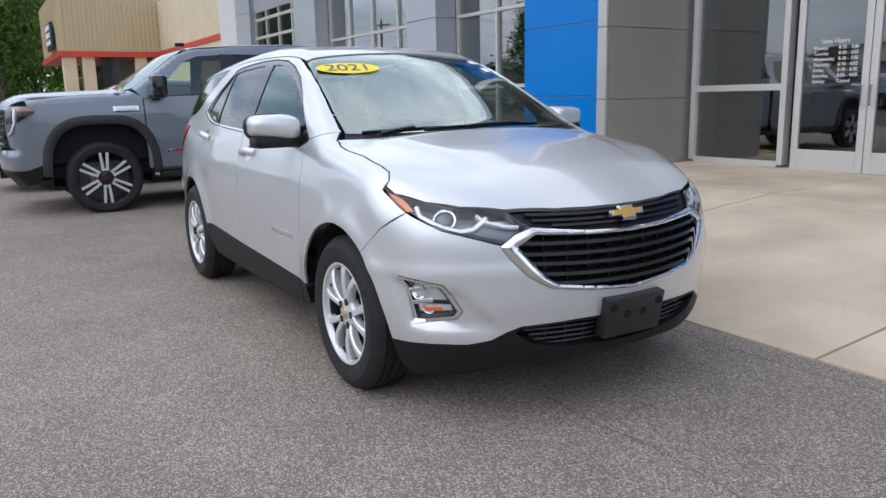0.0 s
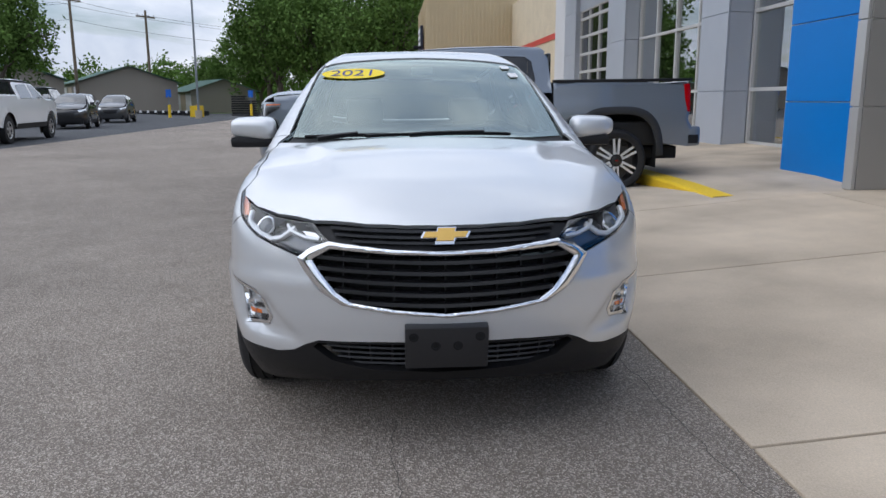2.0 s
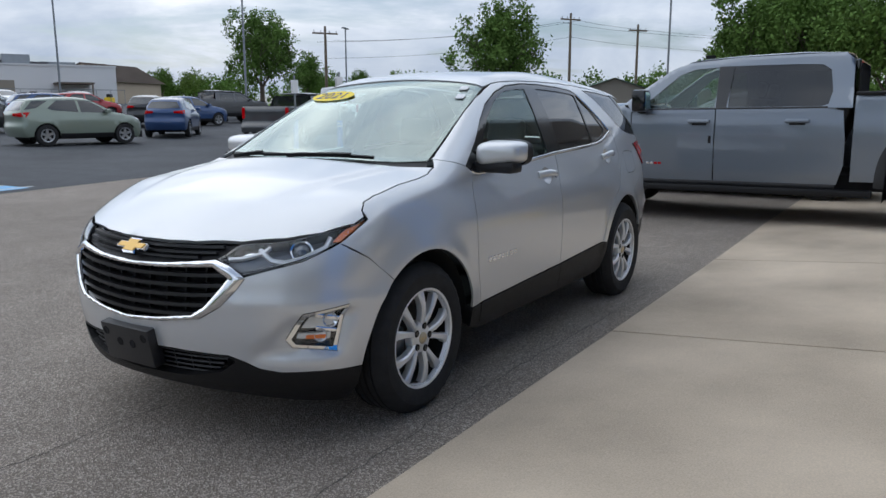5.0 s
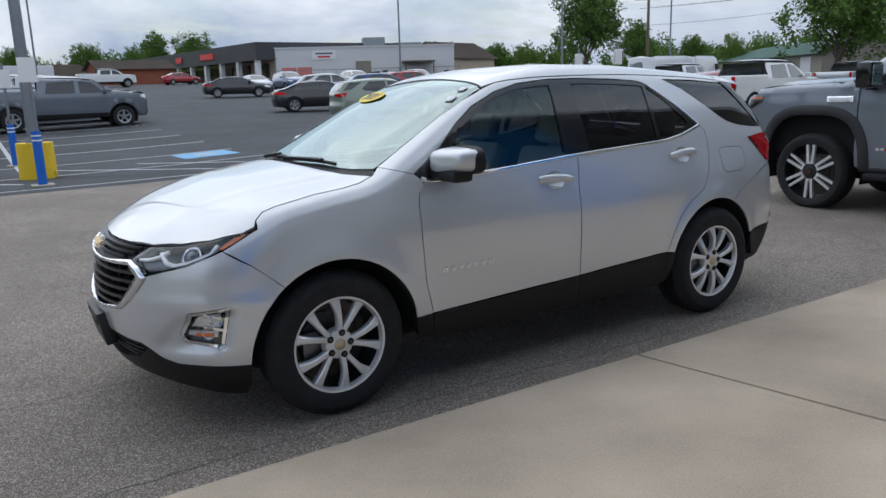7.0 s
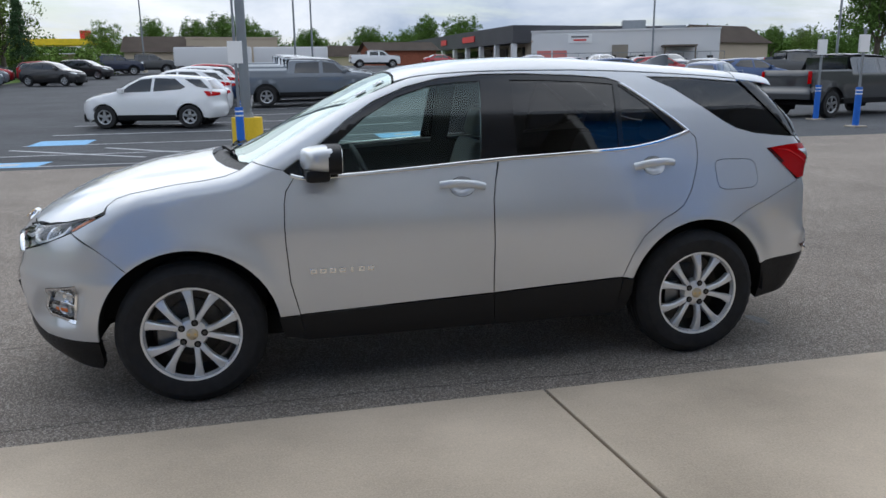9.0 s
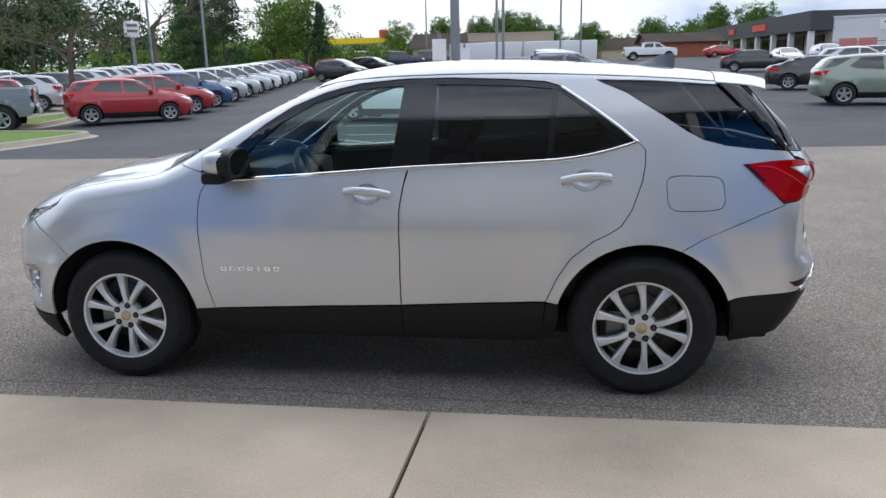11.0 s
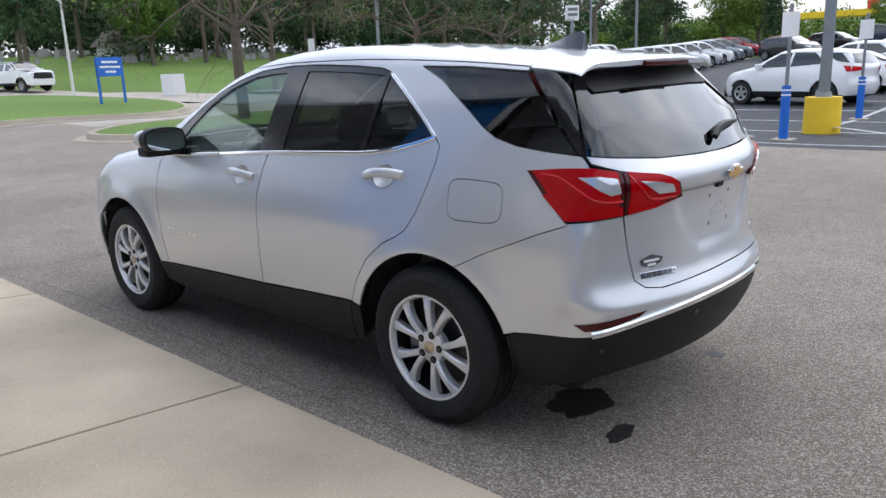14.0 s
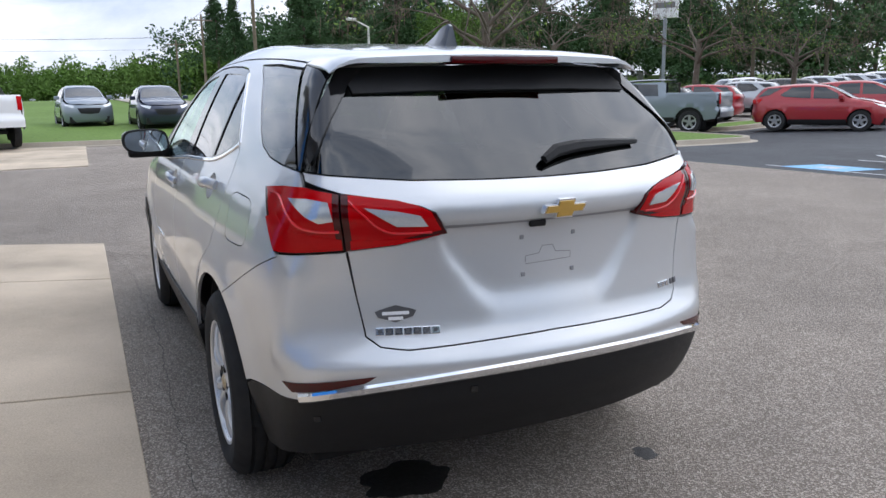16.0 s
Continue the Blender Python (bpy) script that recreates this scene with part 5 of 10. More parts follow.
# wheels: turned tyre and rim, spokes, nuts
def tyre_mesh(r, w, rim_r, n=80, lug=0.004, rough_tread=False):
    half = w / 2
    pts = [(rim_r - 0.012, half - 0.012), (rim_r + 0.004, half - 0.002), (rim_r + 0.3 * (r - rim_r), half + 0.008), (rim_r + 0.6 * (r - rim_r), half + 0.008), (r - 0.028, half - 0.004), (r - 0.012, half - 0.018), (r - 0.003, half - 0.036)]
    groove = []
    for s0 in (0.55, 0.18):
        y = half * s0
        groove += [(r, y + 0.008), (r - 0.009, y + 0.006), (r - 0.009, y - 0.006), (r, y - 0.008)]
    pts = pts + groove
    pts = pts + [(rr, -yy) for rr, yy in reversed(pts)]
    v, f = lathe(pts, n)
    v = np.array(v)
    k = len(pts)
    # shoulder blocks
    for i in range(n):
        if i % 2 == 0:
            for q in (4, 5, 6, k - 5, k - 6, k - 7):
                p = v[i * k + q]
                rr = math.hypot(p[0], p[2])
                sc_ = (rr - lug * (2.2 if rough_tread else 1)) / rr
                v[i * k + q] = (p[0] * sc_, p[1], p[2] * sc_)
    return v, f


def road_wheel(parent, at, r=0.360, w=0.225, rim_r=0.236, style="ten", out=1):
    """A wheel whose face looks along its own +y."""
    turn = pose(*at, 0, 0, 0 if out > 0 else 180)
    ob = thing("wheel", "", "")
    for k in ("label", "category"):
        if k in ob:
            del ob[k]
    ob.parent = parent
    ob.matrix_basis = turn
    v, f = tyre_mesh(r, w, rim_r, rough_tread=style != "ten")
    raw("tyre", v, f, RUBBER, ob, "black rubber tyre", smooth=True, angle=28)
    face = w / 2 - 0.012
    rim_mat = ALLOY
    pts = [(rim_r + 0.006, face + 0.004), (rim_r + 0.002, face + 0.010), (rim_r - 0.008, face + 0.008), (rim_r - 0.014, face - 0.006), (rim_r - 0.018, face - 0.018)]
    v, f = lathe(pts, 56)
    rim = raw("rim", v, f, rim_mat if style == "ten" else GUNMETAL, ob, "bright alloy rim" if style == "ten" else "dark alloy rim", smooth=True, angle=40)
    # on bright rims the dark barrel colour paints the shade between the spokes
    v, f = lathe([(rim_r - 0.0181, face - 0.018), (rim_r - 0.022, face - 0.04), (rim_r - 0.032, -0.02), (rim_r - 0.02, -w / 2 + 0.02)], 48)
    raw("barrel", v, f, GUNMETAL, rim, "rim barrel darkened behind the spokes", smooth=True, angle=40)
    v, f = lathe([(0.0, -0.01), (0.13, -0.01), (0.15, -0.02), (0.15, -0.03), (rim_r - 0.035, -0.032)], 40)
    raw("brake_disc", v, f, STEEL, ob, "steel brake disc", smooth=True, angle=30, at=pose(0, 0.0, 0))
    bm = box(bmesh.new(), (0.08, 0.0, -0.07), (0.17, 0.05, 0.07), 0.015)
    part("brake_caliper", bm, LAMP_DARK, ob, "grey brake caliper", smooth=True, angle=40)
    v, f = lathe([(0.0, face - 0.003), (0.05, face - 0.004), (0.070, face - 0.010), (0.077, face - 0.022), (0.079, face - 0.05)], 40)
    raw("hub", v, f, rim_mat if style == "ten" else GUNMETAL, rim, smooth=True, angle=35)
    if style == "ten":
        for i in range(10):
            a = radians(72 * (i // 2) + (17.5 if i % 2 else -17.5) + 105)
            a0 = radians(72 * (i // 2) + (7 if i % 2 else -7) + 105)
            pa, ups = [], []
            for t in np.linspace(0, 1, 7):
                ang = a0 + (a - a0) * t**0.7
                rr = 0.055 + (rim_r - 0.010 - 0.055) * t
                pa.append((rr * math.cos(ang), face - 0.014 + 0.016 * math.sin(math.pi * min(1, t * 0.9)) - 0.002 * t, rr * math.sin(ang)))
                ups.append((0, 1, 0))
            vv, ff = sweep(pa, [(-0.5, -0.03), (-0.5, 0.0), (-0.32, 0.007), (0.32, 0.007), (0.5, 0.0), (0.5, -0.03)], up=ups)
            vv = np.array(vv).reshape(7, 6, 3)
            for j in range(7):
                t = j / 6
                wid = 0.030 - 0.003 * math.sin(math.pi * t) + 0.024 * t**4
                c = np.array(pa[j])
                d = vv[j] - c
                along = d.copy()
                along[:, 1] = 0
                vv[j] = c + along * wid + np.stack([0 * d[:, 1], d[:, 1], 0 * d[:, 1]], -1)
            raw("spoke", vv.reshape(-1, 3), ff, rim_mat, rim, smooth=True, angle=32)
        v, f = lathe([(0.0, 0.006), (0.022, 0.005), (0.028, 0.0), (0.029, -0.006)], 24)
        capm = raw("centre_cap", v, f, material("champagne_cap", (0.62, 0.52, 0.36), rough=0.3, metal=0.7) if "champagne_cap" not in bpy.data.materials else bpy.data.materials["champagne_cap"], rim, "round champagne centre cap", smooth=True, angle=40, at=pose(0, face + 0.0, 0))
        part("cap_emblem", bowtie(0.02, 0.008, 0.002, bmesh.new()), GOLD, rim, "plain gold cross", at=pose(0, face + 0.0055, 0, -90, 0, 180))
    else:
        for i in range(6):
            a = radians(60 * i + 30)
            for sgn in (-1, 1):
                pa = []
                for t in np.linspace(0, 1, 6):
                    rr = 0.085 + (rim_r - 0.014 - 0.085) * t
                    off = sgn * (0.024 + 0.016 * t)
                    pa.append((rr * math.cos(a) - off * math.sin(a), face - 0.004, rr * math.sin(a) + off * math.cos(a)))
                vv, ff = sweep(pa, [(-0.015, -0.03), (-0.015, 0.002), (0.015, 0.002), (0.015, -0.03)], up=[(0, 1, 0)] * 6)
                raw("spoke", vv, ff, ALLOY, rim, "machined spoke", smooth=True, angle=30)
            bm = box(bmesh.new(), (-0.02, -0.03, -0.012), (0.02, 0.002, 0.012), 0.003)
            part("spoke_bridge", bm, ALLOY, rim, at=pose(0.10 * math.cos(a), face - 0.005, 0.10 * math.sin(a), 0, 90 - math.degrees(a), 0))
        v, f = lathe([(0.0, 0.01), (0.036, 0.008), (0.04, 0.0), (0.042, -0.012)], 24)
        raw("centre_cap", v, f, GUNMETAL, rim, "dark centre cap", smooth=True, angle=40, at=pose(0, face + 0.002, 0))
        bm = box(bmesh.new(), (-0.02, 0.010, -0.005), (0.02, 0.012, 0.005))
        part("cap_mark", bm, RED_LENS, rim, "plain red mark", at=pose(0, face + 0.002, 0))
    lugs = 5 if style == "ten" else 6
    for i in range(lugs):
        a = 2 * math.pi * i / lugs + (radians(105) if style == "ten" else math.pi / 6 + math.pi / 2)
        bm = tube(bmesh.new(), (0, -0.02, 0), (0, 0.012, 0), 0.0125, 0.010, 6)
        # hub is not pierced: a flat black disc paints each lug recess's shade
        raw("lug_hole", *lathe([(0.0, 0.0), (0.0165, 0.0), (0.0175, -0.004)], 14), DARK, rim, at=pose(0.0575 * math.cos(a), face - 0.0015, 0.0575 * math.sin(a))) if style == "ten" else None
        part("lug_nut", bm, STEEL if style == "ten" else GUNMETAL, rim, at=pose(0.0575 * math.cos(a), face - 0.012, 0.0575 * math.sin(a)))
    return ob


for wx in (1.3625, -1.3625):
    for s in (1, -1):
        road_wheel(car, (wx, s * 0.786, 0.356), out=s)

# ---- the grey pickup beside the showroom ----
CAB_LEAN = lambda x, z: np.clip(z - 1.36, 0, None) * 0.36 * np.clip((x + 1.08) / 0.04, 0, 1)
PICKUP = Form(
    top=[(-3.3, 1.40), (-3.06, 1.51), (-2.9, 1.525), (-1.12, 1.525), (-1.07, 1.56), (-1.03, 1.95), (-0.97, 2.0), (-0.5, 2.03), (0.2, 2.02), (0.75, 1.985), (1.0, 1.91), (1.3, 1.70), (1.62, 1.46), (1.72, 1.435), (2.2, 1.42), (2.6, 1.41), (2.85, 1.385), (2.96, 1.33), (3.2, 1.1)],
    crown=[(-3.3, 0.0), (-1.2, 0.0), (-0.9, 0.05), (1.5, 0.06), (1.8, 0.03), (3.2, 0.04)],
    nose=[(0.2, 2.80), (0.4, 2.93), (0.5, 3.02), (0.72, 3.04), (0.8, 3.0), (1.0, 3.01), (1.2, 2.99), (1.32, 2.94), (1.45, 2.72)],
    tail=[(0.3, -3.0), (0.55, -3.12), (0.86, -3.13), (0.92, -3.05), (1.3, -3.05), (1.5, -3.04), (1.6, -3.0)],
    flank=[(0.3, 0.93), (0.45, 0.965), (0.6, 0.99), (0.85, 1.0), (1.05, 1.005), (1.18, 1.0), (1.3, 0.985), (1.45, 0.975), (1.6, 0.965), (2.1, 0.95)],
    plan=[(-3.3, 0.965), (-2.8, 0.99), (-2.0, 1.0), (1.6, 1.0), (2.2, 0.99), (2.7, 0.965), (3.1, 0.92)],
    wheels=[(1.97, 0.42), (-1.97, 0.42)], arch=0.02, arch_r=0.58, front=(0.08, 0.10), rear=(0.02, 0.03), keep=0.0, k=(0.06, 0.09, 0.05), axis=(2.0, -2.0), blur=(0.03, 0.1, 0.02, 0.015, 0.02, 0.09), extra=CAB_LEAN)
truck = thing("pickup_truck", "slate grey crew-cab pickup parked beside the showroom kerb", "truck")


def square_arch(cx, grow, a0, a1, n=18):
    """A wheel opening with a flattened crown and squared shoulders."""
    out = []
    for i in range(n + 1):
        a = radians(a0 + (a1 - a0) * i / n)
        c, d = math.cos(a), math.sin(a)
        out.append((cx + (0.56 + grow) * math.copysign(abs(c) ** 0.62, c), 0.42 + (0.64 + grow) * math.copysign(abs(d) ** 0.72, d)))
    return out


TA = lambda a0, a1, n=18: square_arch(1.97, 0.0, a0, a1, n)
TB = lambda a0, a1, n=18: square_arch(-1.97, 0.0, a0, a1, n)
for side in ("left", "right"):
    s = 1 if side == "left" else -1
    st = 0.05
    panel(PICKUP, "front_fender", side, [(1.46, 0.50), (1.46, 1.36), *PICKUP.swap("top", [(1.60, 0.86), (1.8, 0.90), (2.3, 0.90), (2.72, 0.88)], "left"), (2.70, 1.24), (2.72, 0.98), (2.62, 0.62), *TA(22, 171)], GREY_PAINT, truck, step=st)
    fd = panel(PICKUP, "front_door", side, [(1.45, 0.50), (1.45, 1.33), (1.30, 1.365), (0.42, 1.36), (0.42, 0.50)], GREY_PAINT, truck, step=st)
    rd = panel(PICKUP, "rear_door", side, [(0.41, 0.50), (0.41, 1.36), (-0.8, 1.36), (-0.96, 1.33), (-1.0, 1.0), (-1.0, 0.72), (-0.94, 0.50)], GREY_PAINT, truck, step=st)
    bed = panel(PICKUP, "bed_side", side, [(-1.07, 0.54), (-1.07, 1.49), *PICKUP.swap("top", [(-1.2, 0.94), (-2.0, 0.94), (-3.0, 0.93)], "left"), (-3.04, 1.40), (-3.045, 0.92), (-2.98, 0.60), *TB(165, 9)[0:], (-1.38, 0.54)], GREY_PAINT, truck, step=st)
    cabin = panel(PICKUP, "cab_side", side, [(1.45, 1.335), *PICKUP.swap("top", [(1.56, 0.86), (1.3, 0.82), (1.0, 0.76), (0.8, 0.73), (0.2, 0.72), (-0.5, 0.72), (-0.93, 0.70)], "left"), (-1.02, 1.9), (-1.05, 1.36), (-0.8, 1.362), (0.41, 1.362), (1.30, 1.367)], GREY_PAINT, truck, step=st,
                  holes=[[(1.34, 1.385), (1.10, 1.60), (0.90, 1.78), (0.72, 1.845), (0.42, 1.86), (0.44, 1.385)], [(0.28, 1.385), (0.28, 1.87), (-0.45, 1.862), (-0.70, 1.85), (-0.79, 1.79), (-0.83, 1.55), (-0.80, 1.41), (-0.74, 1.385)]])
    panel(PICKUP, "door_window", side, [(1.34, 1.385), (1.10, 1.60), (0.90, 1.78), (0.72, 1.845), (0.42, 1.86), (0.44, 1.385)], GLASS_SIDE, fd, "tinted door glass", lift=-0.012, depth=0.0, gap=-0.004, step=0.08)
    panel(PICKUP, "door_window", side, [(0.28, 1.385), (0.28, 1.87), (-0.45, 1.862), (-0.70, 1.85), (-0.79, 1.79), (-0.83, 1.55), (-0.80, 1.41), (-0.74, 1.385)], GLASS_DARK, rd, "dark privacy glass", lift=-0.012, depth=0.0, gap=-0.004, step=0.08)
    panel(PICKUP, "pillar_trim", side, [(0.42, 1.37), (0.44, 1.87), (0.26, 1.87), (0.30, 1.37)], BLACK_GLOSS, truck, "black pillar trim", lift=0.003, depth=0.004, gap=0)
    strip(PICKUP, "window_trim", side, [(1.38, 1.37), (0.4, 1.37), (-0.8, 1.37)], 0.02, 0.008, BLACK_GLOSS, truck, "black belt trim")
    for c, sx in ((TA, 1), (TB, -1)):
        strip(PICKUP, "wheel_flare", side, square_arch(1.97 * sx, 0.05, 2, 178, 20), 0.105, 0.024, material("flare_plastic", (0.022, 0.023, 0.025), rough=0.6, grain=0.15, bump=0.2, bump_size=700) if "flare_plastic" not in bpy.data.materials else bpy.data.materials["flare_plastic"], truck, "dark plastic wheel flare", per=2)
        bm = bmesh.new()
        ring = [[bm.verts.new((x, s * yy, z)) for x, z in square_arch(1.97 * sx, rr, -5, 185, 25)] for yy, rr in ((0.55, -0.06), (0.6, 0.01), (0.97, 0.01))]
        for r0, r1 in zip(ring, ring[1:]):
            for i in range(25):
                bm.faces.new((r0[i], r0[i + 1], r1[i + 1], r1[i]))
        bm.faces.new(ring[0])
        part("wheel_liner", bm, LINER, truck, "dark wheel arch liner", smooth=True, angle=40)
        road_wheel(truck, (1.97 * sx, s * 0.87, 0.42), 0.43, 0.275, 0.318, "six", s)
    # running board, handles, badges, mirror
    bm = box(bmesh.new(), (-1.30, s * 0.97 - 0.07, 0.37), (1.34, s * 0.97 + 0.07, 0.45), 0.02)
    part("running_board", bm, BLACK_TRIM, truck, "black running board", smooth=True, angle=40)
    strip(PICKUP, "rocker_trim", side, [(1.40, 0.478), (-0.92, 0.478)], 0.05, 0.012, material("rocker_plastic", (0.03, 0.03, 0.032), rough=0.5) if "rocker_plastic" not in bpy.data.materials else bpy.data.materials["rocker_plastic"], truck, "dark rocker trim")
    for hx, par in ((0.60, fd), (-0.50, rd)):
        block(PICKUP, "door_handle", side, (hx, 1.215), (0.26, 0.045, 0.05), GREY_PAINT, par, "body-coloured handle", bevel=0.016)
        # no hollow here: a black plate stands for the shade behind the handle
        block(PICKUP, "handle_recess", side, (hx, 1.205), (0.17, 0.07, 0.012), BLACK_TRIM, par, "black plate painted as the shade in the handle recess", bevel=0.004)
    block(PICKUP, "fender_badge", side, (1.66, 1.225), (0.30, 0.07, 0.014), CHROME, truck, "chrome fender vent", bevel=0.012)
    block(PICKUP, "fender_badge_face", side, (1.66, 1.225), (0.24, 0.042, 0.017), WHITE_LENS, truck, bevel=0.008)
    for i in range(4):
        block(PICKUP, "badge_bar", side, (1.22 - 0.05 * i, 0.70), (0.04, 0.028, 0.006), CHROME if i < 2 else RED_LENS, fd, "badge bar", bevel=0.003)
    if side == "left":
        block(PICKUP, "door_edge_guard", side, (0.47, 1.0), (0.03, 0.09, 0.01), BLACK_TRIM, fd, "small black door edge guard", bevel=0.003)
    bm = box(bmesh.new(), (-0.07, -0.11, -0.12), (0.10, 0.13, 0.15), 0.04)
    mir = part("door_mirror", bm, BLACK_GLOSS, truck, "gloss black tow mirror", smooth=True, angle=50, at=pose(1.28, s * 1.12, 1.46))
    bm = box(bmesh.new(), (-0.03, -0.12, -0.12), (0.05, 0.12, -0.05), 0.02)
    part("mirror_foot", bm, BLACK_TRIM, mir, at=pose(0.02, -s * 0.14, -0.02))
    bm = box(bmesh.new(), (-0.078, -0.085, -0.09), (-0.072, 0.105, 0.12), 0.002)
    part("mirror_glass", bm, MIRROR, mir)
    # lamps
    sl = lambda pts: [(s * u, v) for u, v in pts]
    panel(PICKUP, "front_corner", "nose", sl([(35.5, 1.262), (57.5, 1.285), (59.0, 0.93), (46.5, 0.80), (40.2, 0.82), (36.2, 1.05)]), GREY_PAINT, truck, step=0.04, lift=0.0, depth=0.01, gap=0.001)
    hl = panel(PICKUP, "headlight", "nose", sl([(57.2, 1.272), (37.5, 1.258), (37.5, 1.05), (42.0, 0.95), (46.5, 1.0), (47.8, 1.09), (56.6, 1.20)]), LAMP_DARK, truck, "clear headlight with amber edge", lift=0.006, depth=0.02, gap=0.0, step=0.03)
    strip(PICKUP, "light_guide", "nose", [(*q, 1) for q in sl([(47.2, 1.262), (47.0, 1.10), (44.5, 1.0), (41.0, 0.975)])], 0.028, 0.012, ALLOY, hl, "silver light guide", lift=0.006, per=3)
    panel(PICKUP, "lamp_cell", "nose", sl([(45.6, 1.235), (39.2, 1.23), (39.2, 1.09), (45.4, 1.10)]), BLACK_GLOSS, hl, "dark lens cell", lift=0.010, depth=0.008, gap=0, step=0.03)
    panel(PICKUP, "lamp_cell", "nose", sl([(56.4, 1.228), (48.6, 1.225), (48.6, 1.112), (56.0, 1.205)]), BLACK_GLOSS, hl, "dark lens cell", lift=0.010, depth=0.008, gap=0, step=0.03)
    panel(PICKUP, "amber_marker", "nose", sl([(56.6, 1.262), (48.4, 1.258), (48.4, 1.242), (56.4, 1.246)]), AMBER, hl, "amber marker", lift=0.011, depth=0.008, gap=0, step=0.03)
    panel(PICKUP, "taillight", side, [(-3.03, 1.46), (-2.90, 1.46), (-2.92, 1.25), (-2.96, 1.08), (-3.04, 1.06)], RED_LENS, truck, "red taillight", lift=0.012, depth=0.03, gap=0.002, step=0.03)
panel(PICKUP, "hood", "top", both([(1.70, 0.0), (1.66, 0.5), (1.62, 0.84), (2.2, 0.87), (2.72, 0.85), (2.90, 0.7), (2.96, 0.4), (2.98, 0.0)]), GREY_PAINT, truck, step=0.06, dent=lambda uv: 0.035 * np.exp(-((uv[:, 1] / 0.42) ** 6)))
tscreen = panel(PICKUP, "windscreen", "top", both([(0.80, 0.0), (0.84, 0.68), (1.2, 0.76), (1.55, 0.82), (1.64, 0.4), (1.66, 0.0)]), GLASS_FRONT, truck, "windscreen", step=0.08, lift=-0.01, depth=0.0)
panel(PICKUP, "roof", "top", both([(0.79, 0.0), (0.83, 0.70), (0.2, 0.715), (-0.93, 0.70), (-0.95, 0.0)]), GREY_PAINT, truck, step=0.08)
bm = box(bmesh.new(), (-1.08, -0.74, 1.50), (-1.02, 0.74, 1.90), 0.02)
part("rear_window", bm, GLASS_REAR, truck, "dark cab rear window")
bm = box(bmesh.new(), (-3.0, -0.90, 0.62), (-1.1, 0.90, 0.95), 0.02)
box(bm, (-1.12, -0.92, 0.9), (-1.06, 0.92, 1.50), 0.01)
part("bed_floor", bm, BLACK_TRIM, truck, "black bed floor and bulkhead")
for s in (1, -1):
    bm = box(bmesh.new(), (-3.02, s * 0.93 - 0.05, 1.495), (-1.07, s * 0.93 + 0.05, 1.535), 0.015)
    part("bed_rail", bm, BLACK_TRIM, truck, "black bed rail cap", smooth=True, angle=40)
panel(PICKUP, "tailgate", "stern", [(40.5, 1.50), (40.5, 0.94), (-40.5, 0.94), (-40.5, 1.50)], GREY_PAINT, truck, step=0.1)
bm = box(bmesh.new(), (-3.17, -0.98, 0.60), (-2.96, 0.98, 0.88), 0.05)
part("rear_bumper", bm, GREY_PAINT, truck, "body-coloured step bumper", smooth=True, angle=40)
for s in (1, -1):
    bm = box(bmesh.new(), (-3.13, s * 0.982 - 0.012, 0.64), (-2.99, s * 0.982 + 0.012, 0.76), 0.008)
    part("bumper_insert", bm, BLACK_TRIM, truck, "black bumper step insert")
bm = box(bmesh.new(), (-3.185, 0.55, 0.66), (-3.13, 0.90, 0.80), 0.02)
part("bumper_step", bm, DARK, truck)
panel(PICKUP, "front_bumper", "nose", mirrored([(0.0, 0.78), (30.0, 0.79), (46.0, 0.80), (57.0, 0.93), (58.5, 0.62), (50.0, 0.56), (30.0, 0.56), (0.0, 0.56)]), GREY_PAINT, truck, step=0.05, lift=0.006)
panel(PICKUP, "lower_fascia", "nose", mirrored([(0.0, 0.56), (30.0, 0.56), (50.0, 0.56), (58.0, 0.60), (54.0, 0.40), (30.0, 0.34), (0.0, 0.34)]), BLACK_TRIM, truck, "black lower fascia", step=0.05, lift=-0.004)
gr = panel(PICKUP, "grille", "nose", mirrored([(0.0, 1.26), (35.0, 1.25), (36.0, 1.05), (40.0, 0.82), (0.0, 0.80)]), DARK, truck, "dark slatted grille", step=0.06, lift=-0.01, depth=0.0)
for z in (0.86, 0.94, 1.02, 1.10, 1.18, 1.24):
    slat(PICKUP, "grille_bar", lambda u: z, -34, 34, 0.03, 0.03, 0.004, gr, BLACK_GLOSS, "gloss black grille bar")
for s in (1, -1):
    bm = tube(bmesh.new(), (2.84, s * 0.62, 0.49), (2.95, s * 0.62, 0.49), 0.03, 0.03, 10)
    part("tow_hook", bm, RED_LENS, truck, "red tow hook")
panel(PICKUP, "corner_fill", "nose", mirrored([(0.0, 1.30), (34.0, 1.29), (56.0, 1.29), (56.5, 1.27), (36.0, 1.25), (0.0, 1.26)]), GREY_PAINT, truck, step=0.05)
bm = box(bmesh.new(), (-2.9, -0.80, 0.42), (2.8, 0.80, 0.60), 0.03)
box(bm, (1.2, -0.85, 0.6), (2.7, 0.85, 1.15), 0.03)
part("chassis", bm, DARK, truck, "dark chassis")
bm = box(bmesh.new(), (1.05, -0.85, 0.95), (1.55, 0.85, 1.36), 0.06)
part("dashboard", bm, DASH, truck, smooth=True, angle=40)
for sx, sy, sw in ((0.45, 0.40, 0.55), (0.45, -0.40, 0.55), (-0.55, 0.0, 1.4)):
    ob = seat(0, 0, sw, "dark truck seat")
    ob.parent = truck
    ob.matrix_basis = pose(sx, sy, 0.33)
bm = box(bmesh.new(), (0.68, -0.02, 2.02), (0.80, 0.02, 2.065), 0.01)
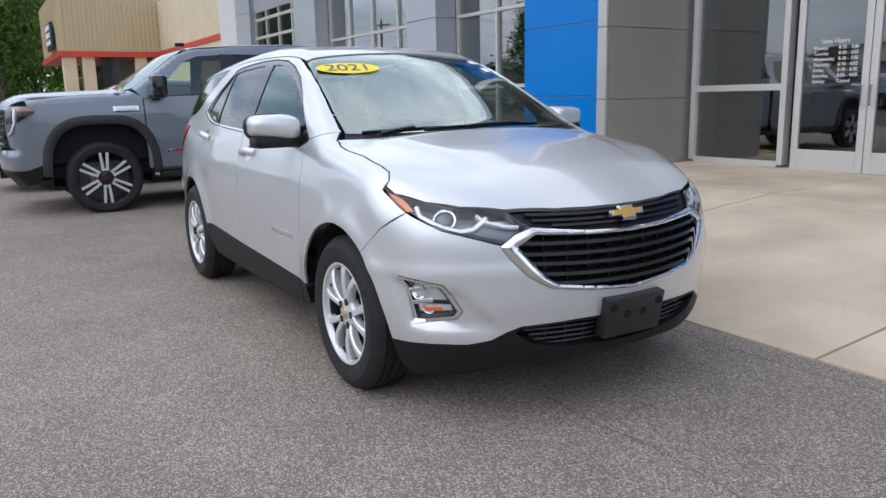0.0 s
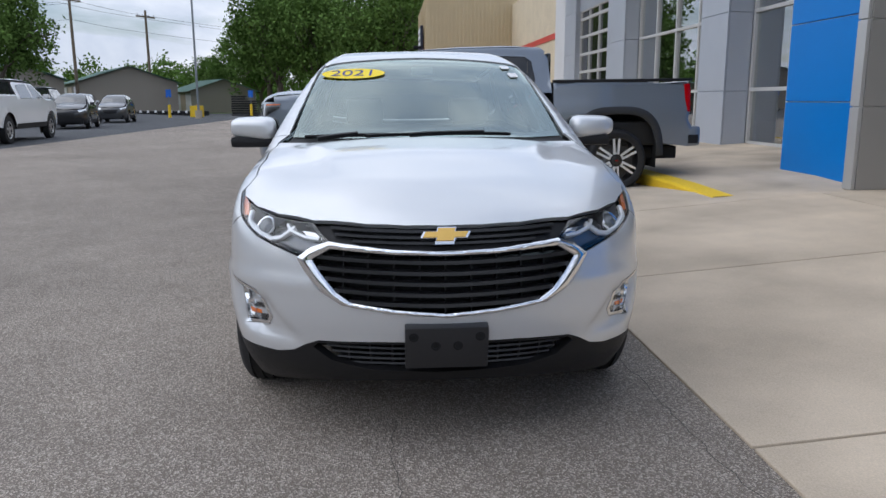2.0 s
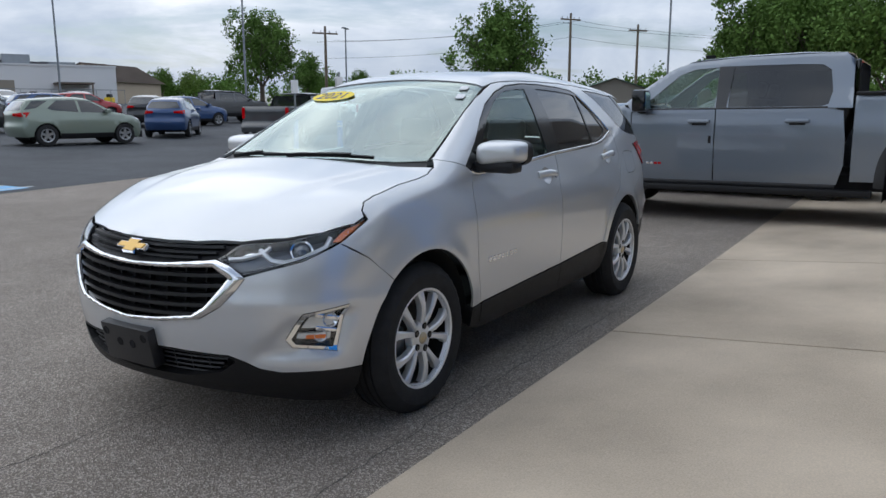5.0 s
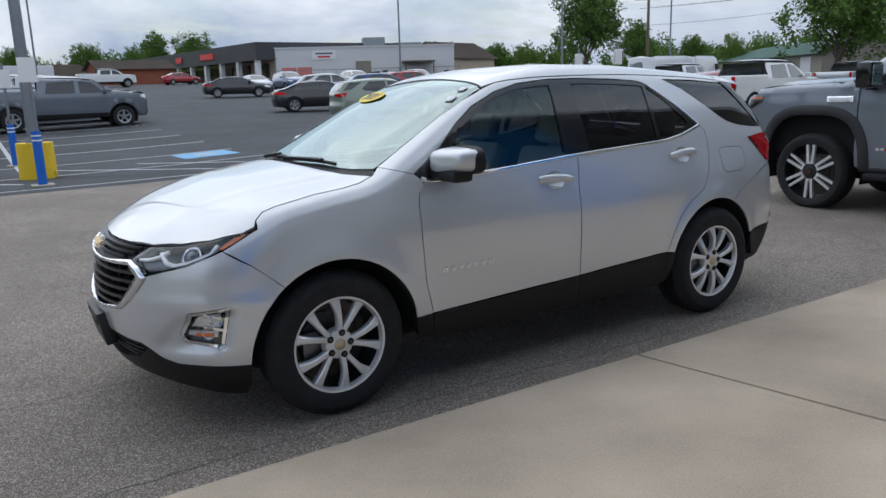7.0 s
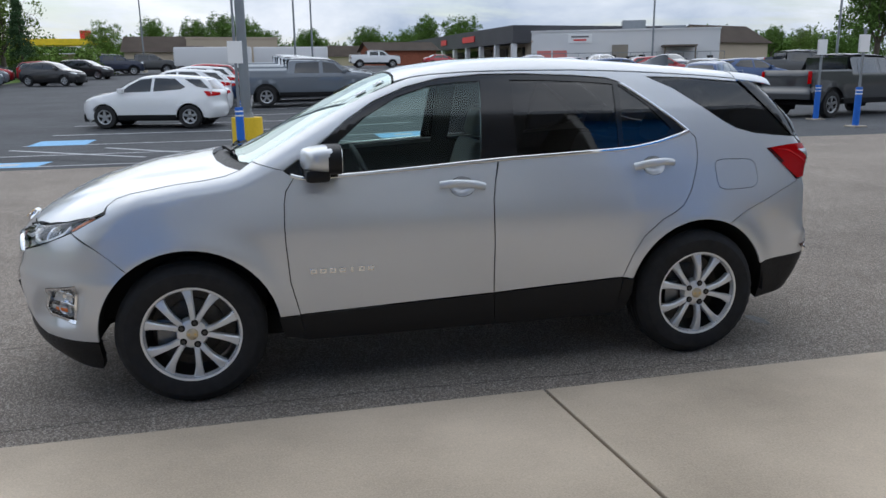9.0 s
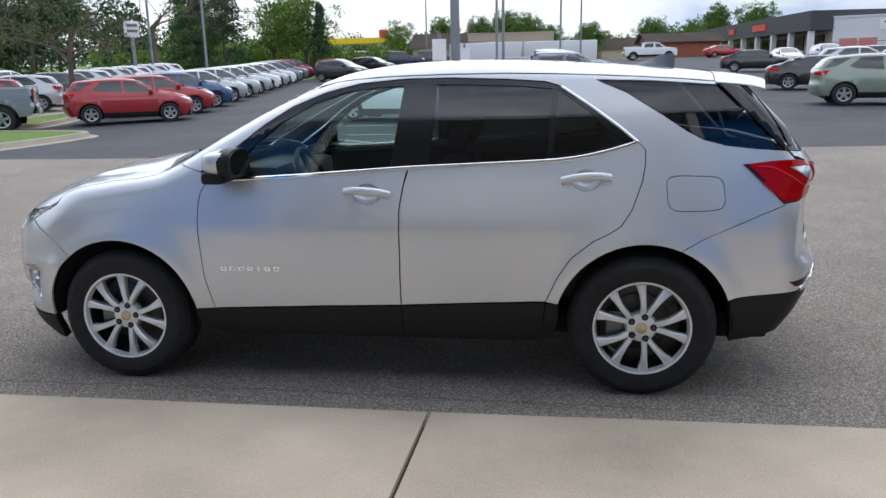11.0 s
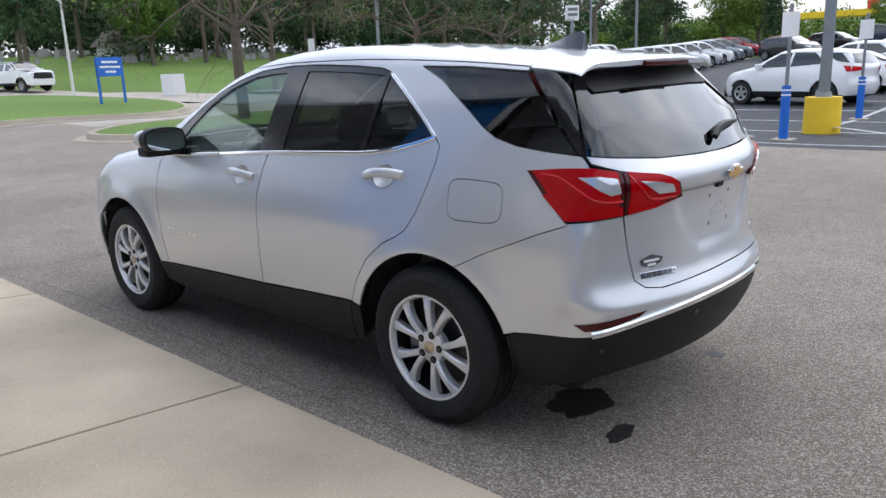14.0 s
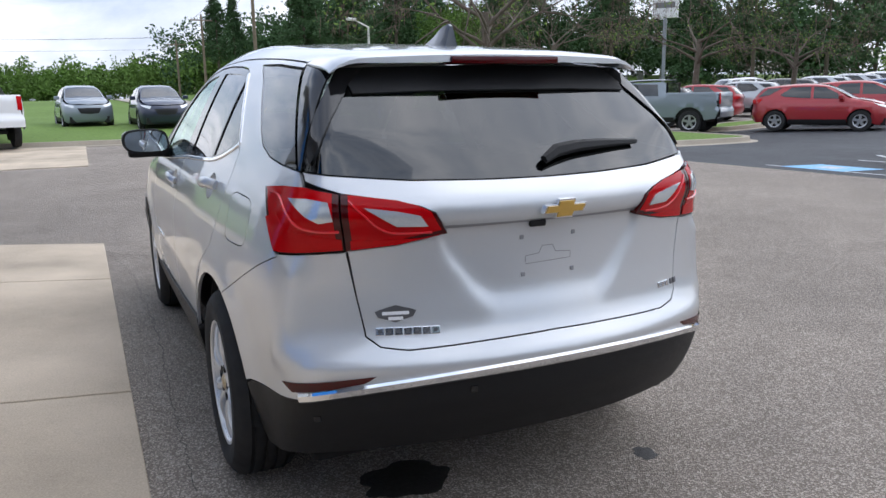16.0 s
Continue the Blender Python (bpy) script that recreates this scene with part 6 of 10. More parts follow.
part("roof_antenna", bm, DARK, truck, "small roof antenna fin")
truck.matrix_world = pose(-6.385, 1.0, 0.062, 0, 0.6, -90)

# ---- ground ----
def speckled(name, base, chips, size, chip_amount, stain, bump):
    """Worn asphalt: dark binder with pale stone chips, broad stains and wheel-worn bands."""
    m = bpy.data.materials.new(name)
    m.use_nodes = True
    nt = m.node_tree
    b = nt.nodes["Principled BSDF"]
    geo = nt.nodes.new("ShaderNodeNewGeometry")

    def tex(kind, scale, **kw):
        n = nt.nodes.new(kind)
        n.inputs["Scale"].default_value = scale
        for k, v in kw.items():
            n.inputs[k].default_value = v
        nt.links.new(geo.outputs["Position"], n.inputs["Vector"])
        return n

    vor = tex("ShaderNodeTexVoronoi", size)
    pick = nt.nodes.new("ShaderNodeValToRGB")
    pick.color_ramp.elements[0].position, pick.color_ramp.elements[0].color = 0.5, (0, 0, 0, 1)
    pick.color_ramp.elements[1].position, pick.color_ramp.elements[1].color = 0.95, (1, 1, 1, 1)
    sep = nt.nodes.new("ShaderNodeSeparateColor")
    nt.links.new(vor.outputs["Color"], sep.inputs[0])
    nt.links.new(sep.outputs[0], pick.inputs[0])
    mix = nt.nodes.new("ShaderNodeMixRGB")
    mix.inputs[1].default_value, mix.inputs[2].default_value = (*base, 1), (*chips, 1)
    amt = nt.nodes.new("ShaderNodeMath")
    amt.operation = "MULTIPLY"
    amt.inputs[1].default_value = chip_amount
    nt.links.new(pick.outputs[0], amt.inputs[0])
    nt.links.new(amt.outputs[0], mix.inputs[0])
    tone = None
    for scale, detail, k in ((0.35, 5, stain), (2.3, 5, stain * 0.6), (60.0, 3, stain * 0.8)):
        n = tex("ShaderNodeTexNoise", scale, Detail=detail)
        r = nt.nodes.new("ShaderNodeMapRange")
        r.inputs[1].default_value, r.inputs[2].default_value, r.inputs[3].default_value, r.inputs[4].default_value = 0.3, 0.7, 1 - k, 1 + k
        nt.links.new(n.outputs[0], r.inputs[0])
        if tone is None:
            tone = r.outputs[0]
        else:
            mm = nt.nodes.new("ShaderNodeMath")
            mm.operation = "MULTIPLY"
            nt.links.new(tone, mm.inputs[0])
            nt.links.new(r.outputs[0], mm.inputs[1])
            tone = mm.outputs[0]
    vec = nt.nodes.new("ShaderNodeVectorMath")
    vec.operation = "SCALE"
    nt.links.new(mix.outputs[0], vec.inputs[0])
    nt.links.new(tone, vec.inputs["Scale"])
    nt.links.new(vec.outputs[0], b.inputs["Base Color"])
    b.inputs["Roughness"].default_value = 0.88
    bn = nt.nodes.new("ShaderNodeBump")
    bn.inputs["Strength"].default_value, bn.inputs["Distance"].default_value = bump, 0.006
    nt.links.new(vor.outputs["Distance"], bn.inputs["Height"])
    nt.links.new(bn.outputs[0], b.inputs["Normal"])
    return m


ASPHALT = speckled("worn_asphalt", (0.198, 0.166, 0.135), (0.64, 0.555, 0.475), 165, 0.72, 0.15, 1.0)
TAR = speckled("dark_sealed_asphalt", (0.050, 0.052, 0.058), (0.14, 0.15, 0.15), 150, 0.4, 0.22, 0.4)
CONCRETE = material("pale_concrete", (0.51, 0.42, 0.315), rough=0.9, grain=0.24, grain_size=130, stain=0.55, stain_size=0.9, bump=0.3, bump_size=320, own=0.05)
DRIVE = material("tan_concrete_drive", (0.40, 0.36, 0.31), rough=0.9, grain=0.15, grain_size=20, stain=0.2, stain_size=0.3)
GRASS = material("lawn", (0.112, 0.190, 0.026), rough=0.95, grain=0.45, grain_size=9, stain=0.3, stain_size=0.12, bump=0.6, bump_size=30)
KERB = material("kerb_concrete", (0.40, 0.35, 0.28), rough=0.9, grain=0.2, grain_size=30, stain=0.2)
YELLOW = material("yellow_paint", (0.80, 0.53, 0.02), rough=0.65, grain=0.2, grain_size=40, stain=0.15)
WHITE_LINE = material("white_road_paint", (0.50, 0.51, 0.52), rough=0.8, grain=0.6, grain_size=16)
BLUE_LINE = material("blue_road_paint", (0.22, 0.46, 0.70), rough=0.8, grain=0.3, grain_size=12)
OIL = material("oil_stain", (0.020, 0.018, 0.017), rough=0.55, grain=0.5, grain_size=60, bump=0.6, bump_size=160)
JOINT = material("joint_filler", (0.07, 0.06, 0.05), rough=0.95)


def rise_at(x, y):
    """Height of the ground: level round the cars, rising gently to the south and east."""
    a = 0.033 * np.clip(-18 - y, 0, 82)
    b = 0.018 * np.clip(x - 14, 0, 30) + 0.085 * np.clip(x - 48, 0, 45) * np.clip((-2 - y) / 25, 0.35, 1)
    k = np.clip((-6 - y) / 9, 0, 1)
    dip = np.interp(x, [-6, 0, 10, 20, 27], [0, 0.14, 0.17, 0.20, 0]) * k * k * (3 - 2 * k)
    lawn = np.interp(x, [22, 29, 40, 48], [0, 0.19, 0.15, 0]) * np.clip((y + 16) / 4, 0, 1)
    return np.maximum(a, b) + lawn - dip + 0.012 * np.clip(-1.9 - x, 0, 4)


def ramp_at(x, y):
    """Height of the apron: a ramp up to the entrance, which flattens out beside the pickup."""
    steep = np.interp(x, [-5.785, -3.065], [0.022, 0.083])
    return float(rise_at(x, y) + steep * np.clip(y - 1.19, 0, 3.42) + 0.012 * np.clip(y - 4.61, 0, 3))


def spline_open(pts, per):
    """A smooth open line through the points."""
    p = np.array([pts[0], *pts, pts[-1]], float)
    out = []
    for i in range(1, len(p) - 2):
        for k in range(per):
            u = k / per
            out.append(0.5 * (2 * p[i] + (p[i + 1] - p[i - 1]) * u + (2 * p[i - 1] - 5 * p[i] + 4 * p[i + 1] - p[i + 2]) * u * u + (3 * p[i] - p[i - 1] - 3 * p[i + 1] + p[i + 2]) * u**3))
    return [tuple(q) for q in out] + [tuple(pts[-1])]


def sheet(name, x0, x1, y0, y1, nx, ny, mat, lift=0.0, label="", category="", kind="structure"):
    xs, ys = np.linspace(x0, x1, nx), np.linspace(y0, y1, ny)
    v = [(x, y, float(rise_at(x, y)) + lift) for y in ys for x in xs]
    f = [(j * nx + i, j * nx + i + 1, (j + 1) * nx + i + 1, (j + 1) * nx + i) for j in range(ny - 1) for i in range(nx - 1)]
    return tagged(raw(name, v, f, mat, smooth=True), label or name.replace("_", " "), category or "ground", kind=kind)


def solid(name, lo, hi, mat, label, category, bevel=0.0, parent=None, kind="structure", follow=False):
    z = float(rise_at((lo[0] + hi[0]) / 2, (lo[1] + hi[1]) / 2)) if follow else 0
    ob = part(name, box(bmesh.new(), (lo[0], lo[1], lo[2] + z), (hi[0], hi[1], hi[2] + z), bevel), mat, parent)
    if parent is None:
        tagged(ob, label, category, kind=kind)
    elif label:
        ob["label"] = label
    return ob


lawn = sheet("ground", -600, 600, -600, 600, 151, 151, GRASS, -0.05, "green lawn reaching the horizon")
for v in lawn.data.vertices:
    if -76 < v.co.x < 28 and -112 < v.co.y < 60:
        v.co.z -= 0.35
sheet("pavement", -75, 27.8, -10.9, 60, 90, 80, ASPHALT, 0.0, "worn grey asphalt with pale chips", "pavement")
sheet("road", -75, 20.0, -112, -10.9, 90, 120, TAR, 0.002, "dark sealed asphalt car park", "car park")
sheet("driveway", 20.0, 27.8, -60, -7.0, 8, 30, DRIVE, 0.003, "tan concrete entrance drive", "driveway")
# entrance road that climbs away over the lawn
def lane(name, line, wide, mat, label):
    l = refine(np.array(line, float), 2.0, False)
    t = np.gradient(l, axis=0)
    t /= np.linalg.norm(t, axis=1, keepdims=True)
    n = np.stack([-t[:, 1], t[:, 0]], -1)
    v = [(x, y, float(rise_at(x, y)) + 0.03) for k in (-0.5, -0.17, 0.17, 0.5) for x, y in l + n * wide * k]
    m = len(l)
    f = [(r * m + i, r * m + i + 1, (r + 1) * m + i + 1, (r + 1) * m + i) for r in range(3) for i in range(m - 1)]
    return tagged(raw(name, v, f, mat, smooth=True), label, "road", kind="structure")


lane("road_entrance", spline_open([(26.0, -18.6), (36, -18.0), (46, -16.7), (56, -14.0), (66, -9.5), (80, -6.5), (105, -6.0), (150, -9.0)], 4), 6.5, DRIVE, "pale concrete entrance road over the lawn")
lane("road_cemetery", spline_open([(34, -24), (41, -33), (46, -41), (49, -52)], 4), 4.0, DRIVE, "narrow pale lane across the lawn")
# far lawn kerb and the planted island
edge = spline_open([(22.0, 45), (21.9, 20), (21.8, 8), (21.75, 2), (21.6, -1), (21.7, -3), (22.6, -4.6), (23.0, -6.5), (22.8, -8.4), (22.7, -10.2), (23.6, -12.0), (26.4, -13.4), (34.0, -14.4), (47.0, -13.4), (60.0, -9.0)], 5)
bm = bmesh.new()
bm.faces.new([bm.verts.new((x, y, 0)) for x, y in edge + [(60.0, 45.0)]])
for k in range(22):
    for at_, no in (((22.6 + 1.7 * k, 0, 0), (1, 0, 0)), ((0, -13 + 2.6 * k, 0), (0, 1, 0))):
        bmesh.ops.bisect_plane(bm, geom=bm.verts[:] + bm.edges[:] + bm.faces[:], plane_co=at_, plane_no=no)
bmesh.ops.triangulate(bm, faces=bm.faces[:])
for v in bm.verts:
    v.co.z = float(rise_at(v.co.x, v.co.y)) + 0.14
bmesh.ops.recalc_face_normals(bm, faces=bm.faces[:])
tagged(part("lawn_edge", bm, GRASS, smooth=True), "mown lawn beside the entrance road", "lawn", kind="structure")
KERB_CUT = [(-0.40, -0.15), (-0.40, 0.0), (-0.13, 0.01), (-0.09, 0.15), (0.09, 0.15), (0.13, 0.01), (0.40, 0.0), (0.40, -0.15)]
v, f = sweep([(x, y, float(rise_at(x, y)) + 0.012) for x, y in edge], KERB_CUT)
tagged(raw("kerb_lawn", v, f, KERB), "pale concrete kerb along the lawn", "kerb", kind="structure")


def island(line, crown, label):
    """A kerbed bed of grass, slightly domed."""
    rim_ = [(x, y, float(rise_at(x, y))) for x, y in spline(line, 6)]
    mid_ = np.mean(rim_, axis=0)
    v = [tuple(mid_ + (np.array(p) - mid_) * k + (0, 0, 0.14 + crown * (1 - k * k))) for k in (1.0, 0.85, 0.6, 0.3) for p in rim_] + [tuple(mid_ + (0, 0, 0.14 + crown))]
    n = len(rim_)
    f = [(r * n + i, r * n + (i + 1) % n, (r + 1) * n + (i + 1) % n, (r + 1) * n + i) for r in range(3) for i in range(n)] + [(3 * n + i, 3 * n + (i + 1) % n, 4 * n) for i in range(n)]
    tagged(raw("lawn_island", v, f, GRASS, smooth=True), label, "lawn", kind="structure")
    v, f = sweep([(x, y, z + 0.012) for x, y, z in rim_], KERB_CUT, True)
    tagged(raw("kerb_island", v, f, KERB), "pale concrete island kerb", "kerb", kind="structure")


island([(13.6, -7.2), (14.8, -5.5), (16.3, -5.3), (18.2, -7.2), (19.4, -9.8), (20.8, -13.2), (21.1, -15.4), (20.4, -16.9), (18.4, -18.2), (15.8, -18.5), (14.1, -18.3), (13.7, -17.0), (13.8, -13.0), (13.6, -9.4)], 0.10, "grass island with a pale kerb")
island([(17.9, -21.3), (18.6, -21.0), (19.4, -21.6), (20.0, -23.6), (19.8, -25.8), (18.9, -26.0), (18.4, -24.4), (18.0, -22.6)], 0.06, "narrow grass island between the angled rows")
# concrete apron: slabs with open joints
XJ, YJ = [-11.225, -8.505, -5.785, -3.065, -0.345, 2.375, 4.15], [1.19, 4.61, 6.95]


def warped(ob):
    """Lays a level piece onto the ramp."""
    for v in ob.data.vertices:
        v.co.z += ramp_at(v.co.x, v.co.y)
    return ob


v = [(x, y, ramp_at(x, y) + z) for z in (-0.30, -0.012) for y in YJ for x in XJ]
nx, ny = len(XJ), len(YJ)
f = [(nx * ny + j * nx + i, nx * ny + j * nx + i + 1, nx * ny + (j + 1) * nx + i + 1, nx * ny + (j + 1) * nx + i) for j in range(ny - 1) for i in range(nx - 1)]
rim = [*range(nx), *[j * nx + nx - 1 for j in range(1, ny)], *[(ny - 1) * nx + i for i in range(nx - 2, -1, -1)], *[j * nx for j in range(ny - 2, 0, -1)]]
f += [(a, b, b + nx * ny, a + nx * ny) for a, b in zip(rim, rim[1:] + rim[:1])]
apron = tagged(raw("apron", v, f, JOINT), "pale concrete apron that ramps up to the showroom", "pavement", kind="structure")
for i in range(len(XJ) - 1):
    for j in range(len(YJ) - 1):
        g = 0.009
        box_ = box(bmesh.new(), (XJ[i] + g, YJ[j] + (g if j else 0), -0.08), (XJ[i + 1] - g, YJ[j + 1] - g, 0.012), 0.006)
        warped(part("slab", box_, CONCRETE, apron))
far_pad = solid("apron_far", (14.83, 1.2, -0.1), (21.6, 9.0, 0.0), JOINT, "further pale concrete slab", "pavement")
for i in range(4):
    bm = bmesh.new()
    box(bm, (14.85 + 1.69 * i, 1.21, -0.05), (16.52 + 1.69 * i, 9.0, 0.02), 0.006)
    ob = part("slab", bm, CONCRETE, far_pad)
    for v in ob.data.vertices:
        v.co.z += float(rise_at(v.co.x, v.co.y))
# raised walk with a yellow kerb that runs out to nothing
bm = bmesh.new()
walk_z = lambda x, y: float(np.interp(x, [-4.6, -3.45], [0.255 + 0.055 * (y - 3.75), ramp_at(-3.45, y) + 0.014]))
rows_ = [[bm.verts.new((x, y, walk_z(x, y))) for y in (3.75, 4.61, 5.6, 7.4)] for x in (-75, -20, -9, -6.2, -4.6, -4.0, -3.45)]
for a, b in zip(rows_, rows_[1:]):
    for i in range(3):
        bm.faces.new((a[i], b[i], b[i + 1], a[i + 1]))
tagged(part("walkway", bm, CONCRETE), "raised concrete walk along the showroom", "pavement", kind="structure")
bm = bmesh.new()
rows_ = []
for x in (-42, -9, -6.2, -4.6, -4.0, -3.42):
    z = walk_z(x, 3.75)
    rows_.append([bm.verts.new((x, y, zz)) for y, zz in ((3.50, -0.05), (3.50, z - 0.015), (3.525, z + 0.012), (3.77, z + 0.022), (3.77, -0.05))])
for a, b in zip(rows_, rows_[1:]):
    for i in range(4):
        bm.faces.new((a[i], b[i], b[i + 1], a[i + 1]))
bmesh.ops.recalc_face_normals(bm, faces=bm.faces[:])
tagged(part("kerb_yellow", bm, YELLOW), "yellow painted kerb end sloping into the apron", "kerb", kind="structure")


def blot(name, cx, cy, rx, ry, mat, label, seed, z=0.004, category="stain"):
    rnd = random.Random(seed)
    ph = [rnd.uniform(0, 6.28) for _ in range(4)]
    bm = bmesh.new()
    n = 44
    vs = []
    for i in range(n):
        a = 2 * math.pi * i / n
        r = 1 + 0.13 * math.sin(2 * a + ph[0]) + 0.09 * math.sin(5 * a + ph[1]) + 0.05 * math.sin(9 * a + ph[2]) + rnd.uniform(-0.03, 0.03)
        vs.append(bm.verts.new((cx + rx * r * math.cos(a), cy + ry * r * math.sin(a), z)))
    bm.faces.new(vs)
    return tagged(part(name, bm, mat), label, category, kind="structure")


blot("oil_stain", -1.77, 0.31, 0.12, 0.19, OIL, "black oil stain on the asphalt", 3)
blot("oil_spot", -2.07, 0.47, 0.05, 0.09, OIL, "small black oil spot on the asphalt", 5)
blot("oil_spot_far", -2.02, -0.62, 0.05, 0.05, OIL, "small black oil spot on the asphalt", 7)
# cracks: thin sealed seams across the asphalt
CRACK = material("crack_line", (0.085, 0.078, 0.07), rough=0.95)
for name, pts in (("crack_front", [(2.0, -0.19), (2.35, -0.22), (2.65, -0.18), (3.2, -0.24), (3.9, -0.20)]), ("crack_kerb", [(4.3, 1.25), (2.5, 1.02), (0.8, 0.98), (-1.5, 1.04)]), ("crack_side", [(3.2, 0.2), (3.3, 0.9), (3.6, 1.15)])):
    rnd = random.Random(name)
    l = refine(np.array(pts, float), 0.06, False)
    l = l + np.array([[rnd.uniform(-0.012, 0.012), rnd.uniform(-0.012, 0.012)] for _ in l])
    v, f = sweep([(x, y, 0.0015) for x, y in l], [(-0.0015, 0), (0.0015, 0), (0.0015, 0.001), (-0.0015, 0.001)])
    tagged(raw(name, v, f, CRACK), "thin crack in the asphalt", "crack", kind="structure")


# painted bays
def painted(name, x0, x1, y0, y1, mat, label):
    bm = bmesh.new()
    n = max(1, int(max(abs(x1 - x0), abs(y1 - y0)) / 2))
    for i in range(n):
        if abs(x1 - x0) >= abs(y1 - y0):
            a, b, c, d = x0 + (x1 - x0) * i / n, x0 + (x1 - x0) * (i + 1) / n, y0, y1
        else:
            a, b, c, d = x0, x1, y0 + (y1 - y0) * i / n, y0 + (y1 - y0) * (i + 1) / n
        bm.faces.new([bm.verts.new((x, y, float(rise_at(x, y)) + 0.010)) for x, y in ((a, c), (b, c), (b, d), (a, d))])
    bmesh.ops.recalc_face_normals(bm, faces=bm.faces[:])
    ob = part(name, bm, mat)
    if ob.data.polygons[0].normal.z < 0:
        ob.data.flip_normals()
    return tagged(ob, label, "road marking", kind="structure")


for k in range(9):
    y = -11.55 - 2.85 * k
    painted(f"bay_line_{k + 1}", -3.7, 7.2, y - 0.06, y + 0.06, WHITE_LINE, "faded white parking bay line")
painted("bay_line_middle", 1.58, 1.70, -16.0, -40.0, WHITE_LINE, "faded white line between parking rows")
for i, (x, y, w, h) in enumerate(((-2.85, -12.0, 0.68, 0.68), (-2.72, -16.4, 0.72, 0.75), (6.4, -17.9, 0.72, 0.72), (6.1, -12.1, 0.72, 0.62))):
    painted(f"access_bay_{i + 1}", x - w, x + w, y - h, y + h, BLUE_LINE, "pale blue painted accessible bay square")
    painted(f"access_mark_{i + 1}", x - 0.25, x + 0.25, y - 0.25, y + 0.25, WHITE_LINE, "white mark on a blue bay square").location.z = 0.004
for i, (xa, ya, xb, yb) in enumerate(((1.9, -11.7, 4.6, -14.2), (3.4, -11.7, 6.6, -14.2), (-3.4, -12.0, -0.6, -14.3), (-1.6, -11.7, 1.2, -14.2))):
    v, f = sweep([(xa, ya, 0.006), (xb, yb, 0.006)], [(-0.05, 0), (0.05, 0), (0.05, 0.003), (-0.05, 0.003)])
    tagged(raw(f"hatch_line_{i + 1}", v, f, WHITE_LINE), "white hatch line between bays", "road marking", kind="structure")

# ---- showroom ----
BLUE_PANEL = material("blue_metal_panel", (0.0, 0.19, 0.60), rough=0.35, spec=0.22, stain=0.06, stain_size=0.7, own=0.04)
GREY_PANEL = material("grey_metal_panel", (0.48, 0.51, 0.56), rough=0.42, metal=0.3, stain=0.10, stain_size=0.6, own=0.06)
TAUPE_PANEL = material("taupe_metal_panel", (0.36, 0.35, 0.33), rough=0.38, metal=0.4, stain=0.10, stain_size=0.6, own=0.05)
LIGHT_PANEL = material("light_metal_panel", (0.52, 0.52, 0.51), rough=0.4, metal=0.4, stain=0.08, own=0.04)
ALUMINIUM = material("pale_aluminium_frame", (0.62, 0.61, 0.59), rough=0.42, metal=0.3, grain=0.05)
SHOP_GLASS = glass_material("shop_glass", (0.55, 0.59, 0.58), 0.20, power=2.2)
INNER_WALL = material("dim_showroom_wall", (0.34, 0.32, 0.30), rough=0.8, stain=0.2)
INNER_FLOOR = material("showroom_floor", (0.24, 0.22, 0.20), rough=0.35, stain=0.2)
CREAM = material("cream_block_wall", (0.60, 0.51, 0.36), rough=0.9, grain=0.2, grain_size=14, stain=0.12, bump=0.7, bump_size=26)
WHITE_WALL_NEAR = material("pale_painted_wall", (0.60, 0.60, 0.60), rough=0.8, stain=0.1, stain_size=0.4)
TAN_METAL = material("tan_ribbed_metal", (0.52, 0.42, 0.26), rough=0.55, stain=0.08)
RED_BAND = material("red_metal_band", (0.55, 0.05, 0.03), rough=0.5, stain=0.1)
DARK_WINDOW = material("dark_window", (0.012, 0.012, 0.014), rough=0.08, coat=0.5)


def clad(parent, x0, x1, z0, z1, y, cols, rows, mat, along="x", out=-1, thick=0.03, gap=0.008):
    """Metal panels with open joints on a wall. along x: the wall looks to y out; along y: it looks to x out, and y is its x place."""
    for c in range(len(cols) - 1):
        for r in range(len(rows) - 1):
            a, b, lo, hi = cols[c] + gap, cols[c + 1] - gap, rows[r] + gap, rows[r + 1] - gap
            p0, p1 = sorted((y, y + out * thick))
            bm = box(bmesh.new(), (a, p0, lo), (b, p1, hi), 0.004) if along == "x" else box(bmesh.new(), (p0, a, lo), (p1, b, hi), 0.004)
            part("panel", bm, mat, parent)


def glazing(name, label, xs, zs, y, frame_w=0.07, deep=0.14, glass=SHOP_GLASS, number=None):
    """A framed glass wall that looks towards -y: upright bars at xs, cross bars at zs, a pane in each field."""
    bm = box(bmesh.new(), (xs[0] - frame_w / 2, y, zs[0]), (xs[0] + frame_w / 2, y + deep, zs[-1]), 0.006)
    ob = tagged(part(name, bm, ALUMINIUM), label, "window", kind="structure")
    for x in xs[1:]:
        part("mullion", box(bmesh.new(), (x - frame_w / 2, y, zs[0]), (x + frame_w / 2, y + deep, zs[-1]), 0.006), ALUMINIUM, ob)
    for z in zs:
        for a, b in zip(xs, xs[1:]):
            part("cross_bar", box(bmesh.new(), (a + frame_w / 2, y + 0.004, z - frame_w / 2), (b - frame_w / 2, y + deep - 0.004, z + frame_w / 2), 0.005), ALUMINIUM, ob)
    for a, b in zip(xs, xs[1:]):
        for c, d in zip(zs, zs[1:]):
            p = part("pane", box(bmesh.new(), (a + frame_w / 2, y + deep * 0.45, c + frame_w / 2), (b - frame_w / 2, y + deep * 0.45 + 0.012, d - frame_w / 2)), glass, ob)
            p.visible_shadow = False
    return ob


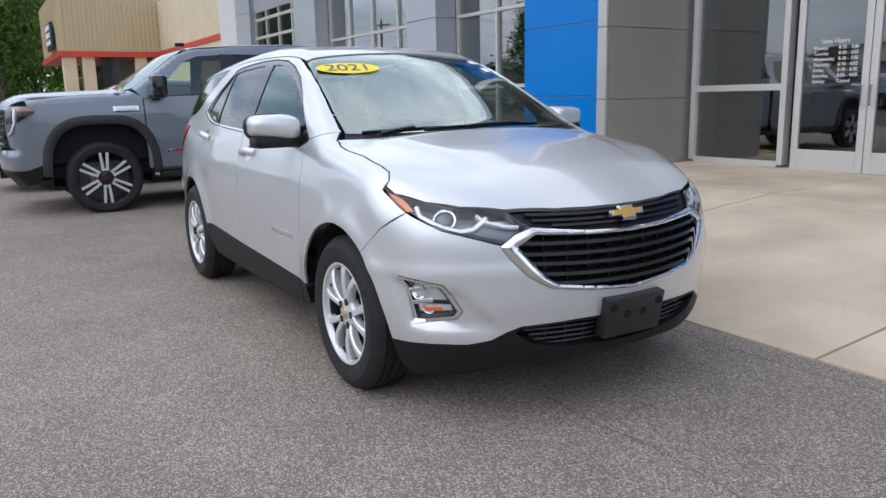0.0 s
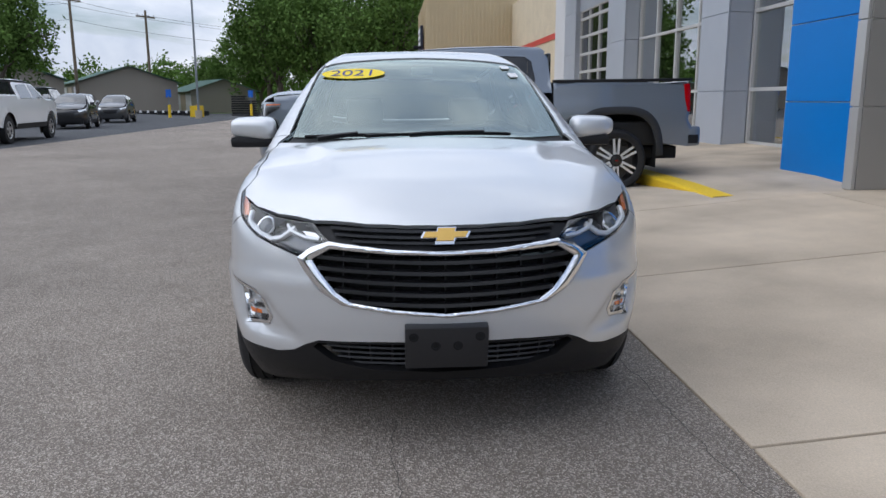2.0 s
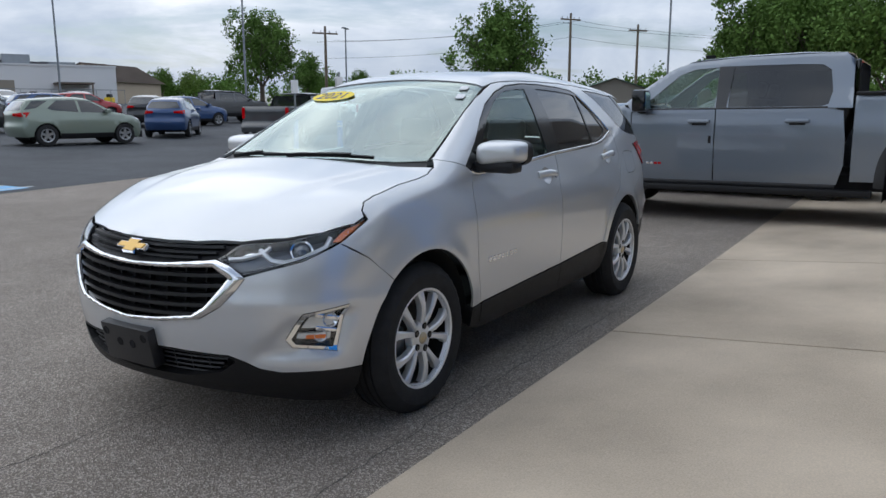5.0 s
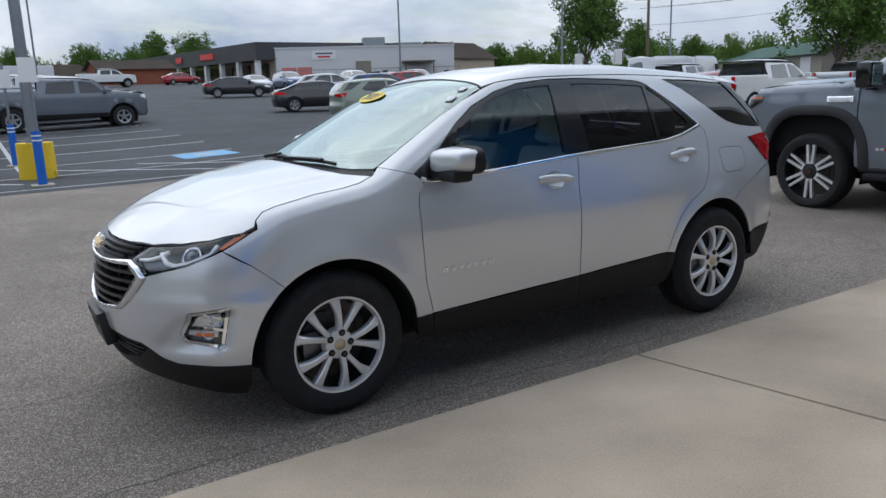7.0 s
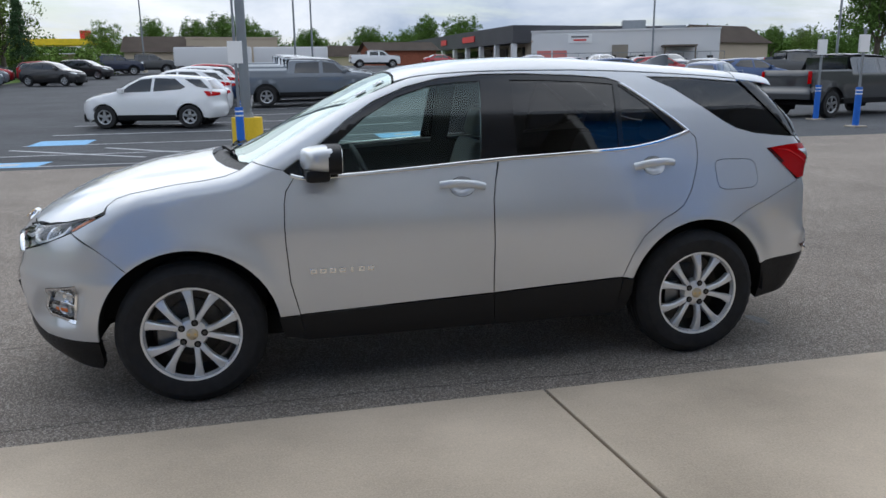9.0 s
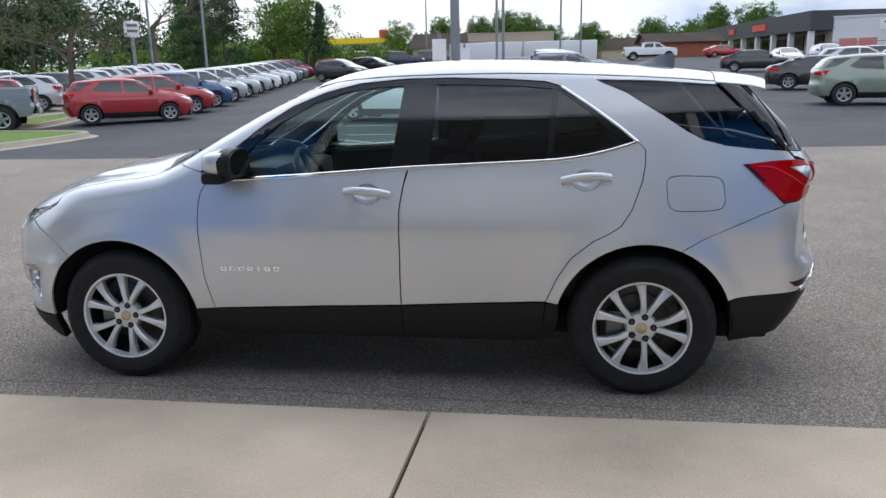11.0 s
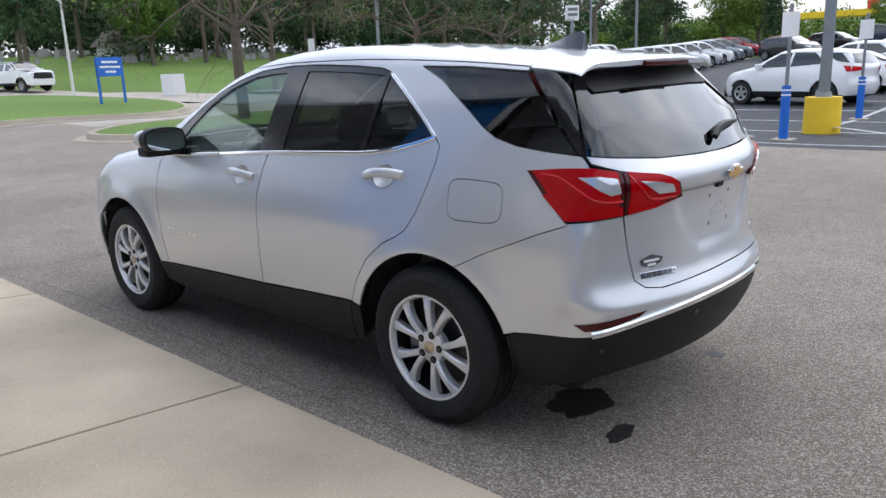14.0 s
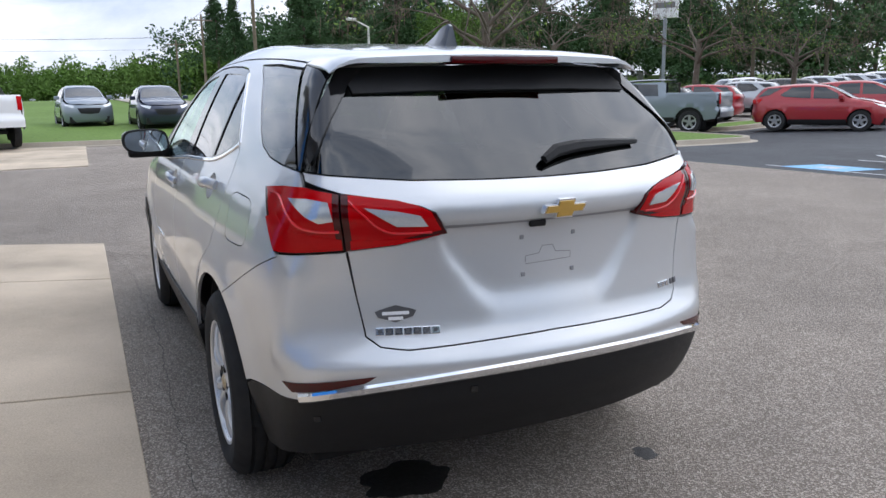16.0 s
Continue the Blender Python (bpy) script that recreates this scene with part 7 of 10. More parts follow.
# portal: blue fronts, light edges, taupe returns, on both sides of the entrance
P_ROWS = [0.30, 1.30, 2.34, 3.40, 4.46, 5.5, 6.5]
E_ROWS = [0.30, 1.25, 2.21, 3.17, 4.13, 5.1, 6.5]
for i, (x0, x1, e0, e1, out) in enumerate(((-5.54, -3.52, -3.50, -3.33, 1), (2.20, 4.22, 2.01, 2.18, -1))):
    core = solid(f"wall_portal_{i + 1}", (min(x0, e0) + 0.03, 5.45, 0.0), (max(x1, e1) - 0.03, 7.4, 6.5), GREY_PANEL, "blue and grey panelled showroom portal", "wall")
    clad(core, 0, 0, 0, 0, 5.45, [x0, x1], P_ROWS, BLUE_PANEL)
    clad(core, 0, 0, 0, 0, x0 + 0.03 if out > 0 else x1 - 0.03, [5.45, 7.2], P_ROWS, BLUE_PANEL, along="y", out=-out)
    fin = solid(f"wall_portal_edge_{i + 1}", (e0, 5.14, 0.1), (e1 - 0.02, 5.446, 6.5), LIGHT_PANEL, "light grey portal edge", "wall")
    clad(fin, 0, 0, 0, 0, 5.14, [e0 - 0.008, e1 + 0.008], E_ROWS, LIGHT_PANEL)
    clad(core, 0, 0, 0, 0, e1 - 0.03 if out > 0 else e0 + 0.03, [5.16, 6.72], E_ROWS, TAUPE_PANEL, along="y", out=out)
# entrance
FLOOR = 0.31
glazing("window_entrance", "tall aluminium-framed entrance glazing", [-3.22, -1.76], [FLOOR + 0.05, 1.37, 3.2, 5.2], 6.72, 0.085)
glazing("window_entrance_far", "tall aluminium-framed entrance glazing", [0.44, 1.90], [FLOOR + 0.05, 1.37, 3.2, 5.2], 6.72, 0.085)
glazing("window_over_door", "glass over the entrance doors", [-1.66, -0.66, 0.34], [2.62, 3.2, 5.2], 6.72, 0.085)


def entry_door(x0, x1, hinge, with_hours):
    y, lo, hi = 6.74, FLOOR + 0.015, 2.57
    bm = box(bmesh.new(), (x0, y, lo), (x0 + 0.09, y + 0.05, hi), 0.006)
    d = tagged(part("door_1" if with_hours else "door_2", bm, ALUMINIUM), "closed aluminium and glass entrance door", "door", kind="structure")
    part("stile", box(bmesh.new(), (x1 - 0.09, y, lo), (x1, y + 0.05, hi), 0.006), ALUMINIUM, d)
    part("bottom_rail", box(bmesh.new(), (x0 + 0.09, y + 0.001, lo), (x1 - 0.09, y + 0.049, 0.58), 0.006), ALUMINIUM, d)
    part("top_rail", box(bmesh.new(), (x0 + 0.09, y + 0.001, 2.47), (x1 - 0.09, y + 0.049, hi), 0.006), ALUMINIUM, d)
    part("push_bar", box(bmesh.new(), (x0 + 0.09, y + 0.06, 1.36), (x1 - 0.09, y + 0.10, 1.40), 0.01), ALUMINIUM, d)
    p = part("pane", box(bmesh.new(), (x0 + 0.09, y + 0.022, 0.58), (x1 - 0.09, y + 0.030, 2.47)), SHOP_GLASS, d)
    p.visible_shadow = False
    hx = x1 - 0.05 if hinge == "left" else x0 + 0.05
    bm = bmesh.new()
    tube(bm, (hx, y - 0.055, 1.13), (hx, y - 0.055, 1.37), 0.011)
    tube(bm, (hx, y - 0.055, 1.14), (hx, y + 0.005, 1.14), 0.011)
    tube(bm, (hx, y - 0.055, 1.36), (hx, y + 0.005, 1.36), 0.011)
    part("pull_handle", bm, CHROME, d, "bright pull handle", smooth=True, angle=40)
    if with_hours:
        rows = [("Monday", "8:30 - 7:00"), ("Tuesday", "8:30 - 6:00"), ("Wednesday", "8:30 - 7:00"), ("Thursday", "8:30 - 6:00"), ("Friday", "8:30 - 6:00"), ("Saturday", "8:00 - 4:00"), ("Sunday", "Closed")]
        face = lambda x, z: Matrix.Translation((x, y + 0.018, z)) @ pose(0, 0, 0, 90, 0, 0)
        text_mesh("hours_title", "Sales Hours", 0.075, WHITE_PRINT, d, face((x0 + x1) / 2 + 0.02, 1.90), 0.001, "white lettering")
        for i, (a, b) in enumerate(rows):
            z = 1.82 - 0.066 * i
            text_mesh("hours_day", a, 0.058, WHITE_PRINT, d, face(x0 + 0.22, z), 0.001, "white lettering", align="LEFT")
            text_mesh("hours_time", b, 0.058, WHITE_PRINT, d, face(x0 + 0.54, z), 0.001, "white lettering", align="LEFT")


entry_door(-1.615, -0.665, "left", True)
entry_door(-0.655, 0.295, "right", False)
solid("wall_lintel", (-3.33, 6.70, 5.2), (2.01, 7.4, 6.5), GREY_PANEL, "grey wall over the entrance", "wall")
glazing("window_showroom_east", "long showroom glazing", [4.3, 6.65, 9.0, 11.35], [0.40, 1.55, 4.2], 7.15)
solid("wall_east_top", (4.22, 7.13, 4.2), (11.4, 7.4, 6.5), GREY_PANEL, "grey wall over the showroom glazing", "wall")
solid("wall_east_end", (11.4, 7.13, 0), (11.7, 20, 6.5), GREY_PANEL, "grey showroom end wall", "wall")
# glazed bays to the west
glazing("window_showroom_1", "tall showroom glazing with dark interior", [-10.25, -8.75, -7.2, -5.6], [0.46, 1.53, 3.07, 4.6], 7.15)
glazing("window_showroom_2", "tall showroom glazing with a narrow side door", [-17.35, -15.95, -14.5, -13.05, -11.7], [0.46, 1.53, 3.07, 4.6], 7.15)
solid("wall_showroom_top", (-26.2, 7.13, 4.6), (-5.54, 7.4, 6.5), GREY_PANEL, "grey wall over the showroom glazing", "wall")
for i, (x0, x1, y) in enumerate(((-11.64, -10.3, 6.66), (-19.2, -17.42, 6.75), (-26.2, -24.4, 7.0))):
    pier = solid(f"wall_pier_{i + 1}", (x0, y, 0.2), (x1 - 0.03, 7.41, 6.5), GREY_PANEL, "grey metal clad pier", "wall")
    clad(pier, 0, 0, 0, 0, y, [x0 - 0.008, x1 + 0.008], [0.40, 1.50, 3.05, 4.6, 6.5], GREY_PANEL)
    clad(pier, 0, 0, 0, 0, x1 - 0.03, [y, 7.15], [0.40, 1.50, 3.05, 4.6, 6.5], GREY_PANEL, along="y", out=1)
glazing("door_service", "glazed overhead service door", [-24.35, -23.1, -21.8, -20.5, -19.25], [0.42, 1.08, 1.72, 2.36, 3.0, 3.64, 4.28, 4.6], 7.15, 0.10, glass=DARK_WINDOW)
for i, x in enumerate((-18.96, -23.5)):
    bm = bmesh.new()
    tube(bm, (x, 6.2, 0.3), (x, 6.2, 1.83), 0.1, 0.1, 16)
    bmesh.ops.create_uvsphere(bm, u_segments=16, v_segments=8, radius=0.1, matrix=Matrix.Translation((x, 6.2, 1.83)))
    tagged(part("bollard", bm, YELLOW, smooth=True, angle=50), "tall yellow safety bollard", "bollard", "bollards by the service bay")
# showroom inside
solid("floor_showroom", (-26.2, 7.29, -0.1), (11.4, 19.9, 0.40), INNER_FLOOR, "dim showroom floor", "floor")
solid("wall_showroom_back", (-26.2, 19.9, 0), (11.7, 20.2, 6.5), INNER_WALL, "dim showroom back wall", "wall")
solid("wall_showroom_west", (-26.4, 7.41, 0), (-26.2, 20.2, 6.5), INNER_WALL, "dim showroom end wall", "wall")
solid("ceiling_showroom", (-26.4, 7.42, 4.9), (11.7, 20.2, 5.1), INNER_WALL, "dim showroom ceiling", "ceiling")
solid("roof_showroom", (-26.4, 5.06, 6.5), (11.7, 20.2, 6.7), GREY_PANEL, "flat showroom roof", "roof")
# cream and tan neighbour with its red band
solid("wall_strip", (-30.2, 7.45, 0), (-26.2, 10, 6.7), WHITE_WALL_NEAR, "plain pale wall beside the service bay", "wall")
cream = solid("wall_cream", (-43.5, 7.6, 0), (-30.2, 10, 7.1), CREAM, "cream rough block wall with a red band", "wall")
part("red_band", box(bmesh.new(), (-43.5, 7.55, 4.10), (-30.2, 7.6, 4.36)), RED_BAND, cream, "red metal band")
tan = solid("wall_tan", (-54.6, 2.24, 4.1), (-43.5, 10, 7.5), TAN_METAL, "tan ribbed metal building with a red band", "building")
for i in range(22):
    y = 2.38 + 0.238 * i
    part("rib", box(bmesh.new(), (-43.5, y, 4.3), (-43.44, y + 0.09, 7.5)), TAN_METAL, tan)
for i in range(24):
    x = -43.8 - 0.45 * i
    part("rib", box(bmesh.new(), (x, 2.18, 4.3), (x + 0.11, 2.24, 7.5)), TAN_METAL, tan)
part("red_band", box(bmesh.new(), (-54.7, 2.1, 4.0), (-43.4, 7.54, 4.3)), RED_BAND, tan, "red metal band")
part("lower_wall", box(bmesh.new(), (-54.6, 4.33, 0), (-43.9, 10, 4.0)), DARK_WINDOW, tan, "dark shop windows")
for y in (2.32, 3.28, 6.1, 7.2):
    part("column", box(bmesh.new(), (-44.5, y, 0), (-43.55, y + 0.67, 4.0), 0.02), CREAM, tan, "cream block column")
part("sign_board", box(bmesh.new(), (-47.9, 1.95, 4.5), (-44.9, 2.11, 6.0), 0.03), material("dark_sign", (0.02, 0.025, 0.05), rough=0.4), tan, "dark sign board")
for i in range(3):
    part("sign_bar", box(bmesh.new(), (-47.6, 1.91, 5.6 - 0.41 * i), (-45.2, 1.95, 5.85 - 0.41 * i)), WHITE_PRINT, tan)

# ---- street furniture ----
POLE_GREY = material("grey_pole", (0.22, 0.24, 0.26), rough=0.45, metal=0.4, stain=0.15, stain_size=2)
BLUE_SLEEVE = material("blue_plastic_sleeve", (0.01, 0.13, 0.55), rough=0.45, stain=0.1)
ORANGE = material("orange_plastic", (0.85, 0.16, 0.03), rough=0.5)
WOOD_POLE = material("weathered_wood_pole", (0.16, 0.125, 0.09), rough=0.9, grain=0.3, grain_size=12, stain=0.2)


def lamp_post(x, y, h, yellow=False, r=0.09, heads=2, label="tall grey car park lamp post"):
    z = float(rise_at(x, y))
    ob = thing("lamp_post", label, "lamp post", (x, y, z), group="car park lamp posts")
    if yellow:
        bm = bmesh.new()
        tube(bm, (0, 0, 0), (0, 0, 0.76), 0.37, 0.36, 18)
        part("base", bm, YELLOW, ob, "chipped yellow concrete base", smooth=True, angle=40)
        part("base_plate", tube(bmesh.new(), (0, 0, 0.76), (0, 0, 0.86), 0.17, 0.15, 12), POLE_GREY, ob)
    else:
        part("base", tube(bmesh.new(), (0, 0, 0), (0, 0, 0.6), 0.26, 0.26, 14), KERB, ob, "concrete base", smooth=True, angle=40)
    part("pole", tube(bmesh.new(), (0, 0, 0.5), (0, 0, h), r, r * 0.75, 12), POLE_GREY, ob, smooth=True, angle=40)
    for i in range(heads):
        a = math.pi * i + 0.4
        part("lamp_head", box(bmesh.new(), (0.1, -0.16, h - 0.1), (0.75, 0.16, h), 0.03), POLE_GREY, ob, "flat lamp head", at=pose(0, 0, 0, 0, 0, math.degrees(a)))
    return ob


lamp_post(1.42, -14.28, 10.5, True, 0.12, label="grey lamp post on a yellow concrete base")
for x, y, h in ((-31.6, -56.8, 8.9), (-38.1, -42.5, 10.5), (-53.6, -45.3, 8.2), (-1.5, -57.8, 8.0), (2.0, -42.0, 11.5), (2.7, -46.5, 11.5), (-3.4, -67.3, 9.6), (13.8, -86.6, 9.8), (20.8, -42.3, 11.0), (-53.1, -14.2, 11.0), (27.0, -47.0, 11.5)):
    lamp_post(x, y, h)


def sleeve_post(x, y, sign, group):
    ob = thing("sign_post", "blue sleeved post with a small blue and white sign" if sign else "short blue sleeved post", "post", (x, y, float(rise_at(x, y))), group=group)
    part("base", box(bmesh.new(), (-0.2, -0.2, 0), (0.2, 0.2, 0.04), 0.015), KERB, ob)
    part("sleeve", tube(bmesh.new(), (0, 0, 0.03), (0, 0, 1.05), 0.085, 0.085, 16), BLUE_SLEEVE, ob, "blue plastic sleeve", smooth=True, angle=40)
    for z in (0.86, 0.95):
        part("band", tube(bmesh.new(), (0, 0, z), (0, 0, z + 0.03), 0.088, 0.088, 16), WHITE_PRINT, ob, "pale band", smooth=True, angle=40)
    if sign:
        part("post", box(bmesh.new(), (-0.03, -0.02, 1.0), (0.03, 0.02, 2.55)), POLE_GREY, ob)
        part("sign_plate", box(bmesh.new(), (-0.15, -0.03, 1.95), (0.15, -0.02, 2.4), 0.003), WHITE_PRINT, ob, "white sign plate")
        part("sign_face", box(bmesh.new(), (-0.12, -0.034, 2.1), (0.12, -0.03, 2.36), 0.002), BLUE_SLEEVE, ob, "blue sign face")
        part("sign_back", box(bmesh.new(), (-0.15, 0.02, 1.95), (0.15, 0.03, 2.4), 0.003), WHITE_PRINT, ob)
    return ob


for x, y, sg in ((1.52, -12.25, True), (1.62, -18.0, True), (-14.5, -13.06, True), (-15.6, -16.0, True)):
    sleeve_post(x, y, sg, "blue posts at the accessible bays")
for x, y in ((-14.73, -11.55), (-14.67, -10.4)):
    ob = thing("delineator_post", "orange plastic delineator post with pale bands", "post", (x, y, 0), group="orange delineators")
    part("base", tube(bmesh.new(), (0, 0, 0), (0, 0, 0.04), 0.16, 0.14, 14), DARK, ob)
    part("tube", tube(bmesh.new(), (0, 0, 0.03), (0, 0, 1.12), 0.05, 0.042, 12), ORANGE, ob, smooth=True, angle=40)
    for z in (0.75, 0.92):
        part("band", tube(bmesh.new(), (0, 0, z), (0, 0, z + 0.09), 0.05, 0.05, 12), WHITE_PRINT, ob, smooth=True, angle=40)


def utility_pole(x, y, h, turn):
    z = float(rise_at(x, y))
    ob = thing("utility_pole", "weathered wooden utility pole with a cross arm", "utility pole", (x, y, z), turn, group="utility poles")
    part("pole", tube(bmesh.new(), (0, 0, 0), (0, 0, h), 0.17, 0.11, 10), WOOD_POLE, ob, smooth=True, angle=40)
    part("cross_arm", box(bmesh.new(), (-0.06, -1.2, h - 0.7), (0.06, 1.2, h - 0.56), 0.01), WOOD_POLE, ob)
    for yy in (-1.05, -0.4, 0.4, 1.05):
        part("insulator", tube(bmesh.new(), (0, yy, h - 0.56), (0, yy, h - 0.36), 0.04, 0.03, 8), POLE_GREY, ob)
    return ob


poles = [(-69.2, -29.0, 10.6, 60), (-76.2, -24.4, 10.0, 60), (-49.9, -44.6, 8.0, 60), (54.5, -11.1, 11.0, 8), (84.8, -11.8, 9.0, 8), (105.1, -11.3, 7.6, 8), (135.3, -10.9, 7.5, 8)]
for x, y, h, a in poles:
    utility_pole(x, y, h, a)


def cable(name, a, b, sag):
    pts = [(a[0] + (b[0] - a[0]) * t, a[1] + (b[1] - a[1]) * t, a[2] + (b[2] - a[2]) * t - sag * 4 * t * (1 - t)) for t in np.linspace(0, 1, 17)]
    v, f = sweep(pts, [(-0.012, -0.012), (0.012, -0.012), (0.012, 0.012), (-0.012, 0.012)])
    tagged(raw(name, v, f, DARK), "thin dark overhead cable", "cable", "overhead cables")


for k, (dz, dy) in enumerate(((0, -1), (0, 1), (-1.5, 0))):
    cable("overhead_cable", (-69.2, -29.0 + dy, 10.2 + dz), (-76.2, -24.4 + dy, 9.6 + dz), 0.1)
    cable("overhead_cable", (-76.2, -24.4 + dy, 9.6 + dz), (-110, 10 + dy, 9.5 + dz), 0.8)
    cable("overhead_cable", (-49.9, -44.6 + dy, 7.6 + dz), (-69.2, -29.0 + dy, 10.2 + dz), 0.5)
    cable("overhead_cable", (54.5, -11.1 + dy, 11.3 + dz), (84.8, -11.8 + dy, 10.2 + dz), 0.5)
    cable("overhead_cable", (84.8, -11.8 + dy, 10.2 + dz), (105.1, -11.3 + dy, 9.9 + dz), 0.4)
    cable("overhead_cable", (54.5, -11.1 + dy, 11.3 + dz), (45, -60 + dy, 10.5 + dz), 1.2)
    cable("overhead_cable", (105.1, -11.3 + dy, 9.9 + dz), (140, 60 + dy, 13 + dz), 1.0)

# blue service sign by the drive
ob = thing("direction_sign", "blue two-post direction sign with white lettering", "sign", (27.45, -11.15, float(rise_at(27.45, -11.15))), turn=18)
for yy in (-0.62, 0.62):
    part("post", box(bmesh.new(), (-0.04, yy - 0.04, 0), (0.04, yy + 0.04, 1.95), 0.005), BLUE_SLEEVE, ob)
part("board", box(bmesh.new(), (-0.05, -0.66, 1.2), (0.05, 0.66, 1.95), 0.01), BLUE_SLEEVE, ob, "blue board")
for i, w in enumerate((0.40, 0.52, 0.26)):
    part("text_bar", box(bmesh.new(), (-0.056, -w, 1.72 - 0.19 * i), (-0.05, w, 1.80 - 0.19 * i)), WHITE_PRINT, ob, "white lettering bar")

# ---- far buildings ----
WHITE_WALL = material("white_block_wall", (0.66, 0.66, 0.67), rough=0.85, stain=0.08, stain_size=0.2)
CHAR_WALL = material("charcoal_fascia", (0.055, 0.055, 0.062), rough=0.7, stain=0.1, stain_size=0.3)
BRICK_RED = material("red_brick_wall", (0.28, 0.09, 0.05), rough=0.9, grain=0.2, grain_size=4, stain=0.15, stain_size=0.5)
TAN_WALL = material("tan_stucco", (0.46, 0.38, 0.29), rough=0.9, stain=0.1, stain_size=0.3)
GREEN_ROOF = material("green_metal_roof", (0.13, 0.25, 0.20), rough=0.6, stain=0.1, stain_size=0.3)
GREY_SIDING = material("grey_brown_siding", (0.27, 0.24, 0.20), rough=0.8, stain=0.1, stain_size=0.4)
BROWN_ROOF = material("brown_shingle_roof", (0.13, 0.10, 0.08), rough=0.9, stain=0.15, stain_size=0.6)
RED_SIGN = material("red_sign", (0.65, 0.03, 0.03), rough=0.5)


def slab_building(name, label, a, b, depth, h, wall, base=None, roof=None):
    """A flat-roofed block whose front runs from a to b; depth goes to the right of that line."""
    d = Vector((b[0] - a[0], b[1] - a[1], 0))
    z = float(rise_at(*a)) if base is None else base
    ob = thing(name, label, "building", (a[0], a[1], z - 0.3), math.degrees(math.atan2(d.y, d.x)))
    part("wall", box(bmesh.new(), (0, -depth, 0), (d.length, 0, h + 0.3)), wall, ob)
    part("roof", box(bmesh.new(), (-0.1, -depth - 0.1, h + 0.3), (d.length + 0.1, 0.1, h + 0.5)), roof or wall, ob)
    return ob, d.length


def gable_building(name, label, x, y, turn, length, width, eave, ridge, wall, roof, doors=0):
    ob = thing(name, label, "building", (x, y, float(rise_at(x, y)) - 0.2), turn)
    bm = bmesh.new()
    l, w = length / 2, width / 2
    ends = []
    for xx in (-l, l):
        ends.append([bm.verts.new(c) for c in ((xx, -w, 0), (xx, w, 0), (xx, w, eave), (xx, 0, ridge), (xx, -w, eave))])
    bm.faces.new(ends[0][::-1])
    bm.faces.new(ends[1])
    for i in range(5):
        j = (i + 1) % 5
        if i in (2, 3):
            continue
        bm.faces.new((ends[0][i], ends[0][j], ends[1][j], ends[1][i]))
    bmesh.ops.recalc_face_normals(bm, faces=bm.faces[:])
    part("wall", bm, wall, ob)
    for s in (1, -1):
        bm = bmesh.new()
        drop = (ridge - eave) / w
        o = 0.5
        vs = [bm.verts.new(c) for c in ((-l - o, 0, ridge + 0.05), (l + o, 0, ridge + 0.05), (l + o, s * (w + o), eave - o * drop + 0.05), (-l - o, s * (w + o), eave - o * drop + 0.05))]
        bm.faces.new(vs if s < 0 else vs[::-1])
        bmesh.ops.solidify(bm, geom=bm.faces[:], thickness=0.12)
        part("roof", bm, roof, ob)
    for i in range(doors):
        xx = -l + length * (i + 0.5) / doors
        for s in (1, -1):
            part("door", box(bmesh.new(), (xx - 1.1, s * w - 0.04, 0), (xx + 1.1, s * w + 0.04, min(2.5, eave - 0.3))), WHITE_WALL if i % 2 else TAN_WALL, ob, "pale roll-up door")
    return ob


store, n = slab_building("store_building", "long white block store with roof units", (-54.0, -82.0), (-32.7, -91.0), 30, 4.4, WHITE_WALL)
for x0, x1, y0, y1, h in ((8.5, 11.5, -9, -6, 1.5), (3.0, 7.0, -14, -9, 0.9), (13.0, 15.0, -8, -6, 0.7)):
    part("roof_unit", box(bmesh.new(), (x0, y0, 4.8), (x1, y1, 4.8 + h), 0.03), POLE_GREY, store, "roof unit")
part("sign", box(bmesh.new(), (15.5, 0.02, 3.3), (18.5, 0.12, 4.4)), WHITE_PRINT, store, "white store sign")
for w, z in ((1.1, 3.95), (0.8, 3.55)):
    part("sign_bar", box(bmesh.new(), (17 - w, 0.12, z), (17 + w, 0.16, z + 0.2)), RED_SIGN if z < 3.7 else BADGE_GREY, store)
for x in (19.5, 21.5):
    part("banner", box(bmesh.new(), (x - 0.9, 0.02, 1.0), (x + 0.9, 0.08, 2.4)), material("pink_banner", (0.62, 0.20, 0.18), rough=0.7) if "pink_banner" not in bpy.data.materials else bpy.data.materials["pink_banner"], store, "red and white banner")
part("dock_door", box(bmesh.new(), (11.0, 0.02, 0.3), (13.0, 0.1, 3.0)), GREY_SIDING, store, "grey dock door")
part("lean_to", box(bmesh.new(), (3.0, 0.0, 2.6), (7.0, 3.0, 2.8)), BROWN_ROOF, store, "lean-to roof")
for x in (3.2, 6.8):
    part("lean_to_post", box(bmesh.new(), (x - 0.08, 2.7, 0), (x + 0.08, 2.86, 2.6)), WOOD_POLE, store)
for i in range(60):
    x = 0.4 + i * 0.38
    part("fence_post", box(bmesh.new(), (x, 6.0, 0.0), (x + 0.05, 6.05, 1.9)), POLE_GREY, store) if i % 4 == 0 else None
part("fence_rail", box(bmesh.new(), (0.4, 6.0, 1.85), (23, 6.05, 1.92)), POLE_GREY, store)
rnd = random.Random(11)
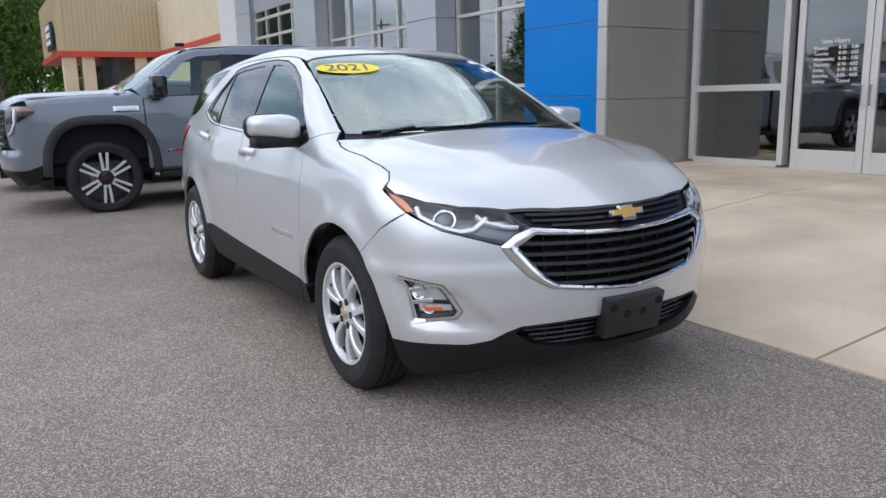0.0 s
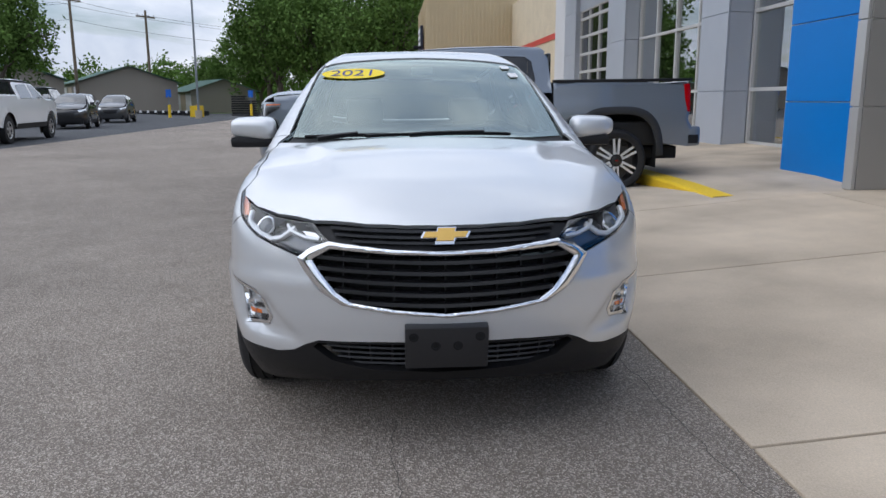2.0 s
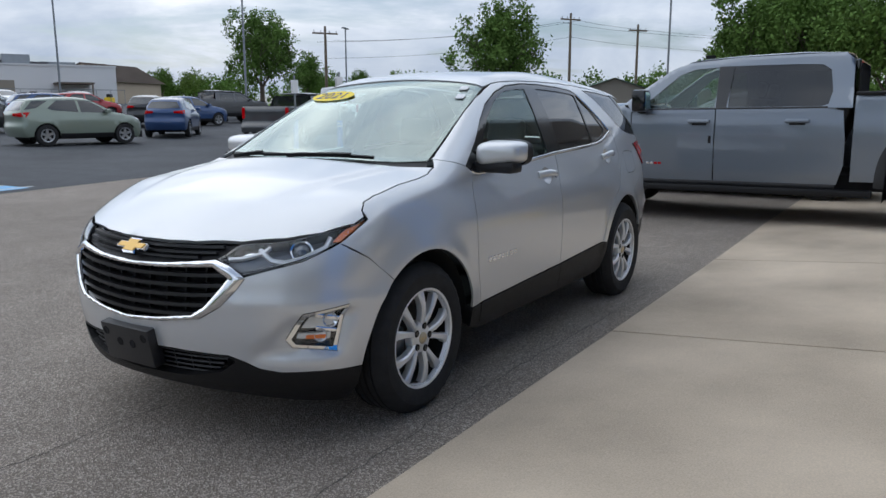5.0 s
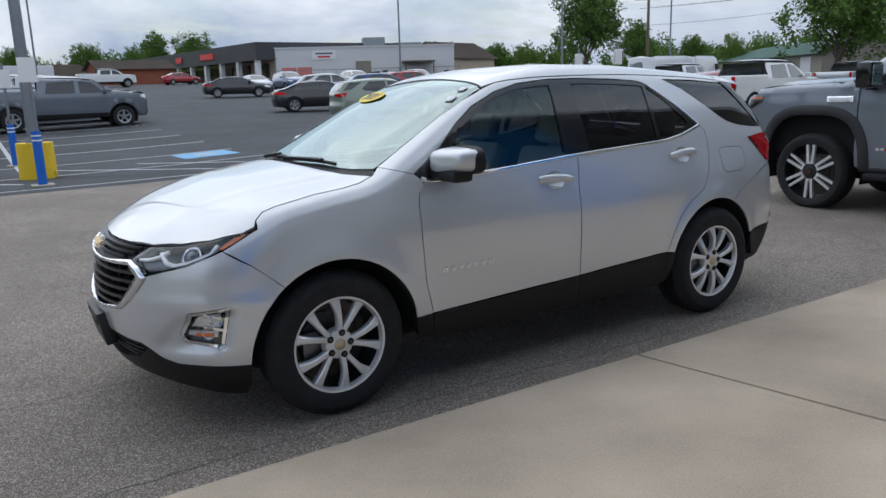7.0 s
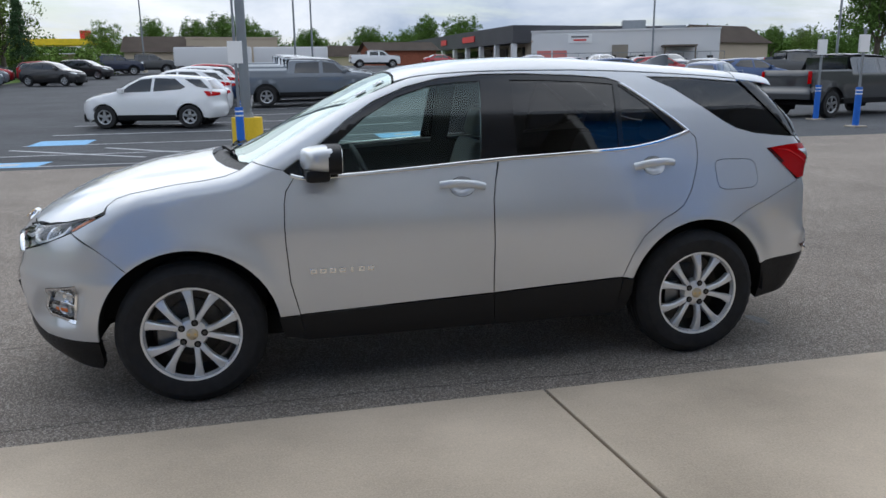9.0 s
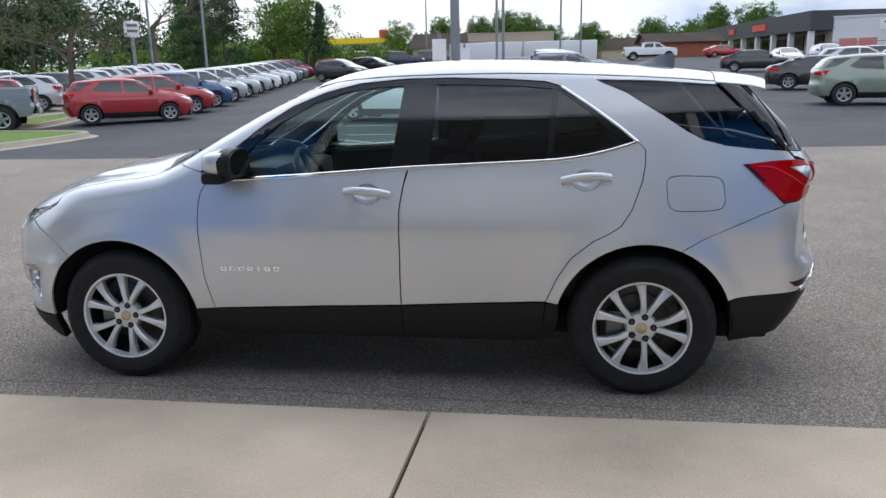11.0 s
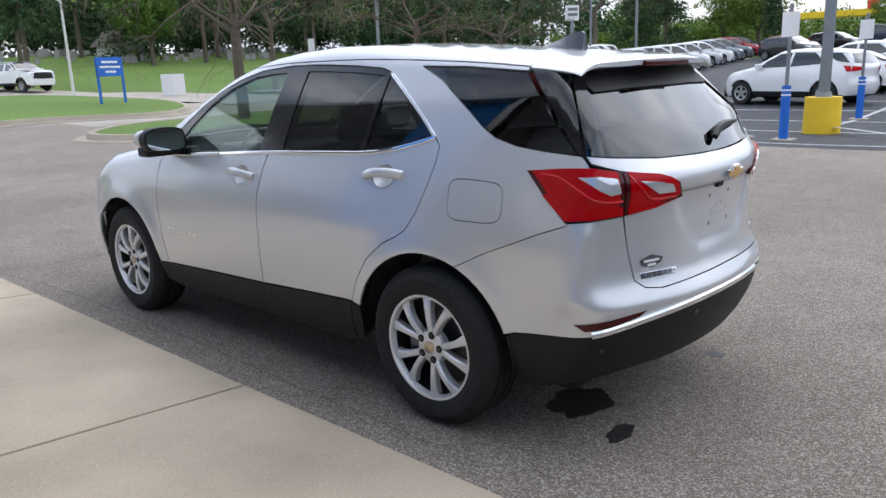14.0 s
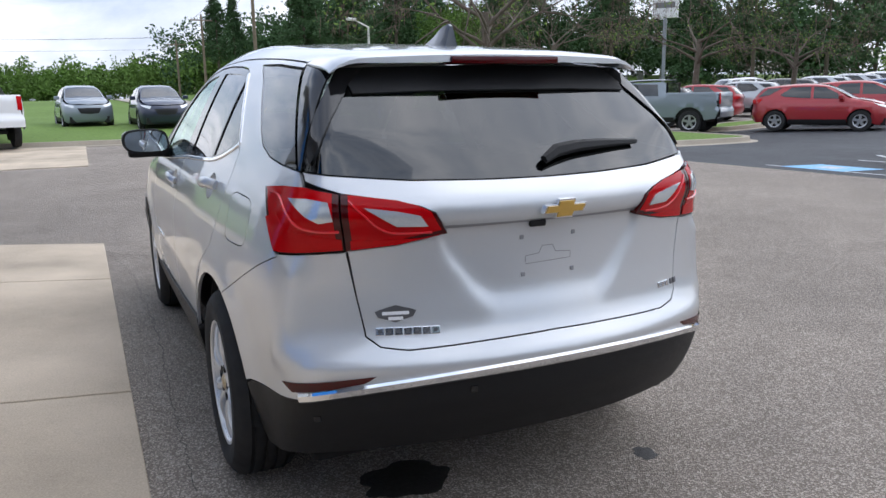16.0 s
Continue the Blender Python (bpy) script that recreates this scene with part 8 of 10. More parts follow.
for i in range(26):
    x = rnd.uniform(1, 22)
    c = rnd.choice((YELLOW, BADGE_GREY, BLACK_TRIM, RED_SIGN, YELLOW, BROWN_ROOF))
    s = rnd.uniform(0.5, 1.3)
    ob = thing("stacked_goods", "stacked yard goods and small machines by the fence", "goods", (-54 + 0.9214 * x * 1.0 + 0.3887 * 3.5, -82 - 0.3887 * x + 0.9214 * 3.5, float(rise_at(-45, -84)) - 0.05), rnd.uniform(0, 90), group="yard goods by the store")
    part("body", box(bmesh.new(), (-0.5 * s, -0.4 * s, 0), (0.5 * s, 0.4 * s, 0.7 * s), 0.06), c, ob)
    part("top", box(bmesh.new(), (-0.3 * s, -0.25 * s, 0.7 * s), (0.25 * s, 0.25 * s, 1.05 * s), 0.06), BLACK_TRIM, ob)

mall, n = slab_building("strip_mall", "dark-fasciaed strip mall with white columns", (-32.7, -91.0), (-28.0, -145.0), 22, 2.9, TAN_WALL)
part("fascia", box(bmesh.new(), (0.0, -22.0, 3.1), (n, 2.6, 5.3)), CHAR_WALL, mall, "charcoal fascia")
for i in range(10):
    x = 0.6 + i * (n - 1.4) / 9
    part("column", box(bmesh.new(), (x - 0.3, 1.9, 0), (x + 0.3, 2.5, 3.1)), WHITE_WALL, mall, "white column")
for i in range(9):
    x = 2.0 + i * (n - 4) / 8.6
    part("shop_window", box(bmesh.new(), (x, 0.02, 0.4), (x + 3.6, 0.1, 2.7)), DARK_WINDOW, mall, "dark shop window")
for x, w in ((14.0, 5.0), (27.0, 2.5)):
    part("shop_sign", box(bmesh.new(), (x, 2.62, 3.8), (x + w, 2.75, 4.6)), RED_SIGN, mall, "red shop sign")
gable_building("restaurant", "low brick building with a brown hipped roof", -17.3, -103, 5, 9, 7, 2.2, 3.3, BRICK_RED, BROWN_ROOF)
gable_building("long_store", "long low tan store with a brown roof", 14.1, -109, 2, 9.5, 9, 2.6, 4.6, TAN_WALL, BROWN_ROOF)
b2, n = slab_building("far_store", "long far store with a green sign", (11.0, -118.0), (-1.0, -118.0), 12, 4.0, TAN_WALL)
part("sign", box(bmesh.new(), (3, 0.02, 3.0), (10, 0.12, 3.8)), material("green_sign", (0.03, 0.22, 0.10), rough=0.5), b2, "green store sign")
gable_building("gas_station", "far filling station with a yellow canopy", 35.0, -142, 0, 13, 8, 3.0, 3.2, TAN_WALL, WHITE_WALL)
ob = thing("filling_canopy", "yellow and white filling station canopy", "canopy", (33.0, -134, float(rise_at(33, -134))))
part("canopy", box(bmesh.new(), (-7, -3, 4.0), (7, 3, 5.0), 0.05), YELLOW, ob)
for x in (-5, 5):
    part("column", box(bmesh.new(), (x - 0.2, -0.2, 0), (x + 0.2, 0.2, 4.0)), WHITE_WALL, ob)
ob = thing("price_sign", "tall red and white price sign", "sign", (28.9, -132.7, float(rise_at(28.9, -132.7))))
part("pole", box(bmesh.new(), (-0.15, -0.15, 0), (0.15, 0.15, 4)), POLE_GREY, ob)
part("board", box(bmesh.new(), (-0.9, -0.15, 3.6), (0.9, 0.15, 6.4)), WHITE_WALL, ob)
part("face", box(bmesh.new(), (-0.8, 0.15, 5.0), (0.8, 0.2, 6.3)), RED_SIGN, ob)
# white trailers parked end to end
for i in range(2):
    ob = thing("box_trailer", "long white box trailer", "trailer", (5.5 - 7.1 * i, -71.5 - 0.5 * i, float(rise_at(0, -71))), group="parked trailers")
    part("box", box(bmesh.new(), (-3.45, -1.25, 0.9), (3.45, 1.25, 2.6), 0.12), WHITE_WALL, ob, smooth=True, angle=50)
    for x in (-2.6, -1.6, 2.8):
        part("axle_wheel", tube(bmesh.new(), (x, -1.2, 0.5), (x, 1.2, 0.5), 0.5, 0.5, 16), RUBBER, ob)
    part("side_skirt", box(bmesh.new(), (-1.0, 1.15, 0.5), (2.2, 1.2, 1.0)), POLE_GREY, ob)
for x, y, t, l, w, e, r in ((-79.0, -29.0, 28, 17, 9, 2.9, 4.4), (-84.0, -20.0, 28, 9, 7, 2.5, 3.7), (-72.0, -43.0, 55, 26, 9, 2.6, 3.9), (-79, -51, 60, 18, 8, 2.4, 3.6)):
    gable_building("storage_shed", "long low storage shed with a green metal roof", x, y, t, l, w, e, r, GREY_SIDING, GREEN_ROOF, 4)
for x, y, t in ((-14.8, -168, 20), (-8, -172, -10), (-2, -165, 30), (-60, -92, 20), (12, -165, 0)):
    gable_building("house", "small far house with a brown roof", x, y, t, 11, 8, 3.0, 5.2, TAN_WALL, BROWN_ROOF)
gable_building("lawn_hut", "small stone hut in the cemetery", 82.6, -38.0, 10, 4, 3, 2.0, 3.4, WHITE_WALL, GREY_SIDING)
# cemetery stones
rnd = random.Random(5)
v, f = [], []
for _ in range(260):
    x, y = rnd.uniform(76, 112), rnd.uniform(-85, -22)
    z = float(rise_at(x, y))
    w, d, h = rnd.uniform(0.25, 0.45), 0.12, rnd.uniform(0.4, 0.8)
    k = len(v)
    v += [(x + a * d, y + b * w, z + c) for c in (0, h) for a, b in ((-1, -1), (1, -1), (1, 1), (-1, 1))]
    f += [(k, k + 1, k + 5, k + 4), (k + 1, k + 2, k + 6, k + 5), (k + 2, k + 3, k + 7, k + 6), (k + 3, k, k + 4, k + 7), (k + 4, k + 5, k + 6, k + 7)]
tagged(raw("gravestones", v, f, material("gravestone", (0.33, 0.32, 0.31), rough=0.8, stain=0.3, stain_size=0.2)), "many small grey stones on the far lawn", "stones", kind="stuff")
# roadside signs
for x, y, w, h, top, lab in ((33.0, -31.3, 0.75, 0.95, 7.3, "tall white dealer sign on a post"), (26.1, -43.1, 0.45, 0.5, 4.4, "small white sign on a post")):
    ob = thing("road_sign", lab, "sign", (x, y, float(rise_at(x, y))), turn=45)
    part("post", box(bmesh.new(), (-0.1, -0.1, 0), (0.1, 0.1, top - 0.2)), POLE_GREY, ob)
    part("board", box(bmesh.new(), (-w, -0.15, top - 2 * h), (w, 0.15, top), 0.04), WHITE_WALL, ob)
    for i in range(2):
        part("sign_bar", box(bmesh.new(), (-w * 0.75, -0.17, top - 0.7 * h - 0.7 * h * i), (w * 0.75, 0.17, top - 0.35 * h - 0.7 * h * i)), BADGE_GREY, ob)
ob = thing("banner_flag", "pale feather banner on the lawn", "banner", (39.8, -31.3, float(rise_at(39.8, -31.3))))
part("banner", box(bmesh.new(), (-0.35, -0.02, 0.4), (0.35, 0.02, 3.2), 0.01), WHITE_WALL, ob)
part("pole", tube(bmesh.new(), (-0.36, 0, 0), (-0.36, 0, 3.4), 0.025, 0.02, 8), POLE_GREY, ob)

# ---- parked vehicles round about ----
SEDAN = Form(
    top=[(-2.6, 0.9), (-2.4, 1.02), (-2.0, 1.10), (-1.7, 1.16), (-1.1, 1.40), (-0.6, 1.45), (0.0, 1.45), (0.35, 1.40), (0.8, 1.18), (1.1, 1.02), (1.6, 0.95), (2.1, 0.85), (2.4, 0.7), (2.6, 0.55)],
    crown=[(-2.6, 0.08), (2.6, 0.08)],
    nose=[(0.1, 2.2), (0.25, 2.36), (0.5, 2.42), (0.65, 2.40), (0.8, 2.28), (0.95, 2.0)],
    tail=[(0.1, -2.2), (0.3, -2.38), (0.6, -2.44), (0.85, -2.42), (1.0, -2.36), (1.15, -2.1)],
    flank=[(0.1, 0.82), (0.25, 0.88), (0.5, 0.91), (0.75, 0.90), (0.9, 0.86), (1.0, 0.80), (1.2, 0.70), (1.45, 0.55)],
    plan=[(-2.6, 0.82), (-2.0, 0.93), (-1.2, 1.0), (1.2, 1.0), (2.0, 0.93), (2.6, 0.8)],
    wheels=[(1.42, 0.34), (-1.42, 0.34)], arch_r=0.40, k=(0.07, 0.12, 0.08))
VAN = Form(
    top=[(-3.0, 2.2), (-2.8, 2.45), (-2.0, 2.52), (0.8, 2.52), (1.2, 2.42), (1.55, 1.95), (1.95, 1.35), (2.1, 1.22), (2.6, 1.08), (2.9, 0.8)],
    crown=[(-3.0, 0.05), (2.9, 0.06)],
    nose=[(0.1, 2.5), (0.4, 2.78), (0.8, 2.8), (1.0, 2.72), (1.2, 2.5)],
    tail=[(0.1, -2.7), (0.5, -2.86), (1.5, -2.86), (2.3, -2.78), (2.5, -2.6)],
    flank=[(0.1, 0.9), (0.3, 0.97), (1.0, 1.0), (1.4, 0.97), (2.2, 0.88), (2.6, 0.7)],
    plan=[(-3.0, 0.95), (-2.0, 1.0), (1.5, 1.0), (2.3, 0.95), (2.9, 0.85)],
    wheels=[(1.75, 0.36), (-1.6, 0.36)], arch_r=0.43, k=(0.1, 0.14, 0.1), axis=(1.6, -1.6))


def colour(name, rgb, metal=0.3):
    return material("paint_" + name, rgb, rough=0.35, metal=metal, coat=1.0)


PAINTS = {"white": colour("white", (0.74, 0.75, 0.76), 0.0), "red": colour("red", (0.32, 0.012, 0.018)), "black": colour("black", (0.010, 0.010, 0.012)), "silver": colour("silver", (0.46, 0.48, 0.50), 0.6), "grey": colour("grey", (0.13, 0.15, 0.175)),
          "blue": colour("blue", (0.02, 0.06, 0.17)), "sage": colour("sage", (0.22, 0.26, 0.21)), "slate": colour("slate", (0.20, 0.235, 0.27)), "navy": colour("navy", (0.012, 0.02, 0.05)), "charcoal": colour("charcoal", (0.05, 0.052, 0.055))}
SPEC = {
    "suv": dict(form=SUV, r=0.36, wy=0.80, hw=0.425, side=[(2.02, 0.30), (2.06, 0.55), (1.98, 0.88), (1.7, 1.0), (1.2, 1.10), (0.95, 1.16), (0.56, 1.40), (0.25, 1.56), (-0.2, 1.60), (-1.0, 1.585), (-1.85, 1.52), (-2.06, 1.2), (-2.08, 0.9), (-2.1, 0.4), (-2.0, 0.32)],
                glass=[[(0.80, 1.115), (0.56, 1.33), (0.2, 1.51), (-0.17, 1.55), (-0.15, 1.14)], [(-0.24, 1.14), (-0.26, 1.55), (-0.9, 1.53), (-1.25, 1.27), (-1.1, 1.20)], [(-1.2, 1.52), (-1.7, 1.50), (-2.0, 1.21), (-1.62, 1.27)]],
                screen=[(0.28, 0.0), (0.32, 0.58), (1.02, 0.68), (1.16, 0.0)], top=[(2.15, 0.0), (2.0, 0.6), (1.75, 0.74), (1.1, 0.74), (0.3, 0.62), (-1.84, 0.60), (-1.88, 0.0)],
                nose=[(0.0, 0.27), (40.0, 0.22), (55.0, 0.32), (50.0, 0.97), (24.0, 0.89), (0.0, 0.88)], stern=[(0.0, 0.32), (40.0, 0.30), (47.0, 0.36), (44.0, 1.18), (34.0, 1.3), (32.0, 1.52), (0.0, 1.53)],
                rear_glass=[(0.0, 1.18), (31.0, 1.21), (29.0, 1.47), (0.0, 1.49)], lamp=[(49.0, 0.955), (43.0, 0.88), (26.0, 0.77), (24.0, 0.87), (42.0, 0.92)], tail=[(43.0, 1.14), (18.0, 1.09), (18.0, 1.01), (40.0, 0.97)], grille=[(0.0, 0.78), (19.0, 0.77), (14.0, 0.58), (0.0, 0.55)]),
    "sedan": dict(form=SEDAN, r=0.34, wy=0.79, hw=0.40, side=[(2.18, 0.22), (2.2, 0.5), (2.1, 0.75), (1.6, 0.90), (1.0, 0.97), (0.7, 1.16), (0.3, 1.34), (-0.1, 1.38), (-0.7, 1.37), (-1.2, 1.28), (-1.7, 1.06), (-2.2, 0.98), (-2.25, 0.6), (-2.2, 0.25)],
                  glass=[[(0.85, 0.985), (0.35, 1.28), (-0.1, 1.34), (-0.1, 1.0)], [(-0.18, 1.0), (-0.18, 1.34), (-0.7, 1.33), (-1.3, 1.15), (-1.4, 1.03)]],
                  screen=[(0.34, 0.0), (0.38, 0.54), (1.0, 0.66), (1.1, 0.0)], top=[(2.3, 0.0), (2.1, 0.6), (1.7, 0.74), (1.0, 0.74), (0.3, 0.58), (-1.1, 0.58), (-1.7, 0.68), (-2.25, 0.62), (-2.36, 0.0)],
                  nose=[(0.0, 0.2), (40.0, 0.2), (50.0, 0.24), (47.0, 0.78), (24.0, 0.82), (0.0, 0.82)], stern=[(0.0, 0.25), (40.0, 0.25), (48.0, 0.28), (45.0, 0.95), (25.0, 1.03), (0.0, 1.04)],
                  rear_glass=None, back_glass=[(-1.14, 0.0), (-1.14, 0.52), (-1.66, 0.6), (-1.72, 0.0)], lamp=[(46.0, 0.78), (28.0, 0.72), (26.0, 0.64), (44.0, 0.68)], tail=[(45.0, 0.93), (20.0, 0.95), (20.0, 0.85), (44.0, 0.80)], grille=[(0.0, 0.66), (18.0, 0.64), (14.0, 0.45), (0.0, 0.42)]),
    "van": dict(form=VAN, r=0.36, wy=0.86, hw=0.43, side=[(2.62, 0.3), (2.62, 0.85), (2.3, 1.1), (2.0, 1.22), (1.5, 1.9), (1.15, 2.3), (0.8, 2.4), (-2.5, 2.38), (-2.72, 2.2), (-2.78, 0.5), (-2.7, 0.35)],
                glass=[[(1.85, 1.32), (1.45, 1.85), (0.8, 1.9), (0.8, 1.3)]], screen=[(1.28, 0.0), (1.3, 0.72), (1.92, 0.84), (2.02, 0.0)], top=[(2.6, 0.0), (2.4, 0.7), (2.1, 0.86), (1.1, 0.72), (-2.6, 0.72), (-2.7, 0.0)],
                nose=[(0.0, 0.25), (35.0, 0.25), (43.0, 0.3), (42.0, 1.05), (20.0, 1.12), (0.0, 1.13)], stern=[(0.0, 0.3), (35.0, 0.3), (38.5, 0.4), (37.0, 2.3), (0.0, 2.42)],
                rear_glass=[(4.0, 1.4), (30.0, 1.4), (29.0, 2.0), (4.0, 2.0)], lamp=[(42.0, 1.05), (28.0, 0.98), (28.0, 0.82), (41.0, 0.85)], tail=[(38.5, 1.5), (34.0, 1.5), (34.0, 1.0), (38.5, 1.0)], grille=[(0.0, 0.95), (20.0, 0.93), (18.0, 0.75), (0.0, 0.73)]),
    "pickup": dict(form=PICKUP, r=0.42, wy=0.87, hw=0.55, side=[(2.62, 0.45), (2.75, 0.95), (2.72, 1.26), (2.2, 1.36), (1.55, 1.40), (1.25, 1.62), (0.85, 1.87), (-0.85, 1.9), (-1.0, 1.85), (-1.05, 1.52), (-1.1, 1.50), (-3.0, 1.50), (-3.04, 0.9), (-2.9, 0.55)],
                   glass=[[(1.34, 1.385), (0.90, 1.78), (0.44, 1.85), (0.44, 1.385)], [(0.28, 1.385), (0.28, 1.85), (-0.68, 1.81), (-0.78, 1.385)]], screen=[(0.82, 0.0), (0.86, 0.66), (1.5, 0.80), (1.62, 0.0)], top=[(2.95, 0.0), (2.85, 0.75), (2.4, 0.90), (1.7, 0.90), (0.8, 0.74), (-0.95, 0.72), (-0.97, 0.0)],
                   nose=[(0.0, 0.4), (45.0, 0.4), (58.0, 0.5), (56.0, 1.28), (20.0, 1.30), (0.0, 1.31)], stern=[(0.0, 0.6), (38.0, 0.6), (41.5, 0.6), (40.5, 1.5), (0.0, 1.5)], rear_glass=None, lamp=[(55.0, 1.27), (36.0, 1.25), (38.0, 1.05), (54.0, 1.15)], tail=[(42.5, 1.46), (38.0, 1.46), (38.0, 1.08), (42.5, 1.08)], grille=[(0.0, 1.24), (34.0, 1.23), (38.0, 0.84), (0.0, 0.82)]),
}
SIMPLE_RIM = material("plain_alloy", (0.42, 0.43, 0.45), rough=0.3, metal=0.8)
ROUGH_GLASS = material("far_car_glass", (0.015, 0.018, 0.02), rough=0.04, coat=1.0)


def parked(kind, paint, label):
    """A vehicle seen from afar: one body skin a side, its glass, lamps, grille and wheels."""
    sp = SPEC[kind]
    form, mat = sp["form"], PAINTS[paint]
    ob = thing({"suv": "parked_suv", "sedan": "parked_sedan", "van": "parked_van", "pickup": "parked_pickup"}[kind], label, {"suv": "car", "sedan": "car", "van": "van", "pickup": "truck"}[kind], group="parked vehicles")
    st = 0.14
    (fx, fz), (bx, bz) = form.wheels
    hw = sp["hw"]
    for side in ("left", "right"):
        s = 1 if side == "left" else -1
        low = 0.32 if kind != "pickup" else 0.5
        a0 = math.degrees(math.asin((low - fz) / hw)) if abs(low - fz) < hw else 0
        out = sp["side"] + [*arc(bx, bz, hw, 180 - a0, a0, 9), *arc(fx, fz, hw, 180 - a0, a0, 9)]
        panel(form, "body_side", side, out, mat, ob, step=st, depth=0.0, gap=0.0)
        for g in sp["glass"]:
            panel(form, "side_window", side, g, ROUGH_GLASS, ob, step=0.2, lift=0.006, depth=0.0, gap=0.0)
        panel(form, "sill", side, [(fx - hw, low + 0.10), (fx - hw, low - 0.06), (bx + hw, low - 0.06), (bx + hw, low + 0.10)], BLACK_TRIM, ob, step=0.2, lift=0.01, depth=0.0, gap=0.0)
        for wx, wz in form.wheels:
            wm = pose(wx, s * sp["wy"], sp["r"], 0, 0, 0 if s > 0 else 180)
            r = sp["r"]
            v, f = lathe([(r * 0.62, 0.10), (r * 0.8, 0.115), (r * 0.97, 0.10), (r, 0.06), (r, -0.09), (r * 0.6, -0.11)], 24)
            tyre = raw("wheel", v, f, RUBBER, ob, "black tyre", smooth=True, angle=35, at=wm)
            v, f = lathe([(0.0, 0.075), (r * 0.12, 0.075), (r * 0.16, 0.06), (r * 0.50, 0.075), (r * 0.6, 0.10), (r * 0.66, 0.10)], 20)
            raw("rim_back", [(x, 0.03, z) for x, z in [(r * 0.6 * math.cos(a), r * 0.6 * math.sin(a)) for a in np.linspace(0, 2 * math.pi, 21)[:-1]]], [tuple(range(20))[::-1]], DARK, tyre)
            v, f = lathe([(r * 0.54, 0.085), (r * 0.60, 0.105), (r * 0.66, 0.10)], 24)
            raw("rim_lip", v, f, SIMPLE_RIM, tyre, smooth=True)
            for i in range(5):
                a = 2 * math.pi * i / 5 + 0.3
                bm = box(bmesh.new(), (0, 0.05, -0.04), (r * 0.58, 0.085, 0.04))
                part("spoke", bm, SIMPLE_RIM, tyre, at=pose(0, 0, 0, 0, math.degrees(-a), 0))
            bm = bmesh.new()
            bm.faces.new([bm.verts.new((wx + (hw + 0.02) * math.cos(a), s * (sp["wy"] - 0.12), wz + (hw + 0.02) * math.sin(a))) for a in np.linspace(-0.4, math.pi + 0.4, 16)])
            part("wheel_well", bm, DARK, ob)
        bm = box(bmesh.new(), (-0.08, -0.1, -0.06), (0.08, 0.1, 0.08), 0.03)
        w0 = float(form.flank(1.05) * 1.0)
        part("door_mirror", bm, mat, ob, at=pose(form.wheels[0][0] - 0.62, s * (w0 + 0.1), {"suv": 1.17, "sedan": 1.04, "van": 1.45, "pickup": 1.45}[kind]))
        sl = lambda pts: [(s * u, v_) for u, v_ in pts]
        panel(form, "headlight", "nose", sl(sp["lamp"]), WHITE_LENS, ob, "clear headlight", step=0.15, lift=0.008, depth=0.0, gap=0.0)
        panel(form, "taillight", "stern", sl(sp["tail"]), RED_LENS, ob, "red taillight", step=0.15, lift=0.01, depth=0.0, gap=0.0)
    panel(form, "upper_body", "top", both(sp["top"]), mat, ob, step=st, depth=0.0, gap=0.0)
    panel(form, "windscreen", "top", both(sp["screen"]), ROUGH_GLASS, ob, step=st, lift=0.006, depth=0.0, gap=0.0)
    panel(form, "front_end", "nose", mirrored(sp["nose"]), mat, ob, step=st, depth=0.0, gap=0.0)
    panel(form, "grille", "nose", mirrored(sp["grille"]), BLACK_TRIM, ob, "dark grille", step=0.15, lift=0.01, depth=0.0, gap=0.0)
    panel(form, "rear_end", "stern", mirrored(sp["stern"]), mat, ob, step=st, depth=0.0, gap=0.0)
    if sp["rear_glass"]:
        panel(form, "rear_window", "stern", mirrored(sp["rear_glass"]) if kind != "van" else sp["rear_glass"], ROUGH_GLASS, ob, step=st, lift=0.008, depth=0.0, gap=0.0)
    if sp.get("back_glass"):
        panel(form, "rear_window", "top", both(sp["back_glass"]), ROUGH_GLASS, ob, step=st, lift=0.008, depth=0.0, gap=0.0)
    if kind == "pickup":
        part("cab_back", box(bmesh.new(), (-1.07, -0.74, 1.3), (-1.0, 0.74, 1.9)), ROUGH_GLASS, ob)
        part("bed", box(bmesh.new(), (-3.0, -0.92, 0.6), (-1.05, 0.92, 1.2)), BLACK_TRIM, ob, "black bed liner")
    if kind != "van":
        part("lower_front", box(bmesh.new(), (form.wheels[0][0] + 0.35, -0.7, 0.22 if kind != "pickup" else 0.42), (form.wheels[0][0] + 0.75, 0.7, 0.45)), BLACK_TRIM, ob)
    part("underside", box(bmesh.new(), (form.wheels[1][0] - 0.5, -0.6, 0.22 if kind != "pickup" else 0.4), (form.wheels[0][0] + 0.5, 0.6, 0.5)), DARK, ob)
    return ob


MADE = {}


def park(kind, paint, x, y, heading, label):
    z = float(rise_at(x, y)) + 0.004
    m = pose(x, y, z, 0, 0, heading)
    if (kind, paint) in MADE:
        ob = copy_thing(MADE[kind, paint], m)
    elif kind in MADE:
        ob = copy_thing(MADE[kind], m)
        for o in ob.children_recursive:
            if o.type == "MESH" and o.data.materials and o.data.materials[0].name.startswith("paint_"):
                o.data = o.data.copy()
                o.data.materials[0] = PAINTS[paint]
        MADE[kind, paint] = ob
    else:
        ob = parked(kind, paint, label)
        ob.matrix_world = m
        MADE[kind] = MADE[kind, paint] = ob
    tagged(ob, label)
    return ob


